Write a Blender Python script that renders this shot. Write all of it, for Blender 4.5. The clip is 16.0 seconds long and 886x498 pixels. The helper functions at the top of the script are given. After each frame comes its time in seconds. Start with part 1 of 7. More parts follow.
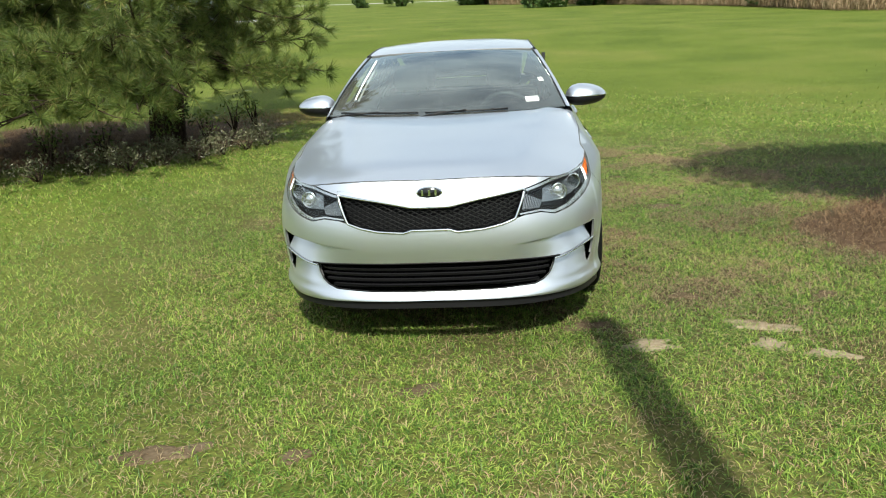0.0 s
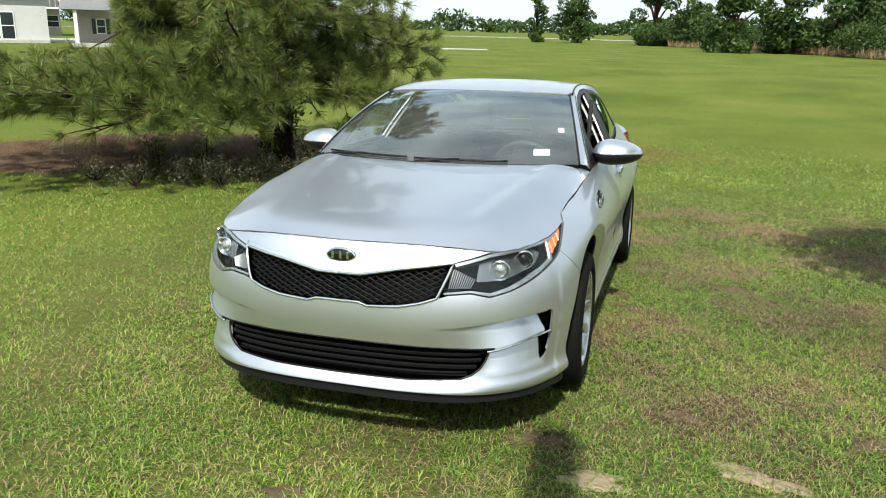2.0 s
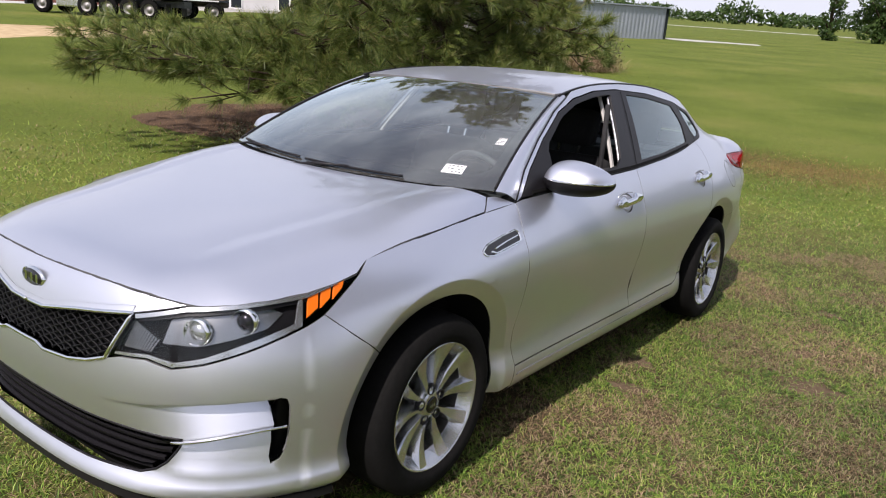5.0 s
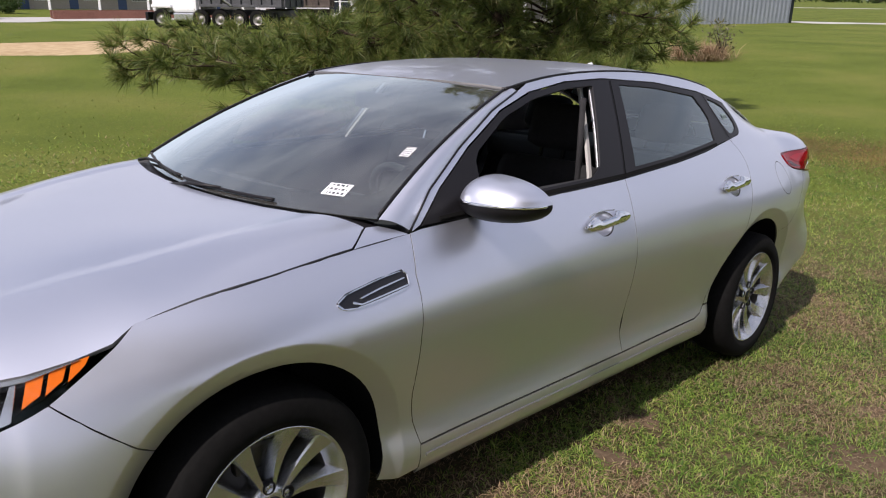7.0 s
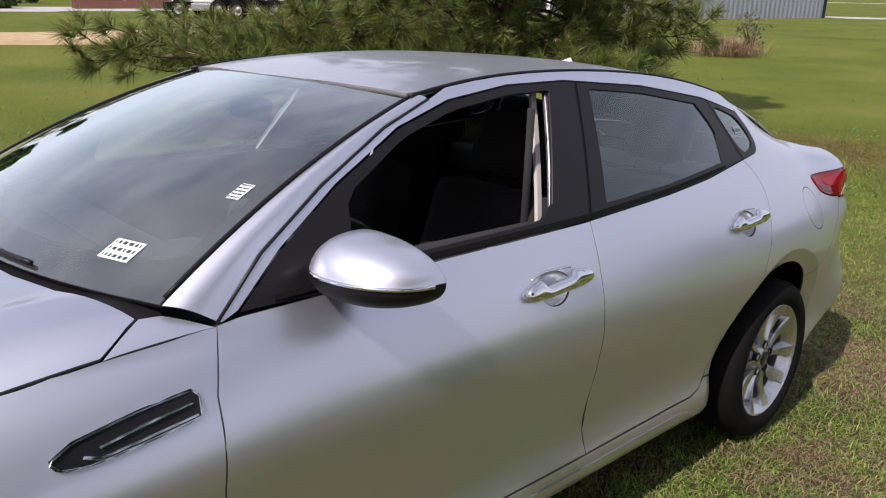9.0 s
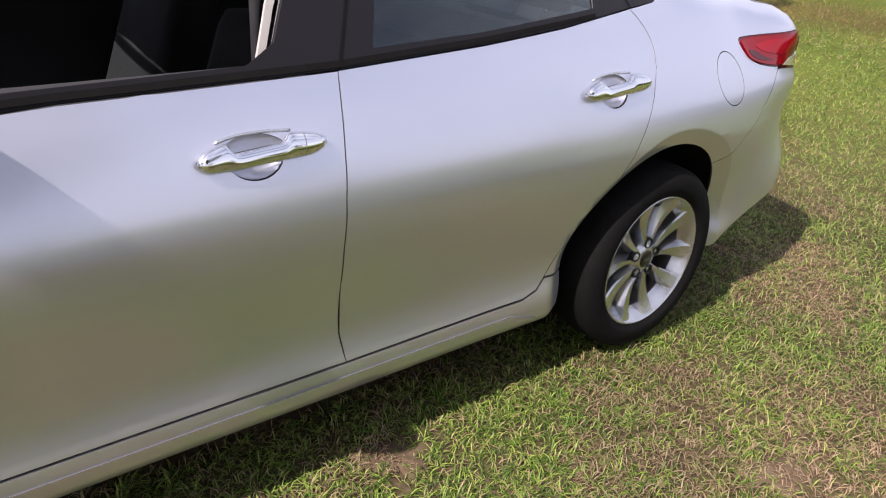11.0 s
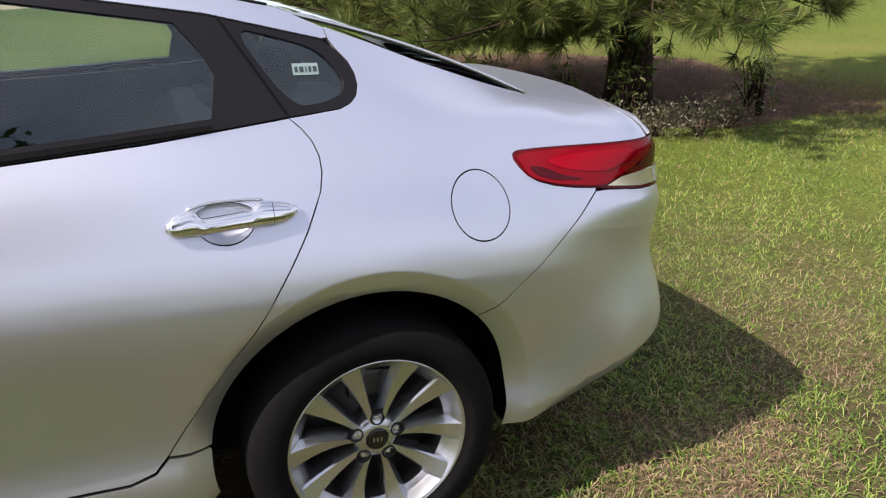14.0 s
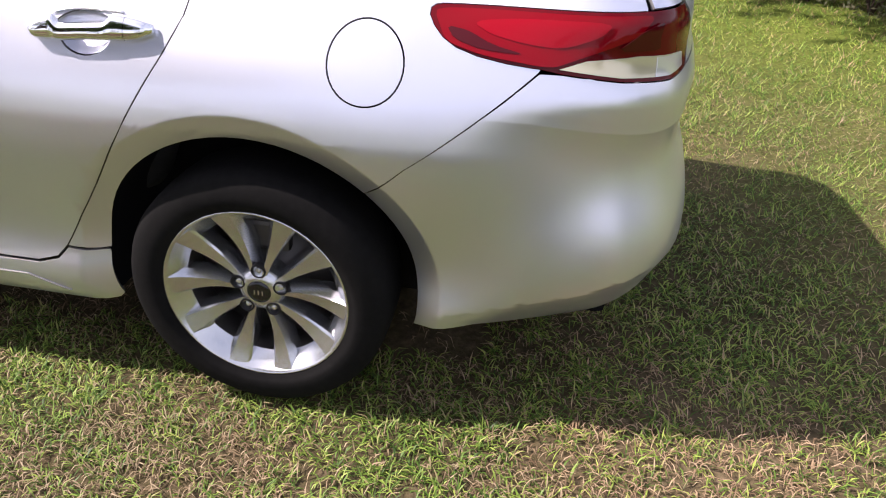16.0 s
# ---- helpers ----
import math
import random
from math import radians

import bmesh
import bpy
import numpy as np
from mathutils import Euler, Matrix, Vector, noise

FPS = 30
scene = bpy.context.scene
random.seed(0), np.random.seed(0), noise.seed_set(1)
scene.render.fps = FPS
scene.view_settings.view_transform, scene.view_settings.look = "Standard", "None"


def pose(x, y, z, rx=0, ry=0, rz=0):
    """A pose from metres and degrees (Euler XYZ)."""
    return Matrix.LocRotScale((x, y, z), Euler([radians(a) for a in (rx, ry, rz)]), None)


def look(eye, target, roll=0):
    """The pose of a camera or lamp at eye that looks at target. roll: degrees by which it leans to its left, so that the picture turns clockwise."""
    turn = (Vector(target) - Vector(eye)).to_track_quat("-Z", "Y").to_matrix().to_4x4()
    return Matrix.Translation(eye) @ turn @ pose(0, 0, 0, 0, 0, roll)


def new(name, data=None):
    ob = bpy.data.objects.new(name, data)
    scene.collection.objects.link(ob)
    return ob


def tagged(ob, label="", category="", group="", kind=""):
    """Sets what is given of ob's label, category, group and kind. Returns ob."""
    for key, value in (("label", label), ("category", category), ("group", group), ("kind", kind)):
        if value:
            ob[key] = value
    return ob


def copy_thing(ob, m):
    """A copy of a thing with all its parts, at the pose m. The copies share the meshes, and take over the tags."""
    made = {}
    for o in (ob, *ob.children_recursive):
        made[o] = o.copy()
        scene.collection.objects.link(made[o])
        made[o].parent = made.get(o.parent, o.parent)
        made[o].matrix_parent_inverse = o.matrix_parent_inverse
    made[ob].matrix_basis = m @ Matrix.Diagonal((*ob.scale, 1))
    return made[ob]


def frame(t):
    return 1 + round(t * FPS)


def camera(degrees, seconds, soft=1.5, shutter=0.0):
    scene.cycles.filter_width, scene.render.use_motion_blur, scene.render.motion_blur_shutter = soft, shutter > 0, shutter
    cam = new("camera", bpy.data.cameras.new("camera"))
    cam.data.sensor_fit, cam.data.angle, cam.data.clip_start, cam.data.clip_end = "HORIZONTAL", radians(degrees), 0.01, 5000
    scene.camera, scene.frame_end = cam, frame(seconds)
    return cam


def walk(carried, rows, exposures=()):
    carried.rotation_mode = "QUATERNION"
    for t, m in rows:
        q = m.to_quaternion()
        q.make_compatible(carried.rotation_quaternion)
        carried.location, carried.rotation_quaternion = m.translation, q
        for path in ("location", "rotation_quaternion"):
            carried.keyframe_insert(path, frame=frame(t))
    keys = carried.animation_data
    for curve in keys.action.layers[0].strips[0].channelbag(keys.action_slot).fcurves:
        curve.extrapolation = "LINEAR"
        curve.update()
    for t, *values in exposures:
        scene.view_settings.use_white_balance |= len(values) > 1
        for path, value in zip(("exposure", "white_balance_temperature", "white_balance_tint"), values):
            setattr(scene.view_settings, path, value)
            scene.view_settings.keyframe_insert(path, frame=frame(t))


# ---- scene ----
# ---- the camera and its walk ----
SLOPE, DOWNHILL = radians(3.8), radians(22.0)     # the lawn falls gently towards the pine
DOWN = Vector((-math.sin(DOWNHILL), math.cos(DOWNHILL), 0.0))
TILT = (Vector((0, 0, 1)) * math.cos(SLOPE) - DOWN * math.sin(SLOPE)).rotation_difference(Vector((0, 0, 1))).to_matrix().to_4x4()
cam = camera(60.5, 16.0, soft=1.1)
# seconds, eye, target and roll, in the parked car's own axes
PATH = [
    (0, (0.347, -3.422, 1.427), (0.182, -1.497, 0.91), -3.0),
    (0.5, (0.496, -3.219, 1.421), (0.301, -1.293, 0.922), -3.3),
    (1, (0.761, -3.087, 1.454), (0.416, -1.174, 0.986), 1.3),
    (1.5, (0.983, -2.825, 1.419), (0.539, -0.925, 0.977), -0.1),
    (2, (1.212, -2.607, 1.438), (0.649, -0.737, 1.007), 1.1),
    (2.5, (1.458, -2.372, 1.458), (0.75, -0.561, 0.988), 1.5),
    (3, (1.579, -2.078, 1.463), (0.847, -0.272, 1.013), 0.0),
    (3.5, (1.779, -1.823, 1.497), (0.913, -0.079, 1.038), 3.3),
    (4, (1.961, -1.544, 1.496), (0.961, 0.121, 1.019), 2.5),
    (4.5, (2.08, -1.253, 1.526), (1.057, 0.396, 1.041), 1.3),
    (4.7, (2.156, -1.156, 1.515), (1.095, 0.472, 1.041), 2.8),
    (6.8, (2.391, -0.077, 1.54), (1.032, 1.261, 0.937), 2.4),
    (7, (2.363, 0.022, 1.512), (1.007, 1.398, 0.996), 2.1),
    (7.5, (2.246, 0.287, 1.534), (0.835, 1.607, 1.019), 1.1),
    (8, (2.174, 0.542, 1.539), (0.725, 1.814, 1.009), 2.2),
    (8.5, (2.042, 0.737, 1.502), (0.607, 2.026, 0.976), 1.4),
    (8.7, (2.02, 0.789, 1.513), (0.603, 2.101, 0.991), 1.8),
    (10.8, (2.149, 1.639, 1.428), (0.779, 2.858, 0.631), 4.5),
    (11, (2.179, 1.749, 1.421), (0.815, 2.921, 0.546), 5.3),
    (11.5, (2.223, 2.0, 1.423), (0.841, 3.187, 0.598), 5.1),
    (12, (2.252, 2.222, 1.434), (0.8, 3.37, 0.678), 1.9),
    (12.5, (2.362, 2.488, 1.489), (0.844, 3.594, 0.803), 3.9),
    (13, (2.42, 2.768, 1.514), (0.737, 3.724, 1.012), 2.2),
    (13.5, (2.411, 3.052, 1.529), (0.69, 3.885, 0.943), -0.1),
    (14, (2.457, 3.28, 1.421), (0.714, 4.004, 0.759), 1.1),
    (14.5, (2.462, 3.609, 1.417), (0.662, 4.134, 0.721), 3.3),
    (15, (2.458, 3.893, 1.354), (0.619, 4.002, 0.575), 2.2),
    (15.5, (2.433, 4.2, 1.357), (0.711, 3.96, 0.367), 0.5),
    (16, (2.312, 4.433, 1.378), (0.612, 4.175, 0.356), 2.3),
]
walk(cam, [(t, TILT @ look(eye, target, roll)) for t, eye, target, roll in PATH], exposures=[(0, 0.56, 6500, -2), (1.5, 0.58, 6500, -1), (2.5, 0.52, 6500, 3), (3.5, 0.38, 6450, 17), (4.7, 0.30, 6450, 19), (7.0, 0.12, 6450, 21), (8.7, 0.10, 6450, 22), (11.0, 0.66, 6500, 25), (13.5, 0.62, 6500, 20), (14.5, 0.60, 6500, 22), (15.0, 0.44, 6500, 24), (15.5, 0.24, 6500, 26), (16.0, 1.02, 6500, 26)])

# ---- world and sun ----
LIGHT_WAY = (TILT.to_3x3() @ Vector((-0.13, 0.93, -1.0))).normalized()
world = bpy.data.worlds.new("sky")
scene.world = world
world.use_nodes = True
wn, wl = world.node_tree.nodes, world.node_tree.links
sky = wn.new("ShaderNodeTexSky")
sky.sky_type, sky.sun_disc = "NISHITA", False
sky.sun_elevation = math.asin(-LIGHT_WAY.z)
sky.sun_rotation = math.atan2(-LIGHT_WAY.x, -LIGHT_WAY.y)
sky.air_density, sky.dust_density, sky.ozone_density = 1.0, 2.5, 1.0
# thin broken summer cloud over the whole sky
wco = wn.new("ShaderNodeTexCoord")
wmap = wn.new("ShaderNodeMapping")
wmap.inputs["Scale"].default_value = (1.6, 1.6, 4.0)
wcl = wn.new("ShaderNodeTexNoise")
wcl.inputs["Scale"].default_value, wcl.inputs["Detail"].default_value, wcl.inputs["Roughness"].default_value = 1.7, 7.0, 0.55
wrp = wn.new("ShaderNodeValToRGB")
wrp.color_ramp.elements[0].position, wrp.color_ramp.elements[1].position = 0.30, 0.66
wmx = wn.new("ShaderNodeMix")
wmx.data_type = "RGBA"
wmx.inputs["B"].default_value = (5.6, 6.0, 6.7, 1.0)
wl.new(wco.outputs["Generated"], wmap.inputs["Vector"])
wl.new(wmap.outputs["Vector"], wcl.inputs["Vector"])
wl.new(wcl.outputs["Fac"], wrp.inputs["Fac"])
wl.new(wrp.outputs["Color"], wmx.inputs["Factor"])
wl.new(sky.outputs["Color"], wmx.inputs["A"])
# bright summer haze towards the horizon
wsep = wn.new("ShaderNodeSeparateXYZ")
wlow = wn.new("ShaderNodeMapRange")
wlow.interpolation_type = "SMOOTHSTEP"
wlow.inputs["From Min"].default_value, wlow.inputs["From Max"].default_value = 0.0, 0.62
wlow.inputs["To Min"].default_value, wlow.inputs["To Max"].default_value = 0.85, 0.0
whz = wn.new("ShaderNodeMix")
whz.data_type = "RGBA"
whz.inputs["B"].default_value = (6.2, 6.6, 7.2, 1.0)
wl.new(wco.outputs["Generated"], wsep.inputs["Vector"])
wl.new(wsep.outputs["Z"], wlow.inputs["Value"])
wl.new(wlow.outputs["Result"], whz.inputs["Factor"])
wl.new(wmx.outputs["Result"], whz.inputs["A"])
wl.new(whz.outputs["Result"], wn["Background"].inputs["Color"])
wn["Background"].inputs["Strength"].default_value = 0.115
sun = new("sun", bpy.data.lights.new("sun", "SUN"))
sun.data.energy, sun.data.angle, sun.data.color = 5.0, radians(0.6), (1.0, 0.95, 0.87)
sun.matrix_world = LIGHT_WAY.to_track_quat("-Z", "Y").to_matrix().to_4x4()

# ---- materials ----
def material(name, color, rough=0.6, metal=0.0, coat=0.0, spec=0.5):
    m = bpy.data.materials.new(name)
    m.use_nodes = True
    b = m.node_tree.nodes["Principled BSDF"]
    b.inputs["Base Color"].default_value = (*color, 1)
    b.inputs["Roughness"].default_value, b.inputs["Metallic"].default_value = rough, metal
    b.inputs["Coat Weight"].default_value, b.inputs["Coat Roughness"].default_value = coat, 0.03
    b.inputs["Specular IOR Level"].default_value = spec
    return m


def node(m, kind, **values):
    n = m.node_tree.nodes.new(kind)
    for key, value in values.items():
        n.inputs[key.replace("_", " ")].default_value = value
    return n


def wire(m, a, b):
    m.node_tree.links.new(a, b)


def ramp(m, source, stops):
    r = m.node_tree.nodes.new("ShaderNodeValToRGB")
    els = r.color_ramp.elements
    while len(els) < len(stops):
        els.new(0.5)
    for e, (p, c) in zip(els, stops):
        e.position, e.color = p, (*c, 1)
    wire(m, source, r.inputs["Fac"])
    return r.outputs["Color"]


def coords(m, kind="Object"):
    return m.node_tree.nodes.new("ShaderNodeTexCoord").outputs[kind]


def noisy(m, vec, scale, detail=4.0, rough=0.55):
    n = node(m, "ShaderNodeTexNoise", Scale=scale, Detail=detail, Roughness=rough)
    wire(m, vec, n.inputs["Vector"])
    return n.outputs["Fac"]


def mixed(m, fac, a, b, mode="MIX"):
    n = m.node_tree.nodes.new("ShaderNodeMix")
    n.data_type, n.blend_type = "RGBA", mode
    for socket, v in (("Factor", fac), ("A", a), ("B", b)):
        if isinstance(v, bpy.types.NodeSocket):
            wire(m, v, n.inputs[socket])
        elif socket == "Factor":
            n.inputs[socket].default_value = v
        else:
            n.inputs[socket].default_value = (*v, 1)
    return n.outputs["Result"]


def bump(m, height, strength, distance=0.01):
    n = node(m, "ShaderNodeBump", Strength=strength, Distance=distance)
    wire(m, height, n.inputs["Height"])
    wire(m, n.outputs["Normal"], m.node_tree.nodes["Principled BSDF"].inputs["Normal"])


def paint_color(m, socket):
    wire(m, socket, m.node_tree.nodes["Principled BSDF"].inputs["Base Color"])


def mottled(name, stops, scale, fine, rough=0.8, strength=0.3, distance=0.01, metal=0.0, spec=0.5):
    """A surface whose colour wanders at two scales, with relief from the finer one."""
    m = material(name, stops[0][1], rough, metal, spec=spec)
    v = coords(m)
    big, small = noisy(m, v, scale), noisy(m, v, fine, 6.0)
    both = node(m, "ShaderNodeMath")
    both.operation = "MULTIPLY_ADD"
    wire(m, small, both.inputs[0])
    both.inputs[1].default_value = 0.55
    half = node(m, "ShaderNodeMath")
    half.operation = "MULTIPLY"
    wire(m, big, half.inputs[0])
    half.inputs[1].default_value = 0.45
    wire(m, half.outputs[0], both.inputs[2])
    paint_color(m, ramp(m, both.outputs[0], stops))
    bump(m, small, strength, distance)
    return m


# silver metallic paint under clear coat, with a faint film of dust
PAINT = material("silver_paint", (0.60, 0.61, 0.62), 0.30, 0.95, coat=1.0)
_v = coords(PAINT)
_dust = noisy(PAINT, _v, 5.0, 6.0, 0.65)
paint_color(PAINT, ramp(PAINT, noisy(PAINT, _v, 2.2, 3.0), [(0.3, (0.622, 0.642, 0.708)), (0.7, (0.644, 0.664, 0.730))]))
_r = ramp(PAINT, _dust, [(0.3, (0.29, 0.29, 0.29)), (0.75, (0.335, 0.335, 0.335))])
wire(PAINT, _r, PAINT.node_tree.nodes["Principled BSDF"].inputs["Roughness"])
# the flakes' second, broader lobe
_wide = node(PAINT, "ShaderNodeBsdfPrincipled", Base_Color=(0.69, 0.712, 0.79, 1), Roughness=0.54, Metallic=1.0)
_both = PAINT.node_tree.nodes.new("ShaderNodeMixShader")
_both.inputs["Fac"].default_value = 0.36
wire(PAINT, PAINT.node_tree.nodes["Principled BSDF"].outputs["BSDF"], _both.inputs[1])
wire(PAINT, _wide.outputs["BSDF"], _both.inputs[2])
wire(PAINT, _both.outputs["Shader"], PAINT.node_tree.nodes["Material Output"].inputs["Surface"])
CHROME = material("chrome", (0.80, 0.81, 0.82), 0.06, 1.0)
SATIN = material("satin_silver_trim", (0.62, 0.63, 0.64), 0.22, 0.9)
BLACK = material("black_plastic", (0.010, 0.0095, 0.011), 0.40, spec=0.2)
GLOSS = material("gloss_black", (0.008, 0.008, 0.009), 0.12)
DARK = material("dark_cavity", (0.006, 0.006, 0.007), 0.9, spec=0.1)
RUBBER = mottled("tyre_rubber", [(0.3, (0.004, 0.004, 0.004)), (0.7, (0.009, 0.0088, 0.0085))], 6.0, 60.0, 0.88, 0.15, 0.002, spec=0.10)
ALLOY = material("painted_alloy", (0.52, 0.53, 0.54), 0.25, 0.92, coat=0.5)
BRAKE = material("brake_iron_barrel_shade", (0.09, 0.085, 0.08), 0.5, 0.8)
CLOTH = mottled("dark_seat_cloth", [(0.3, (0.008, 0.008, 0.009)), (0.7, (0.020, 0.020, 0.022))], 8.0, 60.0, 0.9, 0.06, 0.002)
TRIM = material("dark_interior_plastic", (0.045, 0.046, 0.048), 0.7)
MESH = material("dull_black_plastic", (0.004, 0.004, 0.0045), 0.45, spec=0.16)
BEIGE = material("light_pillar_trim", (0.36, 0.35, 0.33), 0.8)
WHITE = material("white_sticker_paper", (0.75, 0.77, 0.78), 0.6)
INK = material("dark_print", (0.03, 0.04, 0.05), 0.6)
AMBER = material("amber_reflector", (0.75, 0.16, 0.01), 0.2, coat=1.0)
LENSRED = material("red_lamp_lens", (0.19, 0.0008, 0.005), 0.06, spec=0.2)
LENSBRIGHT = material("bright_red_lens", (0.27, 0.0015, 0.008), 0.1, spec=0.2)
LENSEDGE = material("deep_red_lens_edge", (0.10, 0.001, 0.004), 0.08, spec=0.2)
LENSDARK = material("dark_red_lens", (0.055, 0.001, 0.003), 0.06, spec=0.3)


def glass_material(name, tint, rough=0.0, gloss=1.6, veil=0.0):
    """Thin glazing: Fresnel reflection over a tinted see-through pane, with a pale matt veil added to lighten it."""
    m = bpy.data.materials.new(name)
    m.use_nodes = True
    t = m.node_tree
    t.nodes.remove(t.nodes["Principled BSDF"])
    see = node(m, "ShaderNodeBsdfTransparent", Color=(*tint, 1))
    shine = node(m, "ShaderNodeBsdfGlossy", Color=(0.90, 1, 1, 1), Roughness=rough)
    fres = node(m, "ShaderNodeFresnel", IOR=1.52)
    twice = node(m, "ShaderNodeMath")
    twice.operation, twice.inputs[1].default_value, twice.use_clamp = "MULTIPLY", gloss, True
    wire(m, fres.outputs["Fac"], twice.inputs[0])
    mixer = t.nodes.new("ShaderNodeMixShader")
    wire(m, twice.outputs[0], mixer.inputs["Fac"])
    under = see.outputs["BSDF"]
    if veil:
        film = node(m, "ShaderNodeBsdfDiffuse", Color=(0.55, 0.54, 0.52, 1))
        spread = node(m, "ShaderNodeMath")
        spread.operation, spread.inputs[1].default_value = "MULTIPLY", veil * 2
        wire(m, noisy(m, coords(m), 4.0, 5.0, 0.6), spread.inputs[0])
        veiled = t.nodes.new("ShaderNodeMixShader")
        wire(m, spread.outputs[0], veiled.inputs["Fac"])
        wire(m, under, veiled.inputs[1])
        wire(m, film.outputs["BSDF"], veiled.inputs[2])
        under = veiled.outputs["Shader"]
    wire(m, under, mixer.inputs[1])
    wire(m, shine.outputs["BSDF"], mixer.inputs[2])
    wire(m, mixer.outputs["Shader"], t.nodes["Material Output"].inputs["Surface"])
    return m


GLASS = glass_material("windscreen_glass", (0.68, 0.77, 0.76), gloss=2.6, veil=0.08)
PRIVACY = glass_material("tinted_side_glass", (0.74, 0.84, 0.82), gloss=1.8)
CLEAR = glass_material("clear_lens", (0.92, 0.93, 0.94), gloss=0.55)

# lawn, bare patches, straw and far surfaces
SOIL = mottled("lawn_soil", [(0.30, (0.022, 0.015, 0.010)), (0.50, (0.066, 0.046, 0.029)), (0.70, (0.150, 0.106, 0.070))], 1.1, 38.0, 0.95, 0.6, 0.02, spec=0.1)
_b = SOIL.node_tree.nodes["Principled BSDF"].inputs["Base Color"]
_thatch = _b.links[0].from_socket
_len = SOIL.node_tree.nodes.new("ShaderNodeVectorMath")
_len.operation = "LENGTH"
_off = SOIL.node_tree.nodes.new("ShaderNodeVectorMath")
_off.operation = "SUBTRACT"
_off.inputs[1].default_value = (1.7, 3.2, 0.0)
wire(SOIL, coords(SOIL), _off.inputs[0])
wire(SOIL, _off.outputs["Vector"], _len.inputs[0])
_far = node(SOIL, "ShaderNodeMapRange")
_far.inputs["From Min"].default_value, _far.inputs["From Max"].default_value = 2.4, 6.0
_far.inputs["To Min"].default_value = 0.12
wire(SOIL, _len.outputs["Value"], _far.inputs["Value"])
_green = ramp(SOIL, noisy(SOIL, coords(SOIL), 0.22, 7.0, 0.6), [(0.30, (0.066, 0.092, 0.014)), (0.50, (0.096, 0.124, 0.021)), (0.70, (0.138, 0.146, 0.036))])
_blade = ramp(SOIL, noisy(SOIL, coords(SOIL), 42.0, 5.0, 0.7), [(0.34, (0.45, 0.48, 0.45)), (0.66, (1.45, 1.40, 1.35))])
_green = mixed(SOIL, 1.0, _green, _blade, "MULTIPLY")
paint_color(SOIL, mixed(SOIL, _far.outputs["Result"], _thatch, _green))
DIRT = mottled("bare_earth", [(0.3, (0.060, 0.040, 0.025)), (0.55, (0.115, 0.082, 0.052)), (0.75, (0.19, 0.145, 0.10))], 3.0, 40.0, 0.95, 0.5, 0.01, spec=0.1)
SAND = mottled("pale_sand", [(0.3, (0.17, 0.125, 0.080)), (0.55, (0.27, 0.215, 0.150)), (0.75, (0.36, 0.31, 0.23))], 3.0, 50.0, 0.95, 0.4, 0.01, spec=0.1)
STRAW = mottled("pine_straw", [(0.3, (0.045, 0.027, 0.017)), (0.55, (0.105, 0.066, 0.042)), (0.75, (0.18, 0.12, 0.078))], 2.5, 45.0, 0.95, 0.7, 0.02, spec=0.1)
ROADDIRT = mottled("dirt_track", [(0.3, (0.27, 0.19, 0.10)), (0.55, (0.42, 0.32, 0.19)), (0.75, (0.52, 0.43, 0.29))], 0.25, 2.5, 0.95, 0.4, 0.03, spec=0.1)
CONCRETE = mottled("pale_concrete", [(0.3, (0.30, 0.29, 0.28)), (0.7, (0.44, 0.43, 0.41))], 0.15, 3.0, 0.9, 0.2, 0.01)
BARK = mottled("pine_bark", [(0.3, (0.018, 0.013, 0.010)), (0.55, (0.055, 0.038, 0.028)), (0.75, (0.11, 0.078, 0.058))], 3.0, 24.0, 0.95, 1.0, 0.03, spec=0.1)


def leafy(name, stops, rough=0.5, see=0.35, worn=None):
    """Leaves and blades: each island its own shade, some light through."""
    m = material(name, stops[0][1], rough, spec=0.3)
    b = m.node_tree.nodes["Principled BSDF"]
    g = m.node_tree.nodes.new("ShaderNodeNewGeometry")
    c = ramp(m, g.outputs["Random Per Island"], stops)
    drift = ramp(m, noisy(m, coords(m), 0.55, 3.0), [(0.32, (0.72, 0.78, 0.7)), (0.68, (1.2, 1.12, 1.05))])
    c = mixed(m, 1.0, c, drift, "MULTIPLY")
    if worn is not None:
        spots = ramp(m, noisy(m, coords(m), 2.2, 6.0, 0.7), [(0.58, (0, 0, 0)), (0.72, (0.4, 0.4, 0.4))])
        c = mixed(m, spots, c, worn)
    paint_color(m, c)
    if see:
        tr = m.node_tree.nodes.new("ShaderNodeBsdfTranslucent")
        wire(m, c, tr.inputs["Color"])
        mx = m.node_tree.nodes.new("ShaderNodeMixShader")
        mx.inputs["Fac"].default_value = see
        wire(m, b.outputs["BSDF"], mx.inputs[1])
        wire(m, tr.outputs["BSDF"], mx.inputs[2])
        wire(m, mx.outputs["Shader"], m.node_tree.nodes["Material Output"].inputs["Surface"])
    return m


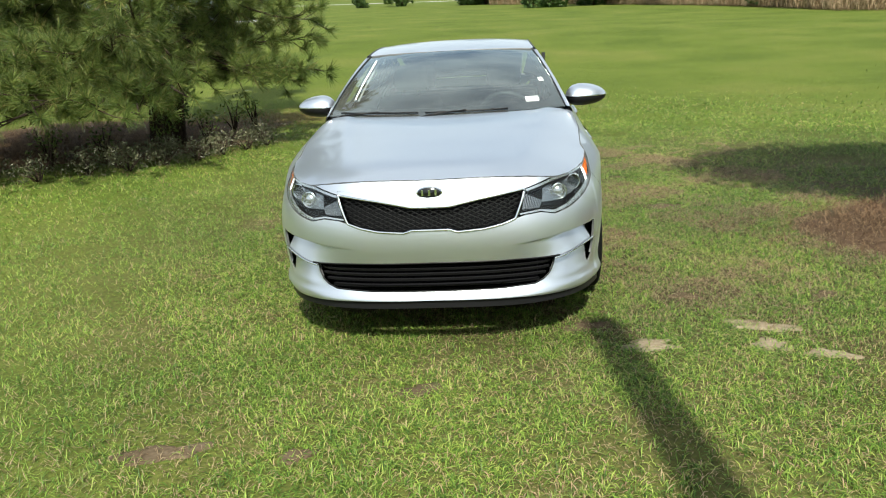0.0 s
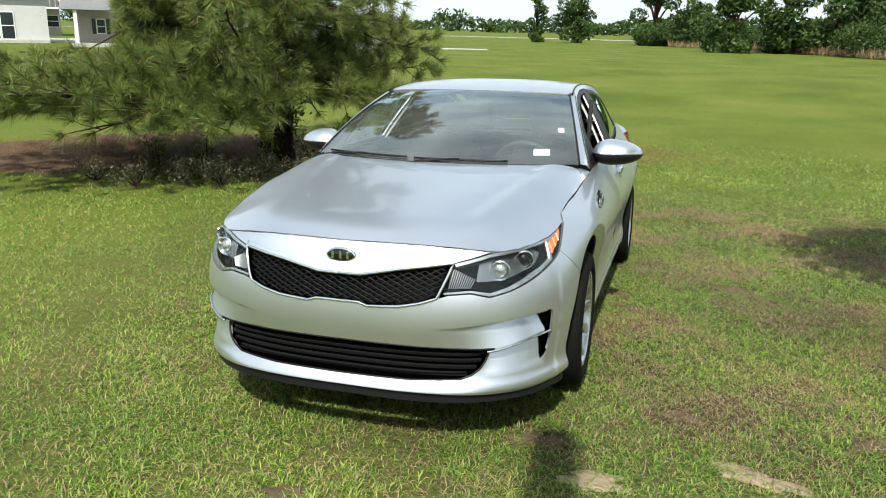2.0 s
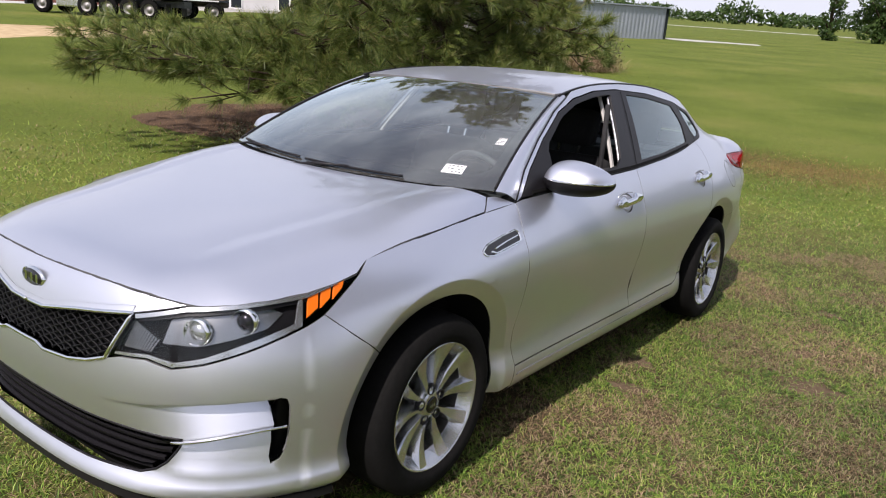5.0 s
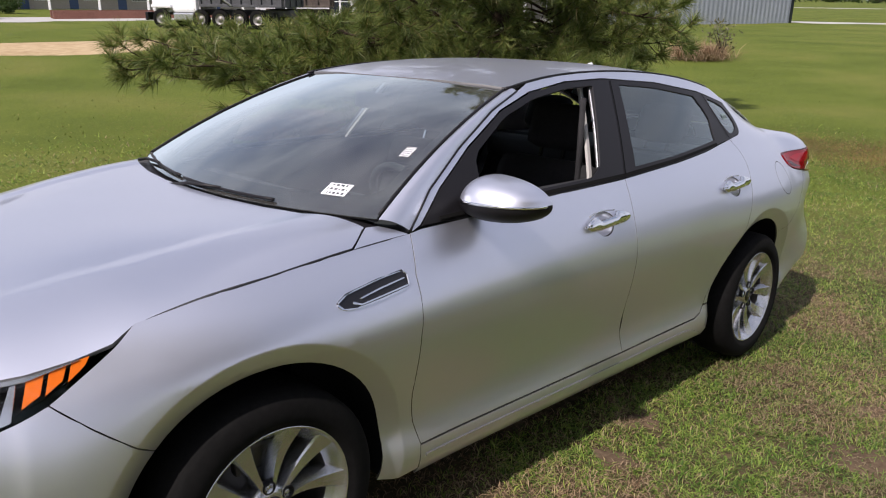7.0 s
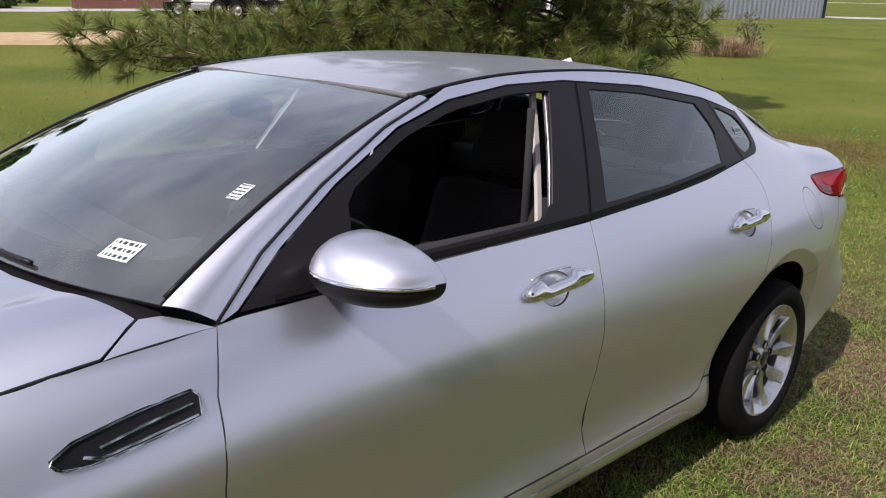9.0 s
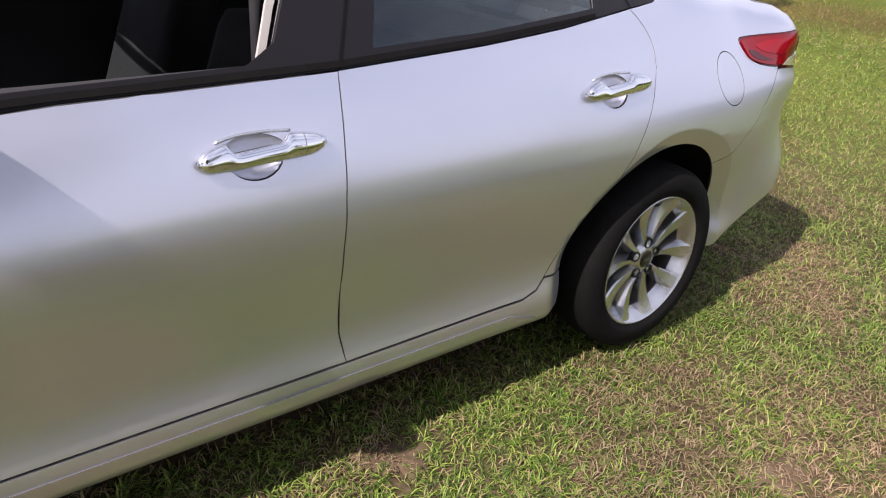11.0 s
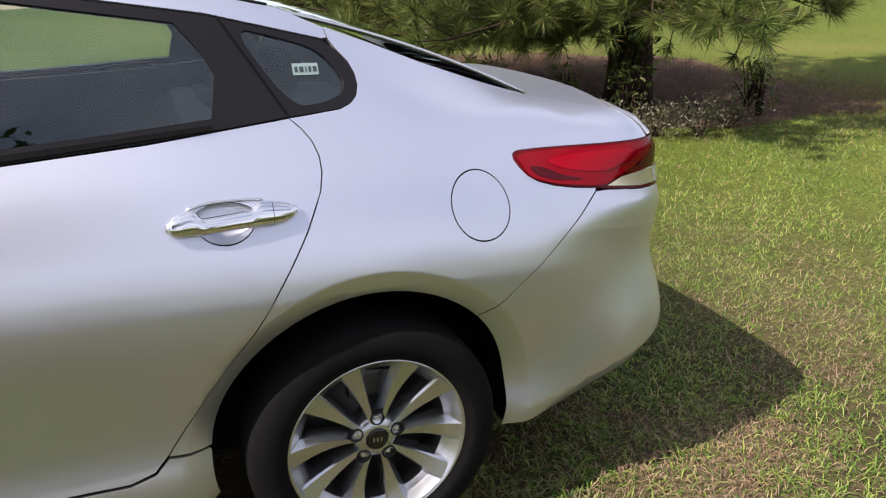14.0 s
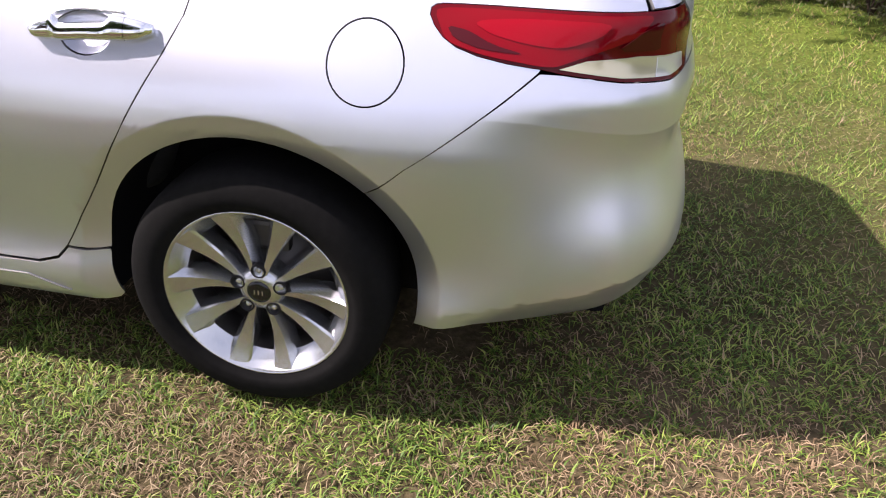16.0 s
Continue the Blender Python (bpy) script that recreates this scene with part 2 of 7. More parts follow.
GRASS = leafy("lawn_grass", [(0.0, (0.035, 0.078, 0.014)), (0.3, (0.112, 0.205, 0.032)), (0.6, (0.215, 0.325, 0.056)), (0.82, (0.370, 0.450, 0.108)), (0.90, (0.370, 0.292, 0.165)), (1.0, (0.41, 0.295, 0.205))], worn=(0.25, 0.180, 0.115))
FIELD = leafy("field_grass", [(0.0, (0.080, 0.116, 0.017)), (0.5, (0.122, 0.162, 0.028)), (0.85, (0.172, 0.196, 0.048)), (1.0, (0.23, 0.20, 0.09))])
NEEDLES = leafy("pine_needles", [(0.0, (0.050, 0.080, 0.020)), (0.5, (0.122, 0.168, 0.040)), (0.85, (0.225, 0.268, 0.076)), (1.0, (0.25, 0.185, 0.085))], 0.42, 0.3)
FOLIAGE = leafy("broad_leaves", [(0.0, (0.022, 0.050, 0.012)), (0.5, (0.045, 0.085, 0.020)), (1.0, (0.080, 0.125, 0.035))], 0.5, 0.3)
WEED = leafy("weeds", [(0.0, (0.070, 0.085, 0.040)), (0.5, (0.12, 0.12, 0.070)), (0.9, (0.20, 0.18, 0.12)), (1.0, (0.5, 0.47, 0.40))], 0.6, 0.3)
DRY = leafy("dry_grass", [(0.0, (0.16, 0.105, 0.062)), (0.5, (0.28, 0.198, 0.125)), (1.0, (0.43, 0.335, 0.23))], 0.7, 0.3)
SCORCHED = leafy("scorched_grass", [(0.0, (0.10, 0.060, 0.022)), (0.5, (0.19, 0.125, 0.048)), (1.0, (0.24, 0.21, 0.07))], 0.7, 0.2)
STRAWBITS = leafy("straw_needles", [(0.0, (0.080, 0.044, 0.026)), (0.5, (0.17, 0.098, 0.056)), (1.0, (0.29, 0.19, 0.115))], 0.7, 0.2)


# ---- mesh helpers ----
def mesh_object(name, verts, faces, mat, parent=None, label="", normals=None, smooth=True, inner=None):
    me = bpy.data.meshes.new(name)
    me.from_pydata([tuple(v) for v in verts], [], [tuple(f) for f in faces])
    me.materials.append(mat)
    if inner is not None:
        me.materials.append(inner[0])
        me.polygons.foreach_set("material_index", [0 if i < inner[1] else 1 for i in range(len(me.polygons))])
    if smooth:
        me.polygons.foreach_set("use_smooth", [True] * len(me.polygons))
    if normals is not None:
        me.normals_split_custom_set_from_vertices([tuple(n) for n in normals])
    me.update()
    ob = new(name, me)
    if parent is not None:
        ob.parent = parent
    return tagged(ob, label)


def part(name, bm, mat, parent, label="", smooth=False):
    me = bpy.data.meshes.new(name)
    bm.normal_update()
    bm.to_mesh(me)
    bm.free()
    me.materials.append(mat)
    if smooth:
        me.polygons.foreach_set("use_smooth", [True] * len(me.polygons))
    ob = new(name, me)
    if parent is not None:
        ob.parent = parent
    return tagged(ob, label)


def fast_mesh(name, verts, faces, mat, parent=None, label=""):
    """Many triangles from arrays."""
    me = bpy.data.meshes.new(name)
    me.vertices.add(len(verts))
    me.vertices.foreach_set("co", np.asarray(verts, np.float32).ravel())
    me.loops.add(faces.size)
    me.loops.foreach_set("vertex_index", np.asarray(faces, np.int32).ravel())
    me.polygons.add(len(faces))
    me.polygons.foreach_set("loop_start", np.arange(0, faces.size, 3, dtype=np.int32))
    me.update(calc_edges=True)
    me.materials.append(mat)
    ob = new(name, me)
    if parent is not None:
        ob.parent = parent
    return tagged(ob, label)


def box_bm(bm, x0, x1, y0, y1, z0, z1, bevel=0.0, m=None):
    made = bmesh.ops.create_cube(bm, size=1.0, matrix=Matrix.Translation(((x0 + x1) / 2, (y0 + y1) / 2, (z0 + z1) / 2)) @ Matrix.Diagonal((x1 - x0, y1 - y0, z1 - z0, 1)))
    if bevel:
        es = list({e for v in made["verts"] for e in v.link_edges})
        out = bmesh.ops.bevel(bm, geom=es, offset=bevel, segments=2, affect="EDGES", profile=0.6)
        vs = list({v for f in out["faces"] for v in f.verts} | {v for v in made["verts"] if v.is_valid})
    else:
        vs = made["verts"]
    if m is not None:
        bmesh.ops.transform(bm, matrix=m, verts=vs)
    return bm


def lathe(profile, steps=48, axis="x"):
    """A closed turn of (along, radius) points about an axis."""
    verts, faces, n = [], [], len(profile)
    for k in range(steps):
        a = 2 * math.pi * k / steps
        for p, r in profile:
            verts.append((p, r * math.cos(a), r * math.sin(a)) if axis == "x" else (r * math.cos(a), r * math.sin(a), p))
    for k in range(steps):
        for i in range(n - 1):
            a, b = k * n + i, ((k + 1) % steps) * n + i
            faces.append((a, a + 1, b + 1, b))
    return verts, faces


def tube(points, radius, sides=8):
    """A closed tube along points, with one radius or one for each point."""
    pts = [Vector(p) for p in points]
    rad = radius if hasattr(radius, "__len__") else [radius] * len(pts)
    verts, faces = [], []
    for i, p in enumerate(pts):
        way = (pts[min(i + 1, len(pts) - 1)] - pts[max(i - 1, 0)]).normalized()
        side = way.cross(Vector((0, 0, 1)) if abs(way.z) < 0.9 else Vector((1, 0, 0))).normalized()
        up = side.cross(way)
        for k in range(sides):
            a = 2 * math.pi * k / sides
            verts.append(p + (side * math.cos(a) + up * math.sin(a)) * rad[i])
    for i in range(len(pts) - 1):
        for k in range(sides):
            a, b = i * sides + k, i * sides + (k + 1) % sides
            faces.append((a, b, b + sides, a + sides))
    faces.append(tuple(range(sides))[::-1])
    faces.append(tuple(range((len(pts) - 1) * sides, len(pts) * sides)))
    return verts, faces


def spline(xs, ys):
    """Natural cubic spline through points, straight beyond its ends."""
    x, y = np.asarray(xs, float), np.asarray(ys, float)
    n, h = len(x), np.diff(x)
    a, r = np.eye(n), np.zeros(n)
    for i in range(1, n - 1):
        a[i, i - 1], a[i, i], a[i, i + 1] = h[i - 1], 2 * (h[i - 1] + h[i]), h[i]
        r[i] = 6 * ((y[i + 1] - y[i]) / h[i] - (y[i] - y[i - 1]) / h[i - 1])
    m = np.linalg.solve(a, r)

    def at(v):
        v = np.asarray(v, float)
        c = np.clip(v, x[0], x[-1])
        i = np.clip(np.searchsorted(x, c) - 1, 0, n - 2)
        l, q = x[i + 1] - c, c - x[i]
        out = (m[i] * l**3 + m[i + 1] * q**3) / (6 * h[i]) + (y[i] / h[i] - m[i] * h[i] / 6) * l + (y[i + 1] / h[i] - m[i + 1] * h[i] / 6) * q
        s0 = (y[1] - y[0]) / h[0] - h[0] * m[1] / 6
        s1 = (y[-1] - y[-2]) / h[-1] + h[-1] * m[-2] / 6
        return out + np.where(v < x[0], (v - x[0]) * s0, 0) + np.where(v > x[-1], (v - x[-1]) * s1, 0)

    return at


def ease(v, a, b):
    q = np.clip((np.asarray(v, float) - a) / (b - a), 0, 1)
    return q * q * (3 - 2 * q)


# ---- the ground ----
REACH = 14.0
NOISE_A = np.array([(0.9, 0.35, 0.3), (-0.4, 1.1, 1.7), (1.9, -1.3, 4.1), (2.7, 2.2, 0.9)])


def ground_z(x, y):
    """Height of the lawn: a slope past the car into a shallow hollow, with slight unevenness."""
    s = x * DOWN.x + y * DOWN.y
    z = -math.tan(SLOPE) * REACH * np.tanh(s / REACH)
    r = np.hypot(x, y)
    z = z + 0.60 * ease(r, 13.0, 40.0)
    for i, (a, b, c) in enumerate(NOISE_A):
        z = z + (0.010, 0.009, 0.005, 0.004)[i] * np.sin(a * x + b * y + c) * ease(r, 2.5, 6.0)
    return z - 0.015


def lawn():
    k = np.linspace(-1, 1, 261)
    axis = np.sinh(k * 6.6) / np.sinh(6.6) * 2600.0
    xs, ys = axis + 0.0, axis + 2.0
    gx, gy = np.meshgrid(xs, ys)
    v = np.stack([gx, gy, ground_z(gx, gy)], -1).reshape(-1, 3)
    n = len(xs)
    i = (np.arange(n - 1)[:, None] * n + np.arange(n - 1)[None]).ravel()
    f = np.concatenate([np.stack([i, i + 1, i + n + 1], 1), np.stack([i, i + n + 1, i + n], 1)])
    ob = fast_mesh("ground", v, f, SOIL)
    ob.data.polygons.foreach_set("use_smooth", [True] * len(ob.data.polygons))
    return tagged(ob, "sloping mown lawn of patchy green grass", "lawn", kind="structure")


lawn()


def patch(name, cx, cy, rx, ry, turn, mat, label, category, height=0.012, ragged=0.25, seed=1, sides=44, rings=7):
    """A ragged low mat lying on the ground, domed to height, with its rim let into the soil."""
    rng = np.random.default_rng(seed)
    ph = rng.uniform(0, 6.28, 6)
    c, s = math.cos(turn), math.sin(turn)
    verts, faces = [], []
    for j in range(rings + 1):
        q = j / rings
        for k in range(sides):
            a = 2 * math.pi * k / sides
            w = 1 + ragged * (0.5 * math.sin(2 * a + ph[0]) + 0.4 * math.sin(3 * a + ph[1]) + 0.35 * math.sin(5 * a + ph[2]) + 0.25 * math.sin(9 * a + ph[3]))
            px, py = rx * q * w * math.cos(a), ry * q * w * math.sin(a)
            x, y = cx + c * px - s * py, cy + s * px + c * py
            lift = height * (1 - q**2.2) + 0.006 - (0.02 if j == rings else 0)
            verts.append((x, y, float(ground_z(x, y)) + lift + rng.uniform(-0.2, 0.2) * height * (j < rings)))
    for j in range(rings):
        for k in range(sides):
            a, b = j * sides + k, j * sides + (k + 1) % sides
            faces.append((a, b, b + sides, a + sides))
    return tagged(mesh_object(name, verts, faces, mat), label, category, kind="stuff")


BARE = [  # centre, radii, turn: the worn places in the lawn
    (0.75, 0.30, 0.17, 0.12, 0.3, DIRT), (1.02, 0.04, 0.20, 0.09, 0.1, SAND), (1.60, 0.27, 0.22, 0.10, -0.3, SAND), (1.58, 0.02, 0.14, 0.09, 0.2, SAND),
    (1.80, -0.10, 0.13, 0.08, -0.2, SAND), (-0.05, -0.42, 0.13, 0.09, 0.4, DIRT), (-0.98, -0.93, 0.24, 0.09, 0.35, DIRT), (1.70, 3.12, 0.30, 0.15, 0.2, DIRT),
    (1.01, 2.38, 0.16, 0.10, 0.0, DIRT), (0.90, 2.75, 0.12, 0.14, 0.5, DIRT), (0.55, -1.3, 0.10, 0.06, 0.9, DIRT), (-0.45, -0.95, 0.10, 0.06, 0.0, DIRT),
    (2.1, 0.7, 0.16, 0.09, 0.5, DIRT), (1.35, 0.75, 0.12, 0.08, 0.0, DIRT), (1.55, 3.6, 0.15, 0.1, 0.8, DIRT), (1.5, 4.6, 0.13, 0.09, 0.2, DIRT)]
BARE = [(x, y, rx * 0.8, ry * 0.8, a, m) for x, y, rx, ry, a, m in BARE]
for i, (cx, cy, rx, ry, turn, mat) in enumerate(BARE):
    patch("bare_patch", cx, cy, rx, ry, turn, mat, "pale sandy bare patch in the lawn" if mat is SAND else "worn brown bare patch in the lawn", "bare earth", 0.004, 0.45, 20 + i, 40, 5)

# ---- the parked car: its surfaces, in its own axes (nose at y = 0, driver's side +x) ----
PLAN = [(0, 0), (0.2, 0.006), (0.4, 0.034), (0.55, 0.085), (0.68, 0.175), (0.765, 0.29), (0.83, 0.44), (0.872, 0.62), (0.902, 0.86), (0.914, 1.15), (0.916, 1.6), (0.920, 2.3),
        (0.925, 3.0), (0.930, 3.6), (0.924, 4.0), (0.893, 4.32), (0.848, 4.52), (0.765, 4.668), (0.62, 4.732), (0.42, 4.762), (0.2, 4.776), (0, 4.780)]
_p = np.array(PLAN)
_arc = np.r_[0, np.cumsum(np.hypot(*np.diff(_p, axis=0).T))]
PX, PY, ARC = spline(_arc, _p[:, 0]), spline(_arc, _p[:, 1]), _arc[-1]
_fine = np.linspace(0, ARC, 4000)
_fx, _fy = PX(_fine), PY(_fine)
_mid = int(np.argmax(_fx))


def s_at_x(x):
    """Way along the outline at a half-width, on the nose."""
    return float(np.interp(x, _fx[:_mid], _fine[:_mid]))


def s_at_y(y):
    if y > 4.6:  # the blunt tail
        y = 4.6 + (y - 4.6) * 0.766
    return float(np.interp(y, _fy, _fine))


BELT = spline([0.3, 0.6, 1.0, 1.5, 2.04, 2.6, 3.0, 3.57, 3.8, 4.2, 4.5, 4.8], [0.86, 0.89, 0.94, 0.985, 1.022, 1.04, 1.066, 1.11, 1.113, 1.10, 1.085, 1.08])
BELT_IN = spline([0.4, 0.65, 1.0, 1.5, 2.1, 2.6, 3.2, 3.6, 4.2, 4.8], [0.115, 0.126, 0.135, 0.127, 0.118, 0.120, 0.148, 0.185, 0.20, 0.2])
LEAN = spline([1.0, 3.2, 3.6, 3.85, 4.1, 4.35, 4.8], [0.5, 0.5, 0.55, 0.8, 1.5, 2.4, 2.6])
LOW = spline([0.16, 0.20, 0.24, 0.29, 0.335, 0.38, 0.44, 0.52, 0.62, 0.70, 0.76], [0.17, 0.108, 0.069, 0.053, 0.052, 0.061, 0.064, 0.049, 0.025, 0.011, 0.007])
HIGH = spline([0, 0.25, 0.5, 0.75, 1.0], [0.0, 0.10, 0.33, 0.63, 1.0])
NOSE = spline([0.16, 0.20, 0.24, 0.27, 0.31, 0.38, 0.44, 0.50, 0.56, 0.62, 0.68, 0.74, 0.79, 0.83, 0.9], [0.12, 0.052, -0.002, 0.002, 0.024, 0.028, 0.016, 0.002, -0.003, 0.001, 0.013, 0.034, 0.056, 0.085, 0.17])
CORNER = spline([0.16, 0.20, 0.25, 0.30, 0.37, 0.45, 0.55, 0.63, 0.70, 0.76, 0.81, 0.86, 0.91, 0.96], [0.13, 0.062, 0.006, 0.016, 0.016, 0.007, 0.0, 0.006, 0.022, 0.046, 0.074, 0.104, 0.145, 0.2])
TAIL = spline([0.2, 0.26, 0.32, 0.39, 0.47, 0.55, 0.62, 0.70, 0.78, 0.83, 0.85, 0.90, 0.95, 1.02, 1.06, 1.09, 1.115, 1.13], [0.22, 0.15, 0.075, 0.022, 0.000, 0.000, 0.014, 0.031, 0.034, 0.026, 0.0215, 0.034, 0.046, 0.055, 0.085, 0.135, 0.22, 0.30])
WHEELS = ((0.955, 0.345), (3.765, 0.345))
ARCH = 0.393


def side_inset(y, z):
    zb, ib = BELT(y), BELT_IN(y)
    f = np.clip((z - 0.75) / (zb - 0.75), 0, 1)
    d = np.maximum(z - zb, 0)
    low = LOW(np.minimum(z, 0.76))
    upper = HIGH(f) * (ib - 0.004) + 0.007 * (1 - f)
    return np.where(z < 0.75, low, upper) + d * LEAN(y) + 0.25 * d * d


def _lip(q):
    q = np.clip(q, 0, 1.2)
    return np.where(q < 0.08, q * q / 0.16, q - 0.04)


def shelf_z(y):
    """Height of the crease across the rear bumper, falling towards the tail."""
    return 0.824 - 0.034 * ease(y, 4.30, 4.66)


def skin(s, z, lift=0.0):
    """The painted skin as a place for way-along-the-outline s (negative: the passenger's side) and height z, raised by lift."""
    s, z = np.asarray(s, float), np.asarray(z, float)
    a = np.abs(s)
    y0 = PY(a)
    e = 1e-3
    tx, ty = (PX(a + e) - PX(a - e)), (PY(a + e) - PY(a - e))
    n = np.hypot(tx, ty)
    nx, ny = ty / n, -tx / n
    front = ease(y0, 0.16, 0.02)
    corner = ease(y0, 0.95, 0.45)
    back = ease(y0, 4.18, 4.6)
    inset = side_inset(y0, z)
    inset = inset * (1 - corner) + corner * (CORNER(z) * (1 - front) + NOSE(z) * front)
    # crisp shelf line across the rear bumper, below the lamps
    edge = shelf_z(y0)
    shelf = np.where(z > edge, np.clip(1 - (z - edge) / 0.085, 0, 1), np.clip(1 - (edge - z) / 0.080, 0, 1) ** 1.5)
    inset = inset * (1 - back) + back * (TAIL(z) - 0.009 * shelf)
    # the flared ridge that rises from the wheel arch to the tail
    ridge = 0.305 + 0.175 * np.clip((y0 - 4.2) / 0.5, 0, 1)
    flare = np.where(z > ridge, 1 - ease(z, ridge - 0.02, ridge + 0.25), 1 - ease(z, ridge + 0.02, ridge - 0.07))
    inset = inset - 0.021 * flare * ease(y0, 4.12, 4.40)
    for wy, wz in WHEELS:  # rolled wheel-arch lips
        r = np.hypot(y0 - wy, z - wz)
        on = (y0 > 0.4) & (y0 < 4.4)
        inset = inset + np.where(on, 0.034 * _lip((0.453 - r) / 0.060) - 0.004 * ease(r, 0.72, 0.45), 0)
    # the scooped bumper corners ahead of the front wheels
    across = ease(PX(a), 0.36, 0.70) * ease(y0, 0.338, 0.312)
    top, blade = 0.515 + 0.034 * ease(PX(a), 0.36, 0.78), 0.416 + 0.046 * ease(PX(a), 0.56, 0.80)
    upper = ease(z, top, top - 0.012) * np.clip((z - blade) / (top - 0.012 - blade), 0, 1)
    lower = ease(z, blade, blade - 0.010) * np.clip((z - 0.33) / (blade - 0.010 - 0.33), 0, 1)
    inset = inset + across * (0.044 * upper + 0.042 * lower * ease(PX(a), 0.52, 0.62)) - lift
    return np.stack([(PX(a) - nx * inset) * np.where(s < 0, -1, 1), y0 - ny * inset, z], -1)


HOOD_Z = spline([0.0, 0.075, 0.13, 0.23, 0.4, 0.65, 1.0, 1.3, 1.5], [0.785, 0.822, 0.851, 0.886, 0.922, 0.963, 1.008, 1.037, 1.05])
HOOD_K = spline([0.0, 0.1, 0.2, 0.27, 0.336, 0.447, 0.54, 0.617, 0.69, 0.82, 1.0, 1.5], [0.22, 0.19, 0.166, 0.139, 0.1245, 0.112, 0.103, 0.092, 0.081, 0.069, 0.0665, 0.075])


def hood_skin(x, y, lift=0.0):
    x, y = np.asarray(x, float), np.asarray(y, float)
    edge = np.abs(x) / (0.755 + 0.045 * ease(y, 0.6, 1.5))
    z = HOOD_Z(y) - HOOD_K(y) * edge ** (3.5 + 7.0 * ease(y, 0.75, 1.3))
    fold = 0.43 + 0.16 * ease(y, 0.1, 1.4)
    z = z - 0.010 * ease(np.abs(x), fold + 0.03, fold - 0.05) * ease(y, 0.1, 0.5)
    return np.stack([x, y, z + lift], -1)


ROOF_Z = spline([2.0, 2.1, 2.3, 2.6, 2.9, 3.2, 3.45, 3.62], [1.382, 1.402, 1.435, 1.460, 1.464, 1.450, 1.420, 1.390])
ROOF_DROP = 0.030


def rail_z(y):
    return ROOF_Z(np.minimum(y, 3.62)) - ROOF_DROP - np.maximum(np.asarray(y, float) - 3.62, 0) * 0.30


def side_x(y, z):
    return float(skin(s_at_y(y), z)[0])


_ry = np.linspace(1.9, 3.8, 60)
RAIL_X = spline(_ry, [side_x(v, float(rail_z(v))) for v in _ry])


def roof_skin(x, y, lift=0.0):
    x, y = np.asarray(x, float), np.asarray(y, float)
    z = ROOF_Z(y) - ROOF_DROP * np.abs(x / RAIL_X(y)) ** 2.6
    return np.stack([x, y, z + lift], -1)


def screen_skin(u, v, lift=0.0):
    """Windscreen: u across, v from the cowl up to the roof."""
    u, v = np.asarray(u, float), np.asarray(v, float)
    x = u * (0.742 * (1 - v) + 0.575 * v)
    y = (1.228 + 0.165 * u**2) * (1 - v) + (2.035 + 0.075 * np.abs(u) ** 2.2) * v
    z = (1.020 + 0.008 * u**2) * (1 - v) + (1.388 - 0.022 * np.abs(u) ** 2.2) * v
    b = 4 * v * (1 - v) * 0.028 + lift
    return np.stack([x, y - b * 0.42, z + b * 0.9], -1)


def back_skin(u, v, lift=0.0):
    """Rear window: v from the roof down to the boot lid."""
    u, v = np.asarray(u, float), np.asarray(v, float)
    x = u * (0.545 * (1 - v) + 0.545 * v)
    y = (3.58 + 0.03 * u**2) * (1 - v) + (4.36 - 0.05 * u**2) * v
    z = (1.392 - 0.040 * np.abs(u) ** 2.6) * (1 - v) + (1.140 - 0.01 * u**2) * v
    b = 4 * v * (1 - v) * 0.022 + lift
    return np.stack([x, y + b * 0.3, z + b * 0.95], -1)


def deck_skin(x, y, lift=0.0):
    x, y = np.asarray(x, float), np.asarray(y, float)
    z = 1.142 - 0.10 * (y - 4.36) + 0.16 * np.maximum(y - 4.52, 0) ** 1.5 - 0.032 * np.abs(x / 0.62) ** 3.2
    return np.stack([x, y, z + lift], -1)


def inside(px, py, poly):
    """Which points lie within a polygon."""
    q = np.asarray(poly)
    x0, y0 = q[:, 0], q[:, 1]
    x1, y1 = np.roll(x0, -1), np.roll(y0, -1)
    hit = np.zeros(len(px), bool)
    for a, b, c, d in zip(x0, y0, x1, y1):
        if b != d:
            hit ^= ((b > py) != (d > py)) & (px < (c - a) * (py - b) / (d - b) + a)
    return hit


def finer(poly, step):
    """The closed outline with points no further apart than step."""
    out = []
    for a, b in zip(poly, poly[1:] + poly[:1]):
        n = max(1, int(math.ceil(math.dist(a, b) / step)))
        out += [(a[0] + (b[0] - a[0]) * i / n, a[1] + (b[1] - a[1]) * i / n) for i in range(n)]
    return out


def rounded(poly, cut=0.3, times=2):
    """Corner-cutting of a closed outline."""
    for _ in range(times):
        poly = [p for a, b in zip(poly, poly[1:] + poly[:1]) for p in ((a[0] + (b[0] - a[0]) * cut, a[1] + (b[1] - a[1]) * cut), (b[0] + (a[0] - b[0]) * cut, b[1] + (a[1] - b[1]) * cut))]
    return poly


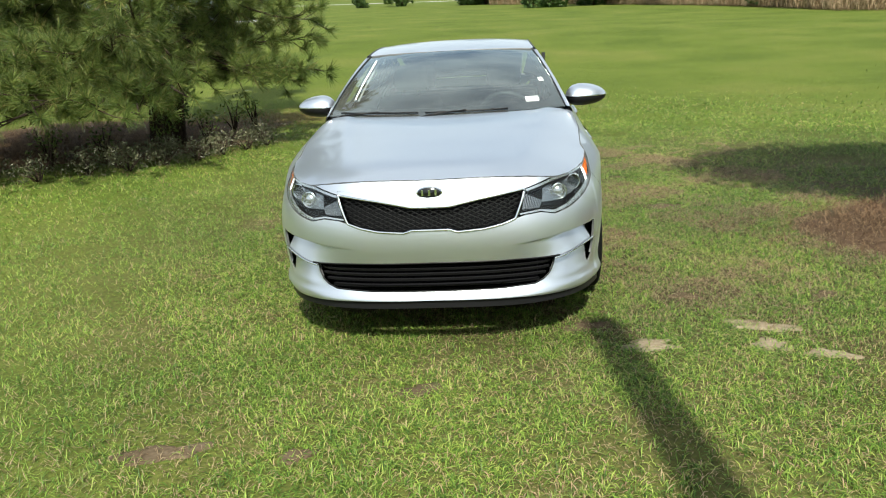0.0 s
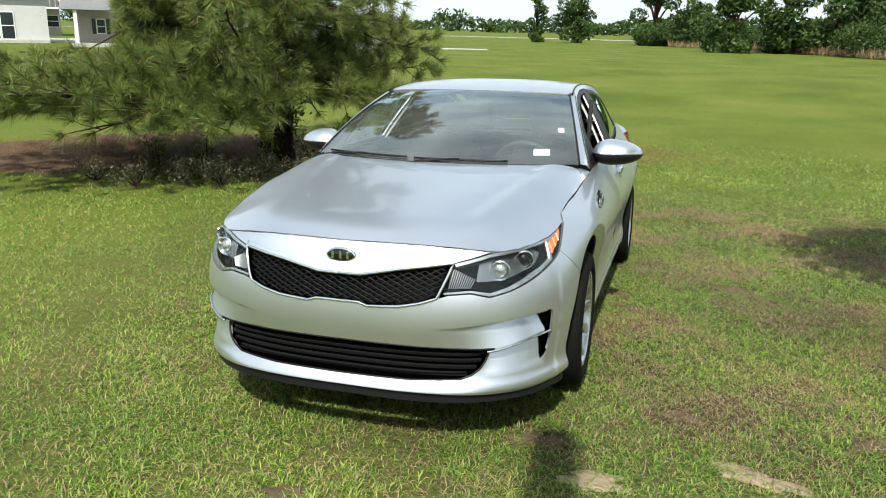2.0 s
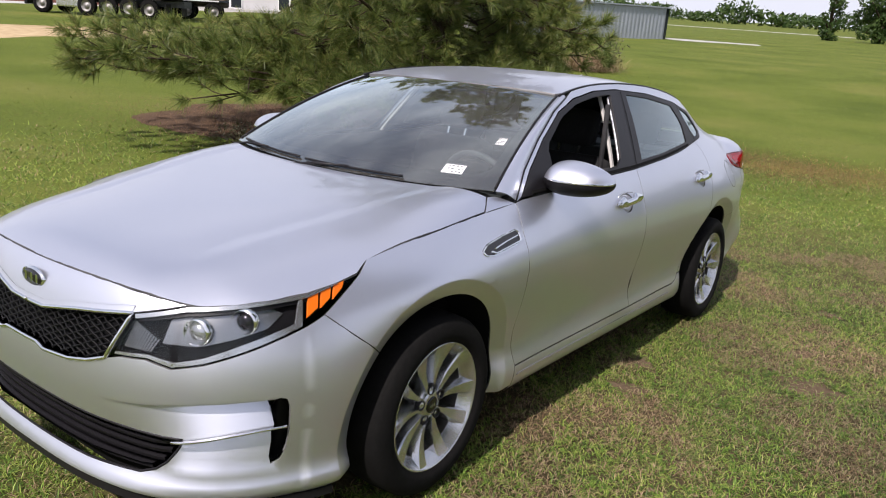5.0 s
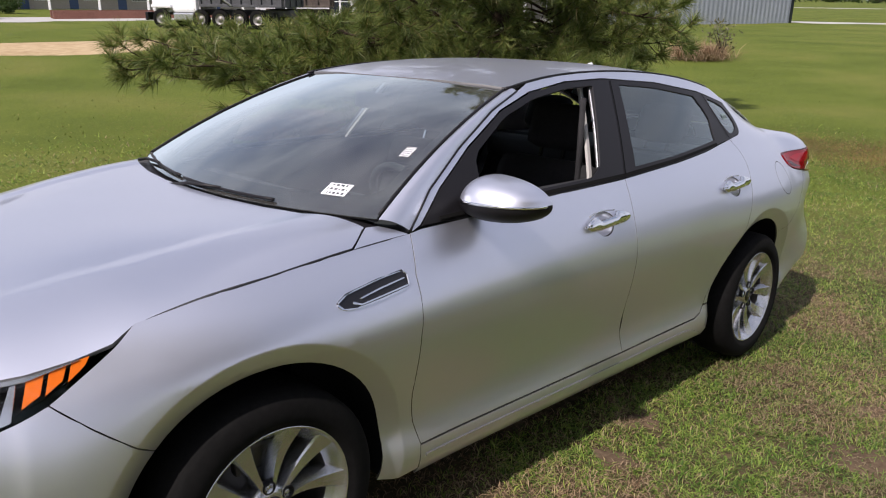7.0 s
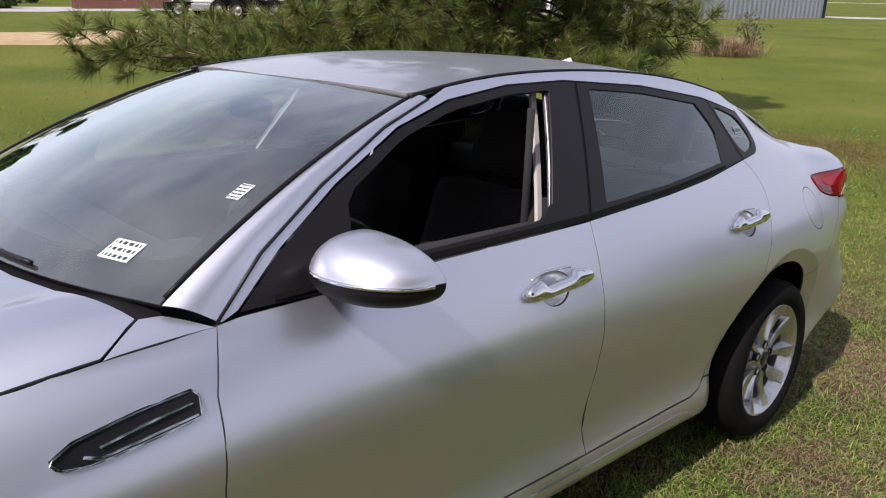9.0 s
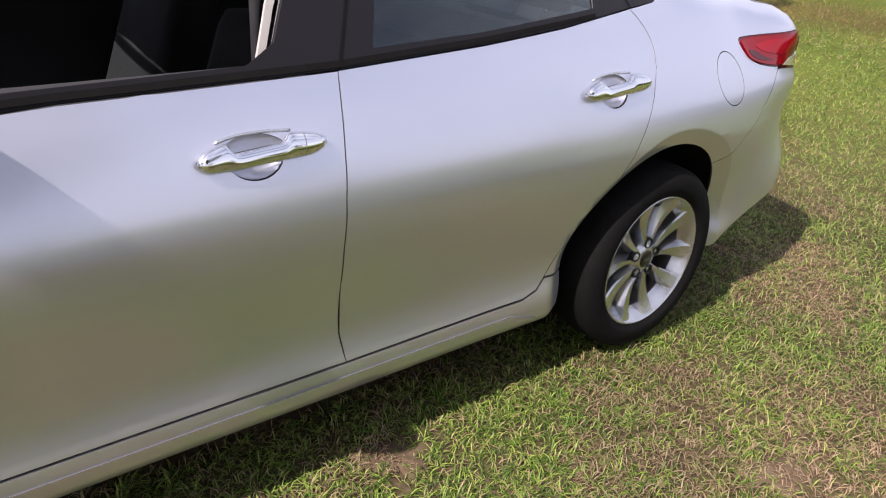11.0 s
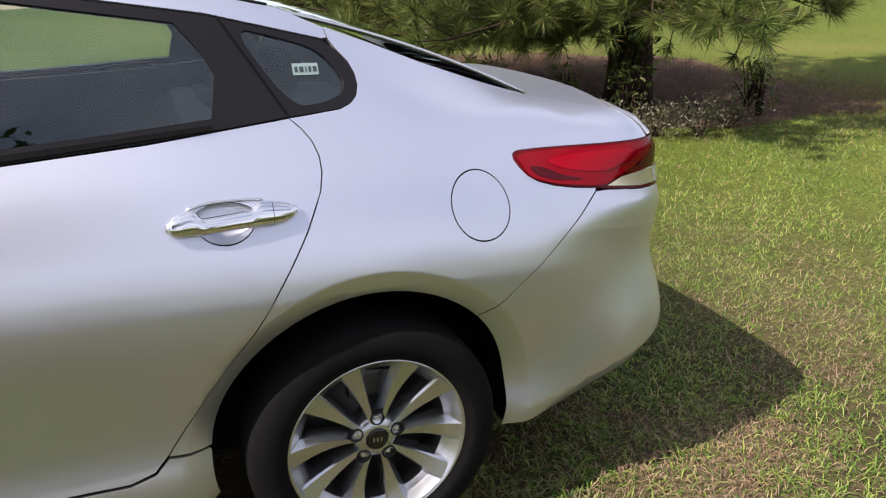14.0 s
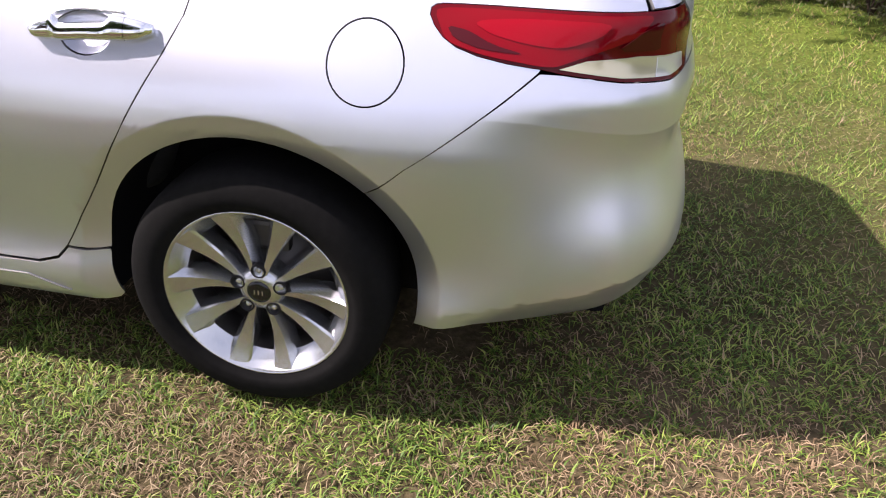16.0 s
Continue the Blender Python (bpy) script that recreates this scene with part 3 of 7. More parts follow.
def panel(name, surface, outline, mat, parent, label="", holes=(), step=0.03, gap=0.0017, flange=0.012, lift=0.0, flip=False, shade=True, rings=(), extra=()):
    """A sheet on a surface of two coordinates, trimmed to an outline with holes, its edges turned in by the flange."""
    from mathutils.geometry import delaunay_2d_cdt
    loops = [finer(list(outline), step)] + [finer(list(h), step * 0.7) for h in holes]
    pts, edges = [], []
    for l in loops:
        first = len(pts)
        pts += l
        edges += [(first + i, first + (i + 1) % len(l)) for i in range(len(l))]
    rim = np.array(pts)
    lo, hi = rim.min(0), rim.max(0)
    gx, gy = np.meshgrid(np.arange(lo[0] + step / 2, hi[0], step), np.arange(lo[1] + step / 2, hi[1], step))
    g = np.stack([gx.ravel(), gy.ravel()], -1)
    for cy, cz, sg in rings:  # extra points along the wheel-arch lip
        g = g[(np.abs(np.hypot(np.interp(sg * g[:, 0], _fine, _fy) - cy, g[:, 1] - cz) - 0.432) > 0.045) | (sg * g[:, 0] < 0)]
        for r in (0.402, 0.414, 0.426, 0.438, 0.446, 0.4505, 0.4535, 0.459, 0.470):
            ring = np.array([(sg * s_at_y(a), b) for a, b in arc(cy, cz, r, -30, 210, 110)])
            g = np.concatenate([g, ring])
    if len(extra):
        q = np.array(extra)
        g = np.concatenate([g[np.array([np.min(np.abs(q - p).sum(1)) for p in g]) > 0.012], q])
    keep = inside(g[:, 0], g[:, 1], loops[0])
    for l in loops[1:]:
        keep &= ~inside(g[:, 0], g[:, 1], l)
    g = g[keep]
    near = np.array([np.min((rim[:, 0] - p[0]) ** 2 + (rim[:, 1] - p[1]) ** 2) for p in g]) if len(g) else np.zeros(0)
    g = g[near > ((0.14 if rings else 0.45) * step) ** 2] if len(g) else g
    cloud = [Vector(p) for p in pts] + [Vector((float(p[0]), float(p[1]))) for p in g]
    vs, _, fs, *_ = delaunay_2d_cdt(cloud, edges, [], 0, 1e-6)
    q = np.array([tuple(v) for v in vs])
    f = np.array([t for t in fs if len(t) == 3])
    mid = q[f].mean(1)
    ok = inside(mid[:, 0], mid[:, 1], loops[0])
    for l in loops[1:]:
        ok &= ~inside(mid[:, 0], mid[:, 1], l)
    f = f[ok]
    e = 2e-3
    du = surface(q[:, 0] + e, q[:, 1], lift) - surface(q[:, 0] - e, q[:, 1], lift)
    dv = surface(q[:, 0], q[:, 1] + e, lift) - surface(q[:, 0], q[:, 1] - e, lift)
    nor = np.cross(du, dv)
    nor /= np.linalg.norm(nor, axis=1, keepdims=True) + 1e-12
    if flip:
        nor, f = -nor, f[:, ::-1]
    place = surface(q[:, 0], q[:, 1], lift)
    # orient the triangles with the normals
    tri = np.cross(place[f[:, 1]] - place[f[:, 0]], place[f[:, 2]] - place[f[:, 0]])
    turned = (tri * nor[f[:, 0]]).sum(1) < 0
    f[turned] = f[turned][:, ::-1]
    count = {}
    for t in f:
        for a, b in ((t[0], t[1]), (t[1], t[2]), (t[2], t[0])):
            count[(a, b)] = count.get((a, b), 0) + 1
    border = [ab for ab in count if (ab[1], ab[0]) not in count]
    # draw the rim in by the gap
    if gap:
        inward = np.zeros_like(place)
        for a, b in border:
            w = place[b] - place[a]
            d = np.cross(nor[a], w)
            d /= np.linalg.norm(d) + 1e-12
            inward[a] += d
            inward[b] += d
        length = np.linalg.norm(inward, axis=1, keepdims=True)
        place = place + np.where(length > 0, inward / np.maximum(length, 1e-9), 0) * gap
    verts, normals, faces = place.tolist(), nor.tolist(), f.tolist()
    if flange:
        for a, b in border:
            w = np.array(verts[b]) - np.array(verts[a])
            out = np.cross(w, nor[a])
            out /= np.linalg.norm(out) + 1e-12
            k = len(verts)
            for i in (a, b):
                verts.append(place[i].tolist())
                normals.append((out * 0.7 + nor[i] * 0.7).tolist())
            for i in (b, a):
                verts.append((place[i] - nor[i] * flange).tolist())
                normals.append(out.tolist())
            faces.append((k + 1, k, k + 3, k + 2))
    return mesh_object(name, verts, faces, mat, parent, label, normals if shade else None, inner=(GAP_SHADE, len(f)) if mat is PAINT else None)


def on_side(pts, sign=1):
    """Outline points given as (y, z) on the flank, as (s, z)."""
    return [(sign * s_at_y(y), z) for y, z in pts]


def on_nose(pts, sign=1):
    """Outline points on the nose, ("x", x, z) or ("y", y, z)."""
    return [(sign * (s_at_x(v) if k == "x" else s_at_y(v)), z) for k, v, z in pts]


def mirrored(pts):
    """The other half of an outline that begins and ends at the middle."""
    return pts + [(-s, z) for s, z in reversed(pts) if abs(s) > 1e-6]


def arc(cy, cz, r, a0, a1, n=20):
    return [(cy + r * math.cos(radians(a0 + (a1 - a0) * i / n)), cz + r * math.sin(radians(a0 + (a1 - a0) * i / n))) for i in range(n + 1)]


# turned-in edges of the painted panels, coloured darker for shade in the gaps
GAP_SHADE = material("gap_shade_grey", (0.12, 0.12, 0.122), 0.55, 0.3)
car = tagged(new("car"), "silver four-door saloon parked on the lawn, driver's window open", "car")
car.matrix_world = TILT
# ---- the car's painted panels ----
CLEARWHITE = material("clear_white_lens", (0.62, 0.63, 0.62), 0.12, 0.4, coat=1.0)
RIBBED = material("ribbed_reflector", (0.30, 0.31, 0.32), 0.25, 0.9)
F_ARCH, R_ARCH = WHEELS
DLO_TOP = [(1.525, 0.998), (1.64, 1.090), (1.811, 1.197), (2.025, 1.303), (2.213, 1.360), (2.448, 1.394), (2.697, 1.405), (3.079, 1.388), (3.45, 1.344), (3.72, 1.287)]
DLO_BACK = [(3.752, 1.266), (3.776, 1.240), (3.788, 1.213), (3.789, 1.188), (3.780, 1.166), (3.763, 1.151), (3.735, 1.140)]
DLO_LOW = [(3.607, 1.128), (3.30, 1.092), (3.011, 1.068), (2.594, 1.041), (2.04, 1.024), (1.776, 1.004)]
DOOR_F = [(1.478, 0.985), (1.44, 0.88), (1.426, 0.72), (1.430, 0.52), (1.448, 0.42), (1.475, 0.338)]
DOOR_M = [(2.592, 1.040), (2.581, 0.977), (2.568, 0.887), (2.558, 0.792), (2.557, 0.677), (2.567, 0.54), (2.580, 0.42), (2.596, 0.338)]
DOOR_R = [(3.609, 1.126), (3.634, 1.104), (3.654, 1.077), (3.664, 1.047), (3.664, 1.015), (3.653, 0.975), (3.612, 0.90), (3.484, 0.70), (3.335, 0.485), (3.276, 0.396), (3.245, 0.362), (3.19, 0.345)]
FRAME_LINE = [(1.481, 0.990), (1.60, 1.092), (1.775, 1.200), (1.985, 1.306), (2.15, 1.366)]
TAIL_LINE = [(3.73, 1.318), (3.85, 1.279), (4.0, 1.228), (4.2, 1.170), (4.36, 1.132), (4.5, 1.112), (4.62, 1.100)]
LAMP_LOW = [(4.40, 0.922), (4.33, 0.929), (4.27, 0.939), (4.227, 0.952), (4.199, 0.968), (4.180, 0.988), (4.170, 1.006), (4.172, 1.017), (4.181, 1.022)]
LAMP_TOP = [(4.195, 1.024), (4.373, 1.028), (4.52, 1.031), (4.62, 1.033)]
HANDLES = ((2.232, 0.900, 2.536, 0.922), (3.304, 0.927, 3.609, 0.951))
FUEL = (4.044, 0.915)
GRIP_LOW = spline([0.05, 0.09, 0.16, 0.28, 0.50, 0.77, 0.88, 0.96], [0.003, -0.010, -0.016, -0.018, -0.018, -0.022, -0.019, -0.009])
GRIP_TOP = spline([0.05, 0.09, 0.16, 0.28, 0.50, 0.77, 0.88, 0.96], [0.010, 0.022, 0.031, 0.038, 0.038, 0.027, 0.018, 0.007])


def cup(h):
    """The finger hollow behind a door handle."""
    y0, z0, y1, z1 = h
    cy, cz = y0 + 0.45 * (y1 - y0), z0 + 0.45 * (z1 - z0) - 0.002
    return [(cy + (0.070 if math.sin(a) > 0.01 else 0.060) * math.cos(a), cz + (0.036 if math.sin(a) > 0.01 else 0.046) * math.sin(a)) for a in np.linspace(0, 2 * math.pi, 25)[:-1]]


for side in (1, -1):
    flank = lambda pts: on_side(pts, side)
    panel("front_wing", skin, flank([(0.605, 0.853), (0.655, 0.889), (0.82, 0.917), (1.0, 0.938), (1.27, 0.967), (1.478, 0.983)] + DOOR_F[1:] + [(1.475, 0.25), (1.375, 0.245)] + arc(*F_ARCH, ARCH, -14, 138, 26) + [(0.46, 0.765), (0.52, 0.802)]), PAINT, car, rings=[(*F_ARCH, side)])
    panel("front_door", skin, flank(DOOR_F[::-1] + [(1.525, 0.992)] + DLO_LOW[::-1][:-1][0:1] + [(2.04, 1.022), (2.592, 1.039)] + DOOR_M[1:]), PAINT, car, holes=[flank(cup(HANDLES[0]))])
    panel("rear_door", skin, flank(DOOR_M[::-1] + [(3.011, 1.066), (3.30, 1.090)] + DOOR_R), PAINT, car, holes=[flank(cup(HANDLES[1]))])
    panel("rear_wing", skin, flank([(3.276, 0.394), (3.372, 0.386)] + arc(*R_ARCH, ARCH, 174, 46, 24) + [(4.132, 0.711), (4.253, 0.802), (4.395, 0.914)] + LAMP_LOW + LAMP_TOP + TAIL_LINE[::-1] + [(3.735, 1.290)] + DLO_BACK + DOOR_R[:10]),
          PAINT, car, holes=[flank([(FUEL[0] + 0.0795 * math.cos(a), FUEL[1] + 0.0785 * math.sin(a)) for a in np.linspace(0, 2 * math.pi, 41)[:-1]])], rings=[(*R_ARCH, side)])
    panel("fuel_flap", skin, flank([(FUEL[0] + 0.0785 * math.cos(a), FUEL[1] + 0.0775 * math.sin(a)) for a in np.linspace(0, 2 * math.pi, 41)[:-1]]), PAINT, car, "round painted fuel flap", gap=0.001)
    panel("sill", skin, flank([(1.475, 0.334), (2.592, 0.334), (3.19, 0.340), (3.245, 0.357), (3.276, 0.390), (3.37, 0.382)] + arc(*R_ARCH, ARCH, 176, 194, 6) + [(3.37, 0.235), (2.5, 0.222), (1.478, 0.222)]), PAINT, car)
    panel("sill_moulding", skin, flank([(1.50, 0.296), (2.6, 0.296), (3.15, 0.300), (3.26, 0.262), (3.23, 0.258), (3.14, 0.290), (2.6, 0.287), (1.50, 0.287)]), PAINT, car, step=0.012, lift=0.004, gap=0)
    panel("roof_rail", skin, flank(FRAME_LINE + [(y, float(rail_z(y))) for y in np.linspace(2.22, 3.62, 14)] + [(3.73, 1.316), (3.735, 1.292)] + [(y, z + 0.003) for y, z in DLO_TOP[::-1]] + [(1.49, 0.987)]), PAINT, car)
    # black window surround with its openings
    win_f = [(1.80, 1.040), (1.83, 1.175), (2.03, 1.282), (2.215, 1.338), (2.44, 1.372), (2.615, 1.382), (2.60, 1.355), (2.44, 1.064), (2.04, 1.050)]
    win_r = [(2.69, 1.078), (2.80, 1.383), (3.06, 1.368), (3.385, 1.328), (3.44, 1.26), (3.458, 1.225), (3.440, 1.134), (3.01, 1.096)]
    win_q = rounded([(3.508, 1.318), (3.60, 1.298), (3.705, 1.268), (3.757, 1.205), (3.747, 1.172), (3.700, 1.156), (3.622, 1.148)], 0.22, 3)
    edge = [(1.528, 0.999)] + DLO_TOP[1:] + DLO_BACK + DLO_LOW
    win_f = rounded(win_f, 0.12, 1)
    panel("window_surround", skin, flank(edge), BLACK, car, "matt black window surround and pillar", holes=[flank(win_f), flank(win_r), flank(win_q)], lift=0.001, gap=0.001)
    panel("window_strip", skin, flank([(1.60, 1.008), (2.04, 1.030), (2.594, 1.047), (3.011, 1.074), (3.44, 1.112), (3.44, 1.122), (3.011, 1.086), (2.594, 1.060), (2.04, 1.042), (1.60, 1.018)]), RUBBER, car, "grey rubber window strip", lift=0.006, step=0.012, gap=0)
    panel("rear_window", skin, flank(finer(win_r, 0.05)), PRIVACY, car, "tinted rear door glass", lift=-0.004, gap=-0.003, flange=0.003)
    panel("quarter_window", skin, flank(win_q), PRIVACY, car, "small tinted quarter glass", lift=-0.004, gap=-0.003, flange=0.003)
    # thin upright seams in the surround
    for line in ([(2.592, 1.041), (2.745, 1.402)], [(3.475, 1.343), (3.607, 1.13)]):
        (a, b), (c, d) = line
        panel("pillar_seam", skin, flank([(a, b), (c, d), (c + 0.006, d), (a + 0.006, b)]), DARK, car, step=0.02, lift=0.0035, gap=0, flange=0)
    trim_strip = [(2.64, 1.384), (2.615, 1.355), (2.47, 1.062), (2.448, 1.062), (2.60, 1.36), (2.61, 1.384)]
    panel("pillar_trim", skin, flank(trim_strip), SATIN, car, "bright strip beside the open window", step=0.02, lift=-0.012, gap=0)
    panel("inner_pillar", skin, flank([(2.62, 1.384), (2.60, 1.355), (2.45, 1.05), (2.433, 1.05), (2.583, 1.36), (2.60, 1.384)]), BEIGE, car, "light inner pillar lining", step=0.03, lift=-0.05, gap=0)
    panel("door_lining", skin, flank([(1.5, 0.24), (1.5, 0.99), (1.80, 1.03), (2.6, 1.045), (3.05, 1.07), (3.55, 1.11), (3.55, 0.75), (3.3, 0.45), (3.2, 0.24)]), TRIM, car, "dark door lining", step=0.06, lift=-0.085, gap=0, flip=True, flange=0)
    # handles
    for y0, z0, y1, z1 in HANDLES:
        bowl = finer(flank(cup((y0, z0, y1, z1))), 0.02)
        cy, cz = side * s_at_y(y0 + 0.45 * (y1 - y0)), z0 + 0.45 * (z1 - z0) - 0.002

        def hollow(s, z, lift=0.0, cy=cy, cz=cz):
            q = np.clip(1 - ((s - cy) / np.where(z > cz, 0.072, 0.062)) ** 2 - ((z - cz) / np.where(z > cz, 0.038, 0.048)) ** 2, 0, 1)
            return skin(s, z, lift) - np.stack([np.sign(s) * 0.024 * np.sqrt(q), 0 * s, 0 * s], -1)

        hold = tagged(new("door_handle"), "chrome pull handle over a hollow")
        hold.parent = car
        panel("handle_hollow", hollow, bowl, PAINT, hold, step=0.012, gap=-0.0015, flange=0)
        for name, u0, u1, n, word_ in (("grip", 0.055, 0.772, 40, "polished chrome grip"), ("grip_end", 0.776, 0.955, 12, "chrome lock cover at the end of the grip")):
            ring, m = [], 12
            for i in range(n + 1):
                u = u0 + (u1 - u0) * i / n
                low, high = float(GRIP_LOW(u)), float(GRIP_TOP(u))
                pocket = float(ease(u, 0.23, 0.30) * ease(u, 0.69, 0.62))
                high += pocket * (0.017 - high)
                tip = min(1.0, (u - 0.04) / 0.05, (0.97 - u) / 0.06)
                out = 0.003 + 0.012 * math.sin(math.pi * u) ** 0.5
                for k in range(m):
                    a = 2 * math.pi * k / m
                    h = (high + low) / 2 + (high - low) / 2 * math.copysign(abs(math.sin(a)) ** 0.8, math.sin(a))
                    c = skin(side * s_at_y(y0 + (y1 - y0) * u), z0 + (z1 - z0) * u + h)
                    ring.append((float(c[0]) + side * (out + (0.019 if math.cos(a) > 0 else 0.010) * max(tip, 0.4) * math.cos(a) + 0.007 * tip * math.sin(a)), float(c[1]), float(c[2])))
            faces = [(i * m + k, i * m + (k + 1) % m, (i + 1) * m + (k + 1) % m, (i + 1) * m + k) for i in range(n) for k in range(m)]
            faces.append(tuple(range(m)) if name == "grip" else tuple(range(n * m, n * m + m)))
            mesh_object(name, ring, faces if side < 0 else [g[::-1] for g in faces], CHROME, hold, word_)
        arch = []
        for i in range(21):
            u = 0.20 + 0.52 * i / 20
            arch.append(Vector(skin(side * s_at_y(y0 + (y1 - y0) * u), z0 + (z1 - z0) * u + float(GRIP_TOP(u)) - 0.002, 0.001)))
        v, f = tube(arch, 0.0034, 6)
        mesh_object("housing_rim", v, f, SATIN, hold, "bright rim over the hollow")
    # wing vent
    vent = tagged(new("wing_vent"), "chrome-edged black air vent in the front wing")
    vent.parent = car
    v_out = [(1.150, 0.858), (1.19, 0.877), (1.30, 0.894), (1.398, 0.904), (1.410, 0.893), (1.405, 0.858), (1.30, 0.846), (1.21, 0.838), (1.165, 0.842)]
    v_in = [(1.156, 0.858), (1.193, 0.8745), (1.30, 0.8915), (1.396, 0.9015), (1.406, 0.892), (1.401, 0.861), (1.30, 0.849), (1.212, 0.841), (1.170, 0.845)]
    panel("vent_frame", skin, flank(rounded(v_out, 0.25, 1)), CHROME, vent, holes=[flank(v_in)], step=0.012, lift=0.006, gap=0, flange=0.008)
    panel("vent_recess", skin, flank(v_in), GLOSS, vent, step=0.02, lift=0.0005, gap=-0.002, flange=0)
    panel("vent_blade", skin, flank([(1.230, 0.862), (1.30, 0.874), (1.392, 0.886), (1.392, 0.883), (1.30, 0.8705), (1.232, 0.859)]), CHROME, vent, step=0.012, lift=0.007, gap=0)
    panel("vent_blade", skin, flank([(1.205, 0.856), (1.228, 0.848), (1.31, 0.857), (1.396, 0.867), (1.396, 0.8635), (1.31, 0.8535), (1.226, 0.8445), (1.202, 0.852)]), CHROME, vent, step=0.012, lift=0.007, gap=0)
    # tail lamp
    lamp = tagged(new("tail_lamp"), "red wraparound tail lamp with a clear lower segment")
    lamp.parent = car
    rear = [(4.62, 1.033), (4.70, 1.033), (4.755, 1.032), (4.775, 0.97), (4.755, 0.907), (4.70, 0.898), (4.56, 0.903), (4.44, 0.9155)]
    whole = LAMP_LOW + LAMP_TOP + rear[1:]
    panel("lamp_body", skin, flank([(y, z) for y, z in whole]), LENSEDGE, lamp, lift=0.001, gap=0.0004)
    panel("red_lens", skin, flank(rounded([(4.178, 1.014), (4.21, 1.020), (4.52, 1.026), (4.64, 1.028), (4.58, 0.985), (4.52, 0.962), (4.47, 0.944), (4.42, 0.926), (4.28, 0.942), (4.206, 0.962)], 0.16, 2)), LENSRED, lamp, lift=0.006, gap=0, flange=0.006)
    panel("clear_segment", skin, flank([(4.435, 0.925), (4.49, 0.942), (4.60, 0.951), (4.735, 0.945), (4.735, 0.918), (4.69, 0.909), (4.56, 0.911)]), material("clear_segment", (0.50, 0.47, 0.33), 0.15, 0.3, coat=1.0), lamp, lift=0.006, gap=0, flange=0.006)
    panel("light_bar", skin, flank(rounded([(4.255, 1.000), (4.36, 1.012), (4.54, 1.016), (4.515, 0.988), (4.44, 0.962), (4.36, 0.968), (4.295, 0.980)], 0.2, 2)), LENSBRIGHT, lamp, "brighter red band in the lens", lift=0.0075, gap=0, flange=0.002, step=0.02)
    panel("lens_shade", skin, flank(rounded([(4.205, 0.990), (4.250, 0.984), (4.300, 0.962), (4.37, 0.948), (4.28, 0.952), (4.222, 0.968)], 0.2, 1)), LENSDARK, lamp, "darker red foot of the lens", lift=0.0075, gap=0, flange=0.002, step=0.02)
    panel("lens_divider", skin, flank(rounded([(4.545, 0.962), (4.60, 1.000), (4.665, 1.016), (4.650, 0.985), (4.655, 0.962)], 0.15, 1)), LENSDARK, lamp, "smoked division between the lenses", lift=0.0078, gap=0, flange=0.002, step=0.02)
    panel("reversing_lens", skin, flank([(4.650, 0.947), (4.735, 0.945), (4.735, 0.918), (4.69, 0.909), (4.645, 0.910)]), CLEARWHITE, lamp, "clear ribbed reversing lens", lift=0.0075, gap=0, flange=0.002, step=0.02)
    # headlamp
    head = tagged(new("headlamp"), "clear headlamp with projector, chrome strip and amber marker")
    head.parent = car
    nose = lambda pts: on_nose(pts, side)
    h_out = [("x", 0.405, 0.642), ("x", 0.458, 0.763), ("x", 0.54, 0.782), ("x", 0.605, 0.797), ("y", 0.42, 0.822), ("y", 0.60, 0.851), ("y", 0.52, 0.800), ("y", 0.46, 0.765), ("y", 0.40, 0.742), ("y", 0.25, 0.690), ("x", 0.66, 0.655), ("x", 0.588, 0.638), ("x", 0.52, 0.654), ("x", 0.44, 0.648)]
    panel("lamp_bowl", skin, nose(h_out), DARK, head, "black lamp bowl", lift=-0.035, gap=0.0015, flange=-0.016)
    panel("chrome_strip", skin, nose([("x", 0.42, 0.648), ("x", 0.52, 0.656), ("x", 0.588, 0.640), ("x", 0.66, 0.657), ("y", 0.25, 0.692), ("y", 0.390, 0.741), ("y", 0.402, 0.808), ("y", 0.390, 0.806), ("y", 0.370, 0.749), ("y", 0.235, 0.705), ("x", 0.655, 0.669), ("x", 0.59, 0.652), ("x", 0.52, 0.664), ("x", 0.42, 0.655)]), SATIN, head, lift=-0.006, gap=0, step=0.015)
    panel("brow_trim", skin, nose([("x", 0.462, 0.761), ("x", 0.605, 0.7945), ("y", 0.42, 0.820), ("y", 0.53, 0.838), ("y", 0.42, 0.812), ("x", 0.605, 0.784), ("x", 0.466, 0.751)]), SATIN, head, "bright brow along the lamp's top", lift=-0.003, gap=0, step=0.02)
    panel("brow_strip", skin, nose([("x", 0.467, 0.750), ("x", 0.605, 0.783), ("y", 0.42, 0.811), ("y", 0.57, 0.841), ("y", 0.42, 0.800), ("x", 0.605, 0.770), ("x", 0.471, 0.741)]), BLACK, head, lift=-0.014, gap=0, step=0.02)
    for a, b in ((0.410, 0.446), (0.456, 0.492), (0.502, 0.540)):
        panel("amber_marker", skin, flank([(a, 0.762 + (a - 0.41) * 0.40), (a + 0.012, 0.812 + (a - 0.41) * 0.24), (b + 0.012, 0.815 + (b - 0.41) * 0.20), (b, 0.766 + (b - 0.41) * 0.45)]), AMBER, head, "amber marker segment", lift=-0.008, gap=0, step=0.02)
    panel("inner_reflector", skin, nose([("x", 0.545, 0.690), ("x", 0.560, 0.752), ("x", 0.640, 0.778), ("y", 0.300, 0.792), ("y", 0.345, 0.770), ("y", 0.300, 0.735), ("y", 0.220, 0.712), ("x", 0.640, 0.690)]), RIBBED, head, "grey chromed inner reflector", lift=-0.031, gap=0, flange=0.002, step=0.02)
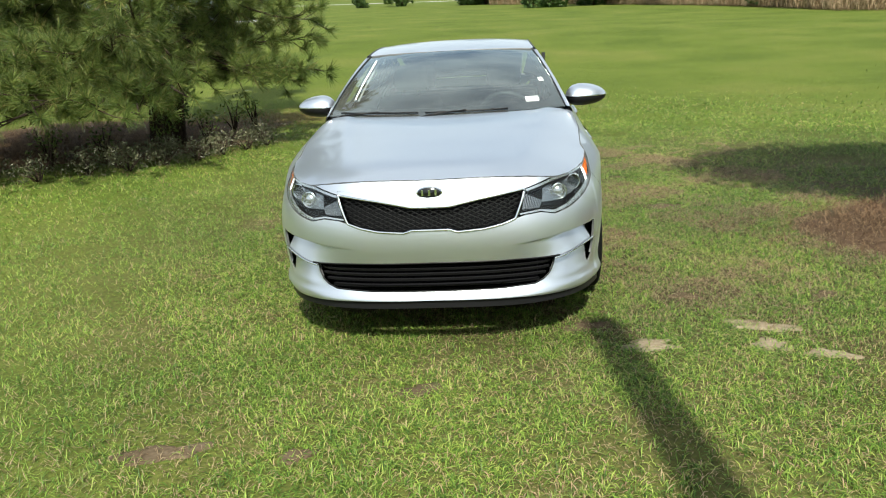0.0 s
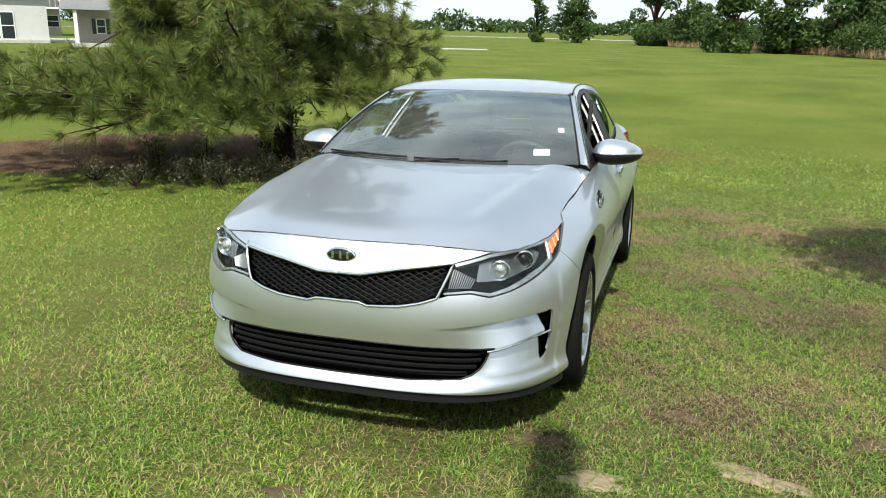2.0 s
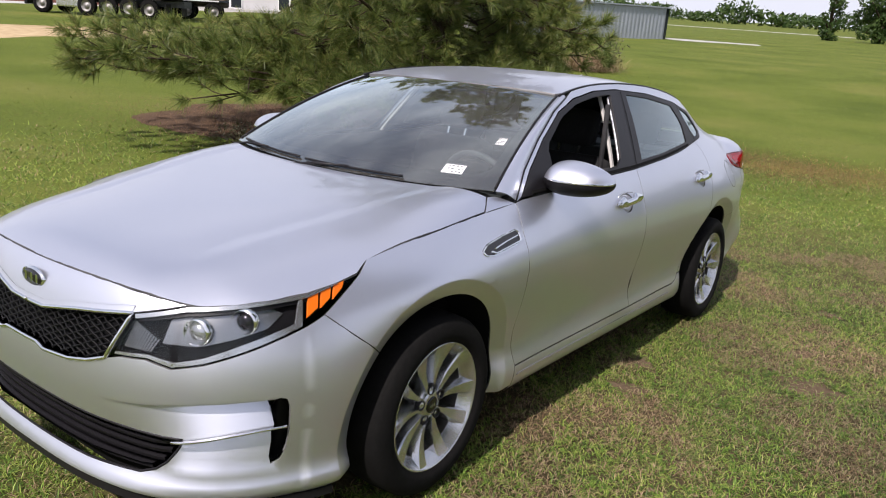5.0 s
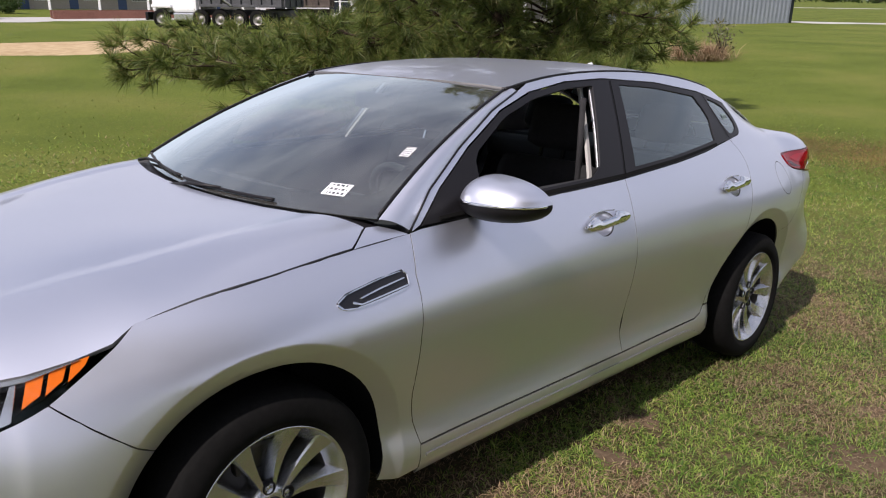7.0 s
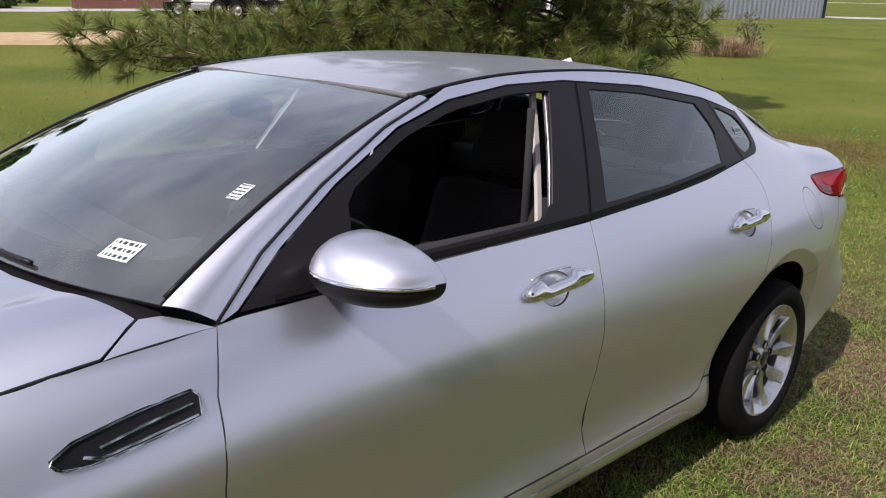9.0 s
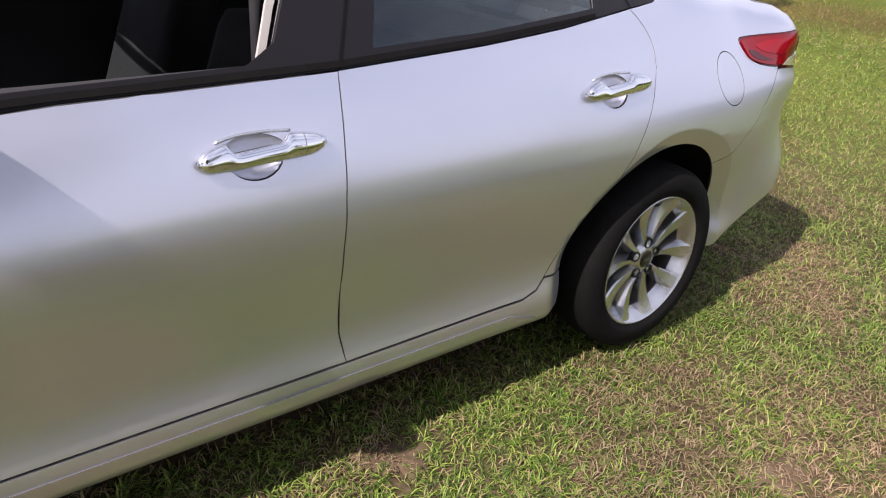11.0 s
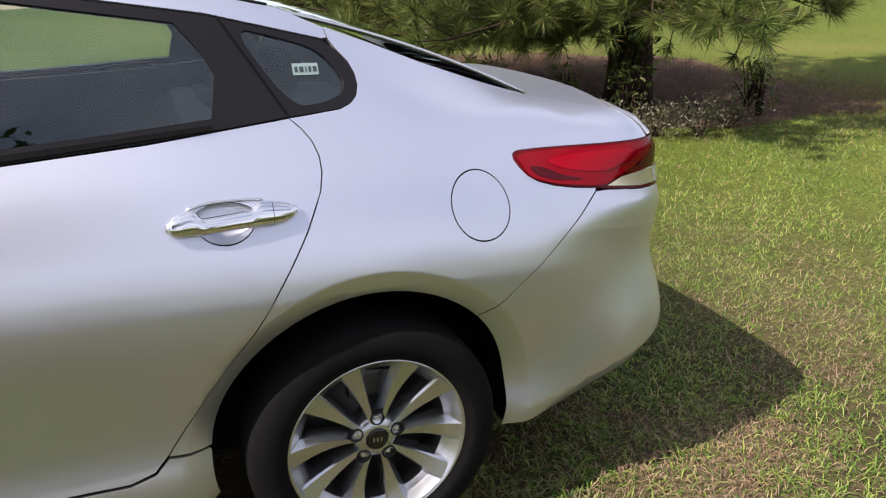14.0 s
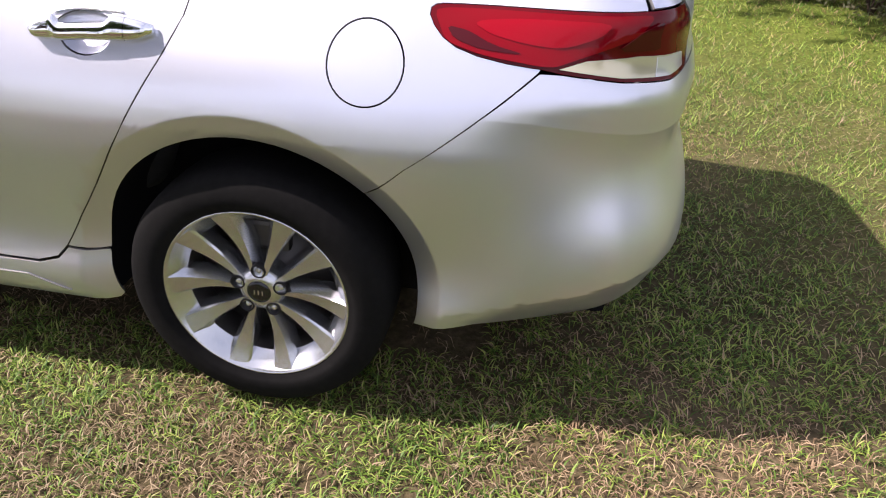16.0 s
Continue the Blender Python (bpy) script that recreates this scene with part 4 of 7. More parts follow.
    for i in range(11):
        xa, xb = 0.437 + 0.0080 * i, 0.437 + 0.0080 * (i + 0.55)
        panel("side_reflector", skin, nose([("x", xa, 0.668), ("x", xa + 0.020, 0.738 - 0.0035 * i), ("x", xb + 0.020, 0.738 - 0.0035 * i), ("x", xb, 0.668)]), RIBBED, head, lift=-0.020, gap=0, flange=0.008)
    for q, r, w in ((s_at_x(0.600) + 0.050, 0.036, "main_reflector"), (s_at_x(0.712) + 0.045, 0.034, "projector")):
        z = 0.730 if w == "main_reflector" else 0.757
        c = Vector(skin(side * q, z, -0.034))
        nn = (Vector(skin(side * q, z, 0.02)) - c).normalized()
        way = (nn * 0.5 + Vector((0, -0.8, 0.0))).normalized()
        m = Matrix.Translation(c) @ way.to_track_quat("X", "Z").to_matrix().to_4x4()
        v, f = lathe([(-0.015, r * 0.2), (0.0, r * 0.75), (0.022, r), (0.024, r * 1.06), (0.0, r * 1.12)], 28)
        mesh_object(w, [m @ Vector(p) for p in v], f, CHROME, head, "chrome-ringed lamp cup")
        v, f = lathe([(0.008, r * 0.80), (0.016, r * 0.70), (0.022, r * 0.45), (0.024, 0.0005)], 24)
        mesh_object("lens", [m @ Vector(p) for p in v], f, GLOSS if w == "projector" else SATIN, head)
    panel("lamp_cover", skin, nose(h_out), CLEAR, head, "clear lamp cover", lift=0.0, gap=0.0005, flange=0.004).visible_shadow = False

# nose, bumper, grille
half_top = on_nose([("x", 0, 0.8225), ("x", 0.2, 0.8235), ("x", 0.3, 0.8220), ("x", 0.4, 0.8185), ("x", 0.52, 0.8100), ("x", 0.605, 0.8005)])
GRILLE_TOP = on_nose([("x", 0, 0.704), ("x", 0.09, 0.705), ("x", 0.13, 0.713), ("x", 0.25, 0.735), ("x", 0.456, 0.764)])
GRILLE_LOW = on_nose([("x", 0, 0.600), ("x", 0.09, 0.600), ("x", 0.125, 0.588), ("x", 0.25, 0.596), ("x", 0.33, 0.612), ("x", 0.395, 0.634)])
panel("nose_panel", skin, mirrored(half_top + GRILLE_TOP[::-1]), PAINT, car)
bump_top = GRILLE_LOW + on_nose([("x", 0.44, 0.647), ("x", 0.52, 0.653), ("x", 0.588, 0.637), ("x", 0.66, 0.654), ("y", 0.25, 0.689), ("y", 0.40, 0.741), ("y", 0.46, 0.7645)])
bump_low = on_side(arc(*F_ARCH, ARCH, 138.1, 196, 10)) + on_nose([("y", 0.5, 0.222), ("y", 0.3, 0.232), ("x", 0.60, 0.242), ("x", 0.4, 0.250), ("x", 0, 0.254)])
INTAKE = on_nose([("x", 0, 0.436), ("x", 0.4, 0.433), ("x", 0.56, 0.427), ("x", 0.612, 0.428), ("x", 0.606, 0.408), ("x", 0.588, 0.376), ("x", 0.566, 0.345), ("x", 0.535, 0.320), ("x", 0.49, 0.304), ("x", 0.3, 0.296), ("x", 0, 0.296)])
GILLS = ([("y", 0.296, 0.541), ("y", 0.322, 0.552), ("y", 0.340, 0.546), ("y", 0.348, 0.520), ("y", 0.350, 0.452), ("y", 0.344, 0.392), ("y", 0.328, 0.352), ("y", 0.308, 0.340), ("y", 0.304, 0.362), ("y", 0.312, 0.41), ("y", 0.312, 0.47), ("y", 0.306, 0.515)],)
CREASE = []
for sg in (1, -1):
    for a in np.arange(s_at_x(0.34), s_at_y(0.42), 0.018):
        t_, b_ = 0.515 + 0.034 * float(ease(PX(a), 0.36, 0.78)), 0.416 + 0.046 * float(ease(PX(a), 0.56, 0.80))
        CREASE += [(sg * float(a), z) for z in (t_ + 0.006, t_ + 0.001, t_ - 0.004, t_ - 0.008, t_ - 0.013, t_ - 0.022, b_ + 0.008, b_, b_ - 0.005, b_ - 0.010, b_ - 0.018)]
gills = [on_nose(g, s) for g in GILLS for s in (1, -1)]
panel("front_bumper", skin, mirrored(bump_top + bump_low), PAINT, car, holes=[mirrored(INTAKE)] + gills, step=0.025, rings=[(*F_ARCH, 1), (*F_ARCH, -1)], extra=CREASE)


def lip_skin(s, z, lift=0.0):
    """The upright lip that hangs from the lower edge of the bumper."""
    p = skin(s, np.maximum(z, 0.245), lift)
    p[..., 2] = z
    return p


panel("bumper_lip", lip_skin, mirrored(on_nose([("x", 0, 0.250), ("x", 0.4, 0.246), ("x", 0.60, 0.238), ("y", 0.3, 0.228), ("y", 0.5, 0.218), ("y", 0.5, 0.192), ("x", 0.6, 0.205), ("x", 0, 0.212)])), BLACK, car, "matt black lower lip", lift=-0.016)
for g in GILLS:
    for s in (1, -1):
        panel("bumper_gill", skin, on_nose(g, s), MESH, car, "black bumper slot", lift=-0.046, gap=-0.006, flange=-0.044, step=0.02)
for s in (1, -1):
    line = [(a, 0.416 + 0.046 * float(ease(PX(a), 0.56, 0.80))) for a in np.linspace(s_at_x(0.585), s_at_y(0.342), 24)]
    v, f = tube([Vector(skin(s * float(a), z, 0.004)) for a, z in line], 0.0048, 6)
    mesh_object("gill_blade", v, f, CHROME, car, "bright blade edge in the bumper corner")
grille = tagged(new("grille"), "black honeycomb radiator grille with a bright surround")
grille.parent = car
GR = mirrored(GRILLE_TOP + GRILLE_LOW[::-1])
panel("grille_backing", skin, GR, DARK, grille, lift=-0.045, gap=-0.004, flange=-0.043)


def frame_strip(outline, width, name, mat, parent, lift=0.003, label=""):
    """A slim raised strip that follows a closed outline on the skin."""
    cs, cz = sum(p[0] for p in outline) / len(outline), sum(p[1] for p in outline) / len(outline)
    pts = [Vector(skin(s, z, lift)) for s, z in finer(outline, 0.02)]
    v, f = tube(pts + pts[:1], width, 6)
    return mesh_object(name, v, f, mat, parent, label)


frame_strip(GR, 0.0065, "grille_surround", CHROME, grille, 0.001, "thin chrome grille surround")


def lattice(outline, pitch, slope, lift, thick):
    """Bars of a diamond mesh within an outline, as one mesh of slim tubes."""
    verts, faces = [], []
    q = np.array(outline)
    lo, hi = q.min(0), q.max(0)
    for sign in (1, -1):
        off = lo[0] - (hi[1] - lo[1]) / slope
        while off < hi[0] + (hi[1] - lo[1]) / slope:
            zs = np.linspace(lo[1], hi[1], 26)
            ss = off + sign * (zs - lo[1]) / slope
            ok = inside(ss, zs, outline)
            run = []
            for s, z, k in list(zip(ss, zs, ok)) + [(0, 0, False)]:
                if k:
                    run.append(Vector(skin(s, z, lift - 0.006 * abs(math.sin(60 * s)))))
                elif len(run) > 1:
                    v, f = tube(run, thick, 5)
                    n = len(verts)
                    verts += v
                    faces += [tuple(i + n for i in g) for g in f]
                    run = []
                else:
                    run = []
            off += pitch
    return verts, faces


v, f = lattice(GR, 0.044, 0.46, -0.012, 0.0032)
mesh_object("grille_mesh", v, f, MESH, grille, "gloss black diamond mesh")
intake = tagged(new("lower_intake"), "wide black lower air intake with slats")
intake.parent = car
IN = mirrored(INTAKE)
panel("intake_backing", skin, IN, DARK, intake, lift=-0.070, gap=-0.004, flange=-0.066)
for z in (0.318, 0.345, 0.372, 0.399):
    reach = np.interp(z, [0.300, 0.320, 0.345, 0.376, 0.43], [0.49, 0.535, 0.566, 0.588, 0.606]) - 0.012
    ss = np.linspace(-s_at_x(reach), s_at_x(reach), 40)
    verts = []
    for s in ss:
        for dz, l in ((0.009, -0.020), (0.006, -0.010), (-0.005, -0.014), (-0.003, -0.05)):
            verts.append(tuple(skin(s, z + dz, l)))
    faces = [(i * 4 + k, i * 4 + (k + 1) % 4, i * 4 + 4 + (k + 1) % 4, i * 4 + 4 + k) for i in range(39) for k in range(4)]
    mesh_object("intake_slat", verts, faces, BLACK, intake, smooth=False)
frame_strip(IN, 0.004, "intake_edge", BLACK, intake, -0.001)
# badge: an oval with plain strokes
bc = Vector(skin(0, 0.770, 0.004))
bn = (Vector(skin(0, 0.770, 0.02)) - bc).normalized()
bm4 = Matrix.Translation(bc) @ bn.to_track_quat("Z", "Y").to_matrix().to_4x4()
badge = tagged(new("badge"), "oval chrome and black maker's badge")
badge.parent = car


def oval(name, rx, ry, z0, z1, mat):
    k = 40
    v = [bm4 @ Vector((rx * q * math.cos(2 * math.pi * i / k), ry * q * math.sin(2 * math.pi * i / k), z)) for q, z in ((1.0, z0), (0.96, z1), (0.0, z1 + 0.001)) for i in range(k)]
    f = [(j * k + i, j * k + (i + 1) % k, (j + 1) * k + (i + 1) % k, (j + 1) * k + i) for j in range(2) for i in range(k)]
    mesh_object(name, v, f, mat, badge)


oval("badge_rim", 0.063, 0.031, -0.004, 0.004, CHROME)
oval("badge_field", 0.056, 0.0255, 0.003, 0.0055, GLOSS)
for x0, x1, y0, y1 in ((-0.038, -0.028, -0.014, 0.014), (-0.005, 0.005, -0.014, 0.014), (0.025, 0.035, -0.014, 0.014)):
    b = bmesh.new()
    box_bm(b, x0, x1, y0, y1, 0.005, 0.0075, 0.001, bm4)
    part("badge_stroke", b, CHROME, badge)

# bonnet, roof, screens, boot
edge = [tuple(skin(s, z)[:2]) for s, z in half_top]
hood_half = edge + [(0.609, 0.202), (0.669, 0.272), (0.705, 0.336), (0.745, 0.447), (0.764, 0.54), (0.7745, 0.619), (0.7575, 0.673), (0.7670, 0.832), (0.7800, 1.005), (0.7865, 1.271), (0.737, 1.352), (0.60, 1.292), (0.4, 1.243), (0.2, 1.218), (0, 1.212)]
panel("bonnet", hood_skin, hood_half + [(-x, y) for x, y in reversed(hood_half) if x > 1e-6], PAINT, car, step=0.03, gap=0.002)
for s in (1, -1):
    pts = [(0.7895, 1.272), (0.791, 1.40), (0.792, 1.476), (0.768, 1.435), (0.744, 1.395), (0.738, 1.355)]
    panel("wing_corner", hood_skin, [(s * x, y) for x, y in pts], PAINT, car, step=0.03)
cowl = [(0, 1.195), (0.3, 1.215), (0.55, 1.258), (0.735, 1.34), (0.742, 1.40), (0.70, 1.41), (0.5, 1.34), (0.3, 1.28), (0, 1.25)]
panel("cowl", hood_skin, cowl + [(-x, y) for x, y in reversed(cowl) if x > 1e-6], BLACK, car, "black cowl below the windscreen", lift=-0.018, gap=0)
roof_half = [(0, 2.035), (0.2, 2.045), (0.4, 2.073), (0.565, 2.112)] + [(float(RAIL_X(y)) - 0.008, float(y)) for y in np.linspace(2.16, 3.60, 24)] + [(0.5, 3.605), (0.3, 3.587), (0, 3.58)]
panel("roof", roof_skin, roof_half + [(-x, y) for x, y in reversed(roof_half) if x > 1e-6], PAINT, car, step=0.04)
for s in (1, -1):
    pts = [Vector((s * (float(RAIL_X(y)) - 0.004), y, float(rail_z(y)) + 0.001)) for y in np.linspace(2.1, 3.6, 40)]
    v, f = tube(pts, 0.0055, 6)
    mesh_object("roof_moulding", v, f, BLACK, car, "black roof ditch moulding")
    pts = [Vector(screen_skin(s * 1.0, v, 0.002)) for v in np.linspace(0.02, 1, 24)]
    v, f = tube(pts, 0.005, 6)
    mesh_object("screen_moulding", v, f, BLACK, car)
    # windscreen pillar, between the glass and the door frame
    fy, fz = zip(*FRAME_LINE)
    verts, n, m = [], 30, 7
    for i in range(n + 1):
        q = i / n
        a = Vector(screen_skin(s * 1.008, q, 0.0))
        y = np.interp(q, np.linspace(0, 1, len(fy)), fy) - 0.002
        z = np.interp(q, np.linspace(0, 1, len(fz)), fz) + 0.002
        c = Vector(skin(s * s_at_y(y), z))
        for k in range(m + 1):
            w = k / m
            verts.append(a.lerp(c, w) + Vector((s * 0.55, -0.35, 0.75)) * 0.012 * math.sin(math.pi * w))
    faces = [(i * (m + 1) + k, i * (m + 1) + k + 1, (i + 1) * (m + 1) + k + 1, (i + 1) * (m + 1) + k) for i in range(n) for k in range(m)]
    mesh_object("screen_pillar", verts, faces if s < 0 else [g[::-1] for g in faces], PAINT, car)
    v, f = tube([Vector(skin(s * s_at_y(y), z, 0.0005)) for y, z in zip(fy, fz)], 0.004, 5)
    mesh_object("door_seal", v, f, BLACK, car)
full = [(-1, 0), (1, 0), (1, 1), (-1, 1)]
see = [(-0.92, 0.17), (-0.87, 0.135), (-0.5, 0.110), (0.5, 0.110), (0.87, 0.135), (0.92, 0.17), (0.93, 0.935), (0.90, 0.955), (-0.90, 0.955), (-0.93, 0.935)]
panel("windscreen", screen_skin, full, GLASS, car, "clear raked windscreen", step=0.04, gap=0.002, flange=0.004)
panel("screen_border", screen_skin, full, GLOSS, car, "black border of the windscreen", holes=[see], step=0.04, gap=0.003, flange=0, lift=-0.010)
panel("rear_screen", back_skin, [(-1, 0), (1, 0), (1, 1), (-1, 1)], PRIVACY, car, "dark raked rear window", step=0.07, flange=0.004)
panel("rear_screen_border", back_skin, [(-1, 0), (1, 0), (1, 1), (-1, 1)], GLOSS, car, holes=[[(-0.9, 0.07), (0.9, 0.07), (0.88, 0.92), (-0.88, 0.92)]], step=0.06, flange=0, lift=-0.006)
for s in (1, -1):
    v, f = tube([Vector(back_skin(s * 1.01, v, 0.003)) for v in np.linspace(-0.02, 1, 24)], 0.006, 6)
    mesh_object("rear_screen_moulding", v, f, SATIN, car)
lid = [tuple(skin(s, 1.105)[:2]) for s in np.linspace(ARC, s_at_y(4.38), 26)]
lid_half = [(max(x, 0.0), y) for x, y in lid] + [(0.53, 4.325), (0.3, 4.352), (0, 4.362)]
panel("boot_lid", deck_skin, lid_half + [(-x, y) for x, y in reversed(lid_half) if x > 1e-6], PAINT, car)
tail_top = [(s, 1.103) for s in np.linspace(s_at_y(4.63), ARC - 1e-4, 12)]
for s in (1, -1):
    rb = on_side(arc(*R_ARCH, ARCH, 45.9, -12, 12)[::-1] + [(4.131, 0.712), (4.2525, 0.8025), (4.397, 0.9145), (4.44, 0.9143), (4.56, 0.9018), (4.70, 0.8968), (4.76, 0.906)])
    rb += [(ARC, 0.905), (ARC, 0.455), (s_at_y(4.78), 0.450), (s_at_y(4.72), 0.415), (s_at_y(4.64), 0.345), (s_at_y(4.575), 0.296), (s_at_y(4.50), 0.288), (s_at_y(4.3), 0.292)]
    shelf_line = [(s * float(a), float(shelf_z(PY(a))) + d) for a in np.arange(s_at_y(4.26), ARC, 0.02) for d in (0.020, 0.008, 0.002, -0.002, -0.008, -0.016, -0.026)]
    shelf_line += [(s * s_at_y(y), 0.305 + 0.175 * min(1.0, max(0.0, (y - 4.2) / 0.5)) + d) for y in np.arange(4.2, 4.78, 0.02) for d in (0.03, 0.010, 0.002, -0.006, -0.014)]
    panel("rear_bumper", skin, [(s * a, z) for a, z in rb], PAINT, car, rings=[(*R_ARCH, s)], extra=shelf_line)
    panel("rear_valance", skin, [(s * a, z) for a, z in [(s_at_y(4.50), 0.290), (s_at_y(4.575), 0.298), (s_at_y(4.64), 0.347), (s_at_y(4.72), 0.417), (s_at_y(4.78), 0.452), (ARC, 0.457), (ARC, 0.26), (s_at_y(4.72), 0.25), (s_at_y(4.55), 0.27)]], BLACK, car, "black lower valance", lift=-0.012)
    panel("tail_panel", skin, [(s * a, z) for a, z in tail_top + [(ARC, 0.909), (s_at_y(4.762), 0.909), (s_at_y(4.780), 0.97), (s_at_y(4.762), 1.035), (s_at_y(4.64), 1.036)]], PAINT, car)
# dark inner body that closes the gaps and wheel housings
for name, *size in (
    ("floor_pan", -0.60, 0.60, 0.20, 4.62, 0.20, 0.50, 0.03),
    ("engine_block", -0.52, 0.52, 0.16, 1.22, 0.45, 0.77, 0.05),
    ("radiator_carrier", -0.50, 0.50, 0.125, 0.23, 0.20, 0.46, 0.03),
    ("bulkhead", -0.66, 0.66, 1.15, 1.42, 0.30, 0.90, 0.03),
    ("boot_tub", -0.56, 0.56, 3.86, 4.58, 0.45, 1.02, 0.05),
    ("underfloor", -0.80, 0.80, 1.44, 3.30, 0.21, 0.27, 0.01),
):
    b = bmesh.new()
    box_bm(b, *size)
    part(name, b, DARK, car)
for s in (1, -1):
    for wy, wz in WHEELS:
        v, f = [], []
        for i in range(41):
            a = radians(-12 + 204 * i / 40)
            y, z = wy + 0.400 * math.cos(a), wz + 0.400 * math.sin(a)
            out = float(skin(s_at_y(y), z)[0]) - 0.004
            v += [(s * 0.58, wy + 0.10 * math.cos(a), wz + 0.10 * math.sin(a)), (s * 0.60, y, z), (s * out, y, z)]
        for i in range(40):
            f += [(3 * i, 3 * i + 1, 3 * i + 4, 3 * i + 3), (3 * i + 1, 3 * i + 2, 3 * i + 5, 3 * i + 4)]
        mesh_object("wheel_housing", v, f, DARK, car)
# ---- the car's wheels, mirrors, cabin and small parts ----
def make_wheel():
    wheel = tagged(new("wheel"), "ten-spoke silver alloy wheel with a black tyre")
    v, f = lathe([(-0.10, 0.22), (-0.108, 0.26), (-0.104, 0.295), (-0.095, 0.314), (-0.080, 0.322), (-0.04, 0.325), (0, 0.326), (0.04, 0.325), (0.078, 0.322), (0.092, 0.315), (0.100, 0.305), (0.105, 0.292),
                  (0.109, 0.275), (0.109, 0.258), (0.1065, 0.247), (0.1035, 0.2445), (0.1015, 0.237), (0.095, 0.230)], 72)
    mesh_object("tyre", v, f, RUBBER, wheel, "black rubber tyre")
    rim = mesh_object("rim", *lathe([(0.094, 0.2335), (0.0985, 0.2315), (0.0985, 0.2275), (0.091, 0.2235), (0.074, 0.207), (0.050, 0.190)], 72), ALLOY, wheel, "polished alloy rim")
    # barrel coloured dark to stand in for the shade behind the spokes
    mesh_object("rim_barrel", *lathe([(0.051, 0.1905), (0.030, 0.187), (-0.02, 0.186), (-0.09, 0.200)], 48), BRAKE, wheel)
    mesh_object("brake_disc", *lathe([(-0.030, 0.205), (-0.028, 0.15), (-0.012, 0.148), (-0.010, 0.06), (0.01, 0.055), (0.012, 0.0005)], 40), BRAKE, wheel, "dark brake disc")
    b = bmesh.new()
    box_bm(b, -0.035, 0.012, -0.06, 0.06, 0.085, 0.165, 0.012)
    part("brake_caliper", b, BRAKE, wheel)
    # spokes fan out in pairs either side of each wheel bolt
    for pair in range(5):
        for sg in (-1, 1):
            verts, faces, n = [], [], 11
            for i in range(n):
                q = i / (n - 1)
                r = 0.040 + (0.2235 - 0.040) * q
                ang = radians(90 + 72 * pair) + sg * radians(15.5 + 2.5 * q)
                w_in, w_out = 0.009 + 0.023 * q**1.2, 0.007 + 0.035 * q**1.4
                p = 0.070 - 0.010 * math.sin(math.pi * q) + 0.022 * q**2
                c, s = math.cos(ang), math.sin(ang)
                for off, dp in ((-w_in - 0.003, -0.050), (-w_in, -0.020), (-w_in * 0.45, 0.0), (w_out * 0.82, -0.003), (w_out, -0.008), (w_out + 0.002, -0.050)):
                    o = off * sg
                    verts.append((p + dp, r * c - o * s, r * s + o * c))
            for i in range(n - 1):
                for k in range(5):
                    a = i * 6 + k
                    faces.append((a, a + 1, a + 7, a + 6))
            faces += [tuple(range(6)), tuple(range((n - 1) * 6, n * 6))]
            sp = mesh_object("spoke", verts, faces, ALLOY, wheel)
            sp.data.shade_smooth()
            sp.data.set_sharp_from_angle(angle=radians(28))
    mesh_object("hub", *lathe([(0.0, 0.062), (0.050, 0.060), (0.066, 0.050), (0.0705, 0.034), (0.071, 0.0305)], 36), ALLOY, wheel)
    mesh_object("hub_cap", *lathe([(0.068, 0.031), (0.0735, 0.029), (0.0745, 0.020), (0.075, 0.0005)], 32), GLOSS, wheel, "black centre cap with a plain mark")
    for dy in (-0.010, 0.0, 0.010):
        b = bmesh.new()
        box_bm(b, 0.0745, 0.0757, dy - 0.0016, dy + 0.0016, -0.006, 0.006)
        part("cap_mark", b, SATIN, wheel)
    for k in range(5):
        a = radians(90 + 72 * k)
        m = Matrix.Translation((0, 0.057 * math.cos(a), 0.057 * math.sin(a)))
        v, f = lathe([(0.052, 0.0185), (0.070, 0.0185), (0.0705, 0.0150), (0.055, 0.0145), (0.055, 0.009)], 20)
        # black puts the shade of the recess into the pocket's colour
        mesh_object("bolt_pocket", [m @ Vector(p) for p in v], f, BLACK, wheel)
        v, f = lathe([(0.050, 0.0125), (0.0545, 0.0125), (0.0545, 0.0085), (0.064, 0.0080), (0.066, 0.005), (0.063, 0.0005)], 6)
        mesh_object("wheel_bolt", [m @ Vector(p) for p in v], f, SATIN, wheel)
    return wheel


wheel = make_wheel()
first = True
for wy in (0.965, 3.768):
    for s in (1, -1):
        m = Matrix.Translation((s * (0.770 if wy < 2 else 0.803), wy, 0.332)) @ (Matrix.Rotation(radians(4 if wy < 2 else -2), 4, "X") if s == 1 else Matrix.Rotation(math.pi, 4, "Z"))
        w = wheel if first else copy_thing(wheel, m)
        if first:
            wheel.matrix_basis = m
        w.parent = car
        first = False

